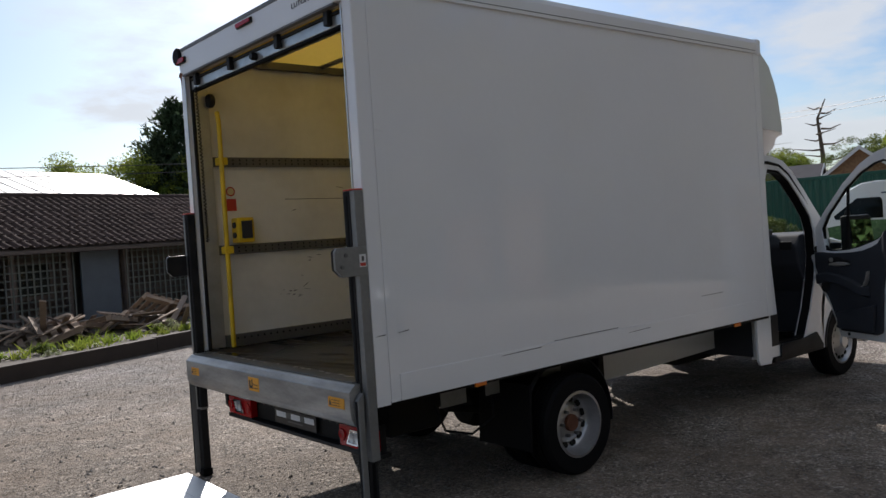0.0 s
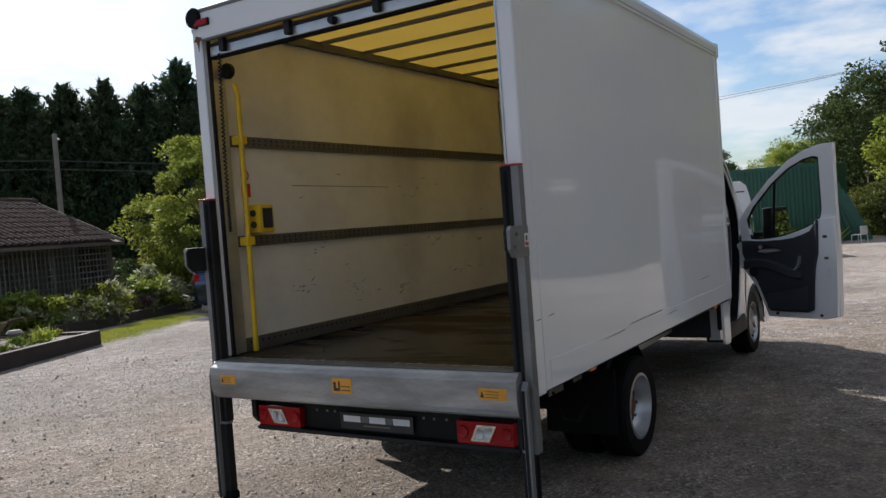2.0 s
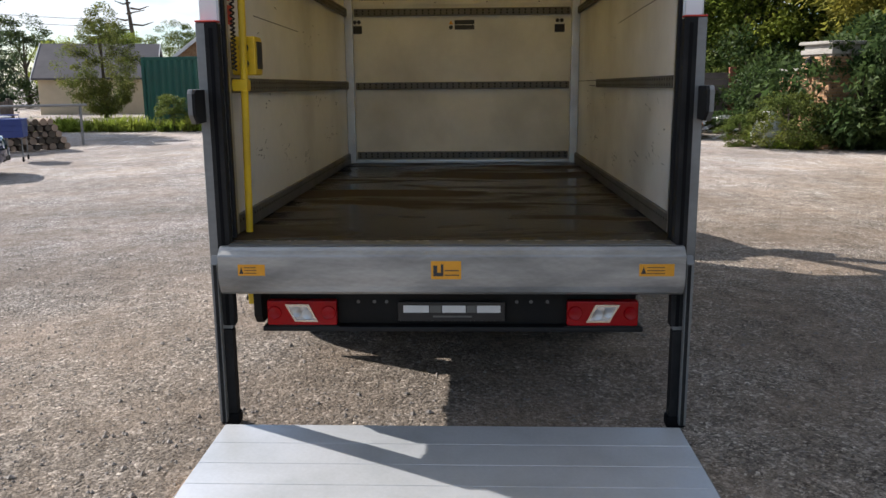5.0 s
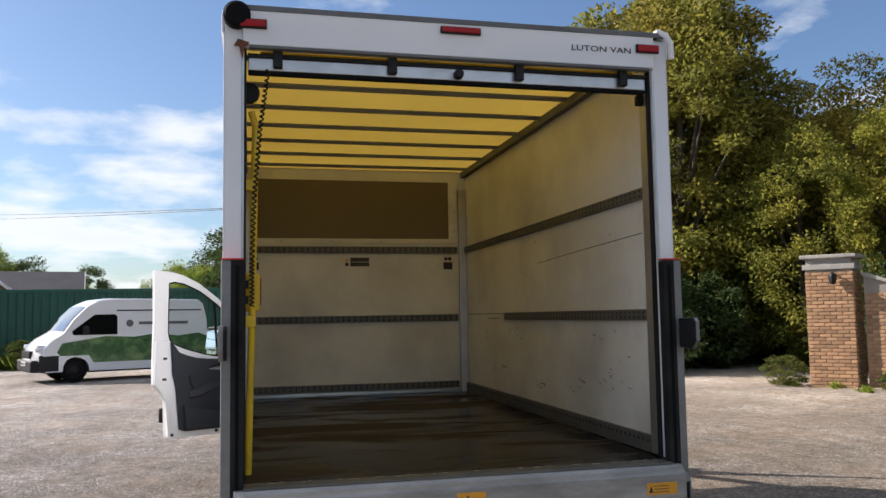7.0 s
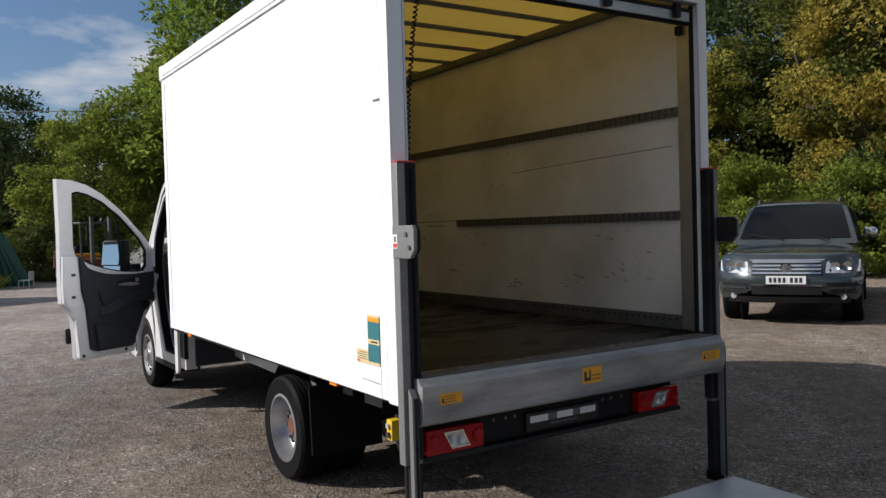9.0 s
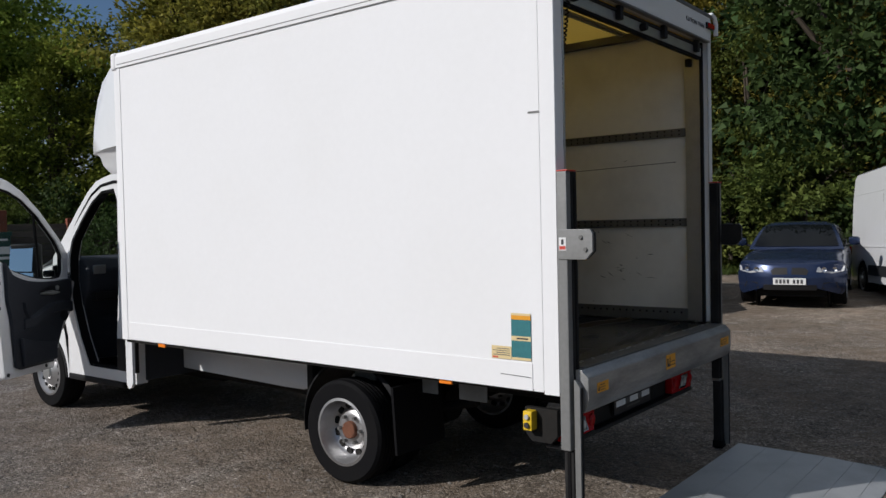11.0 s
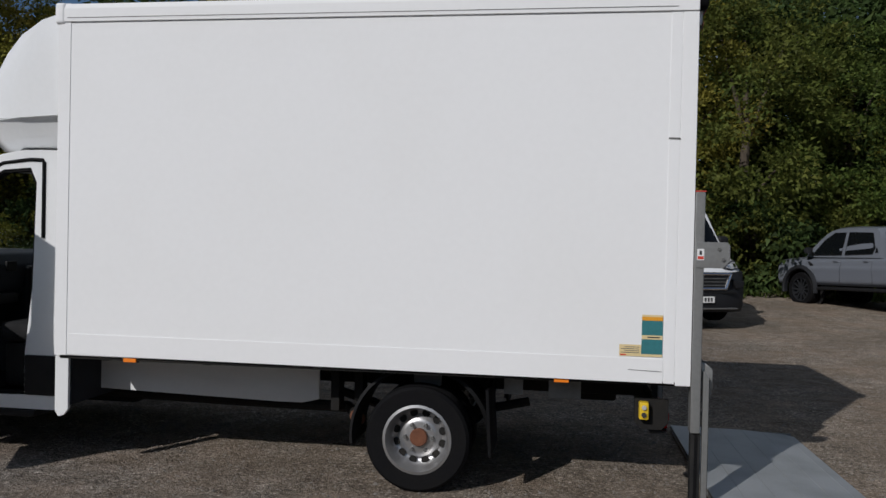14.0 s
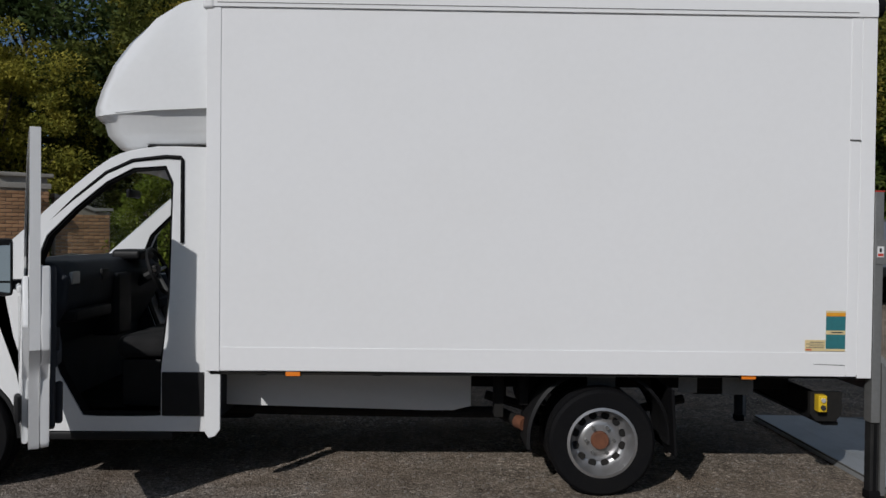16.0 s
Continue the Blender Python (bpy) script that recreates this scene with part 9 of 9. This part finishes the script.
blades("bed_grasses", "tufts of ornamental grass in the flower beds", bed, 40, 0.3, "grass", 0.12, "plants")
for lf, lb, n, sd in (("leafbright", "low leafy plant in the flower bed", 26, 1), ("flower", "fading purple flowering plant in the bed", 16, 2), ("leaf", "low green shrub in the flower bed", 12, 3), ("leafpale", "silvery green bushy plant in the flower bed", 18, 4), ("leafyellow", "yellow green leafy plant in the flower bed", 14, 5)):
    pr = broad_tree("bed_plant", lb, "plant", "flower bed plants", 0.55, 0.3, 16, 45, 0.075, lf, 0.0, 0.15, 0.012, 3)
    r3 = random.Random(sd)
    sp = []
    for k in range(n):
        t = r3.random()
        if k % 2:
            sp.append((0.0 + 4.9 * t, 7.95 + 2.1 * t + r3.uniform(0.1, 0.8), r3.uniform(0.25, 0.5)))
        else:
            sp.append((5.4 + 4.4 * t, 12.2 + 1.0 * t + r3.uniform(0.0, 1.1), r3.uniform(0.8, 1.4)))
    place(pr, sp, r3, 0.8, 1.2)


def pebbles():
    n = 36000
    x, y = np.where(NPR.uniform(0, 1, n) < 0.6, NPR.uniform(-5, 4, n), NPR.uniform(-8, 12, n)), NPR.uniform(-9, 9, n)
    keep = ~((np.abs(y) < 1.0) & (x > -1.2) & (x < 0.0))
    x, y = x[keep], y[keep]
    n = len(x)
    s = NPR.uniform(0.004, 0.011, n) * (1 + 0.9 * (NPR.uniform(0, 1, n) > 0.95))
    base = np.array([(1, 0, 0), (0, 1, 0), (-1, 0, 0), (0, -1, 0), (0, 0, 0.7), (0, 0, -0.5)], float)
    v = base[None] * s[:, None, None] * NPR.uniform(0.6, 1.4, (n, 6, 3)) + np.stack([x, y, s * 0.2], 1)[:, None]
    f = np.array([(0, 1, 4), (1, 2, 4), (2, 3, 4), (3, 0, 4), (1, 0, 5), (2, 1, 5), (3, 2, 5), (0, 3, 5)])
    faces = (np.arange(n)[:, None, None] * 6 + f[None]).reshape(-1, 3)
    me = bpy.data.meshes.new("pebbles")
    me.from_pydata(v.reshape(-1, 3).tolist(), [], faces.tolist())
    me.update()
    tagged(link_mesh("pebbles", me, "pebble"), "loose grey pebbles scattered over the yard", "gravel", kind="stuff")


pebbles()
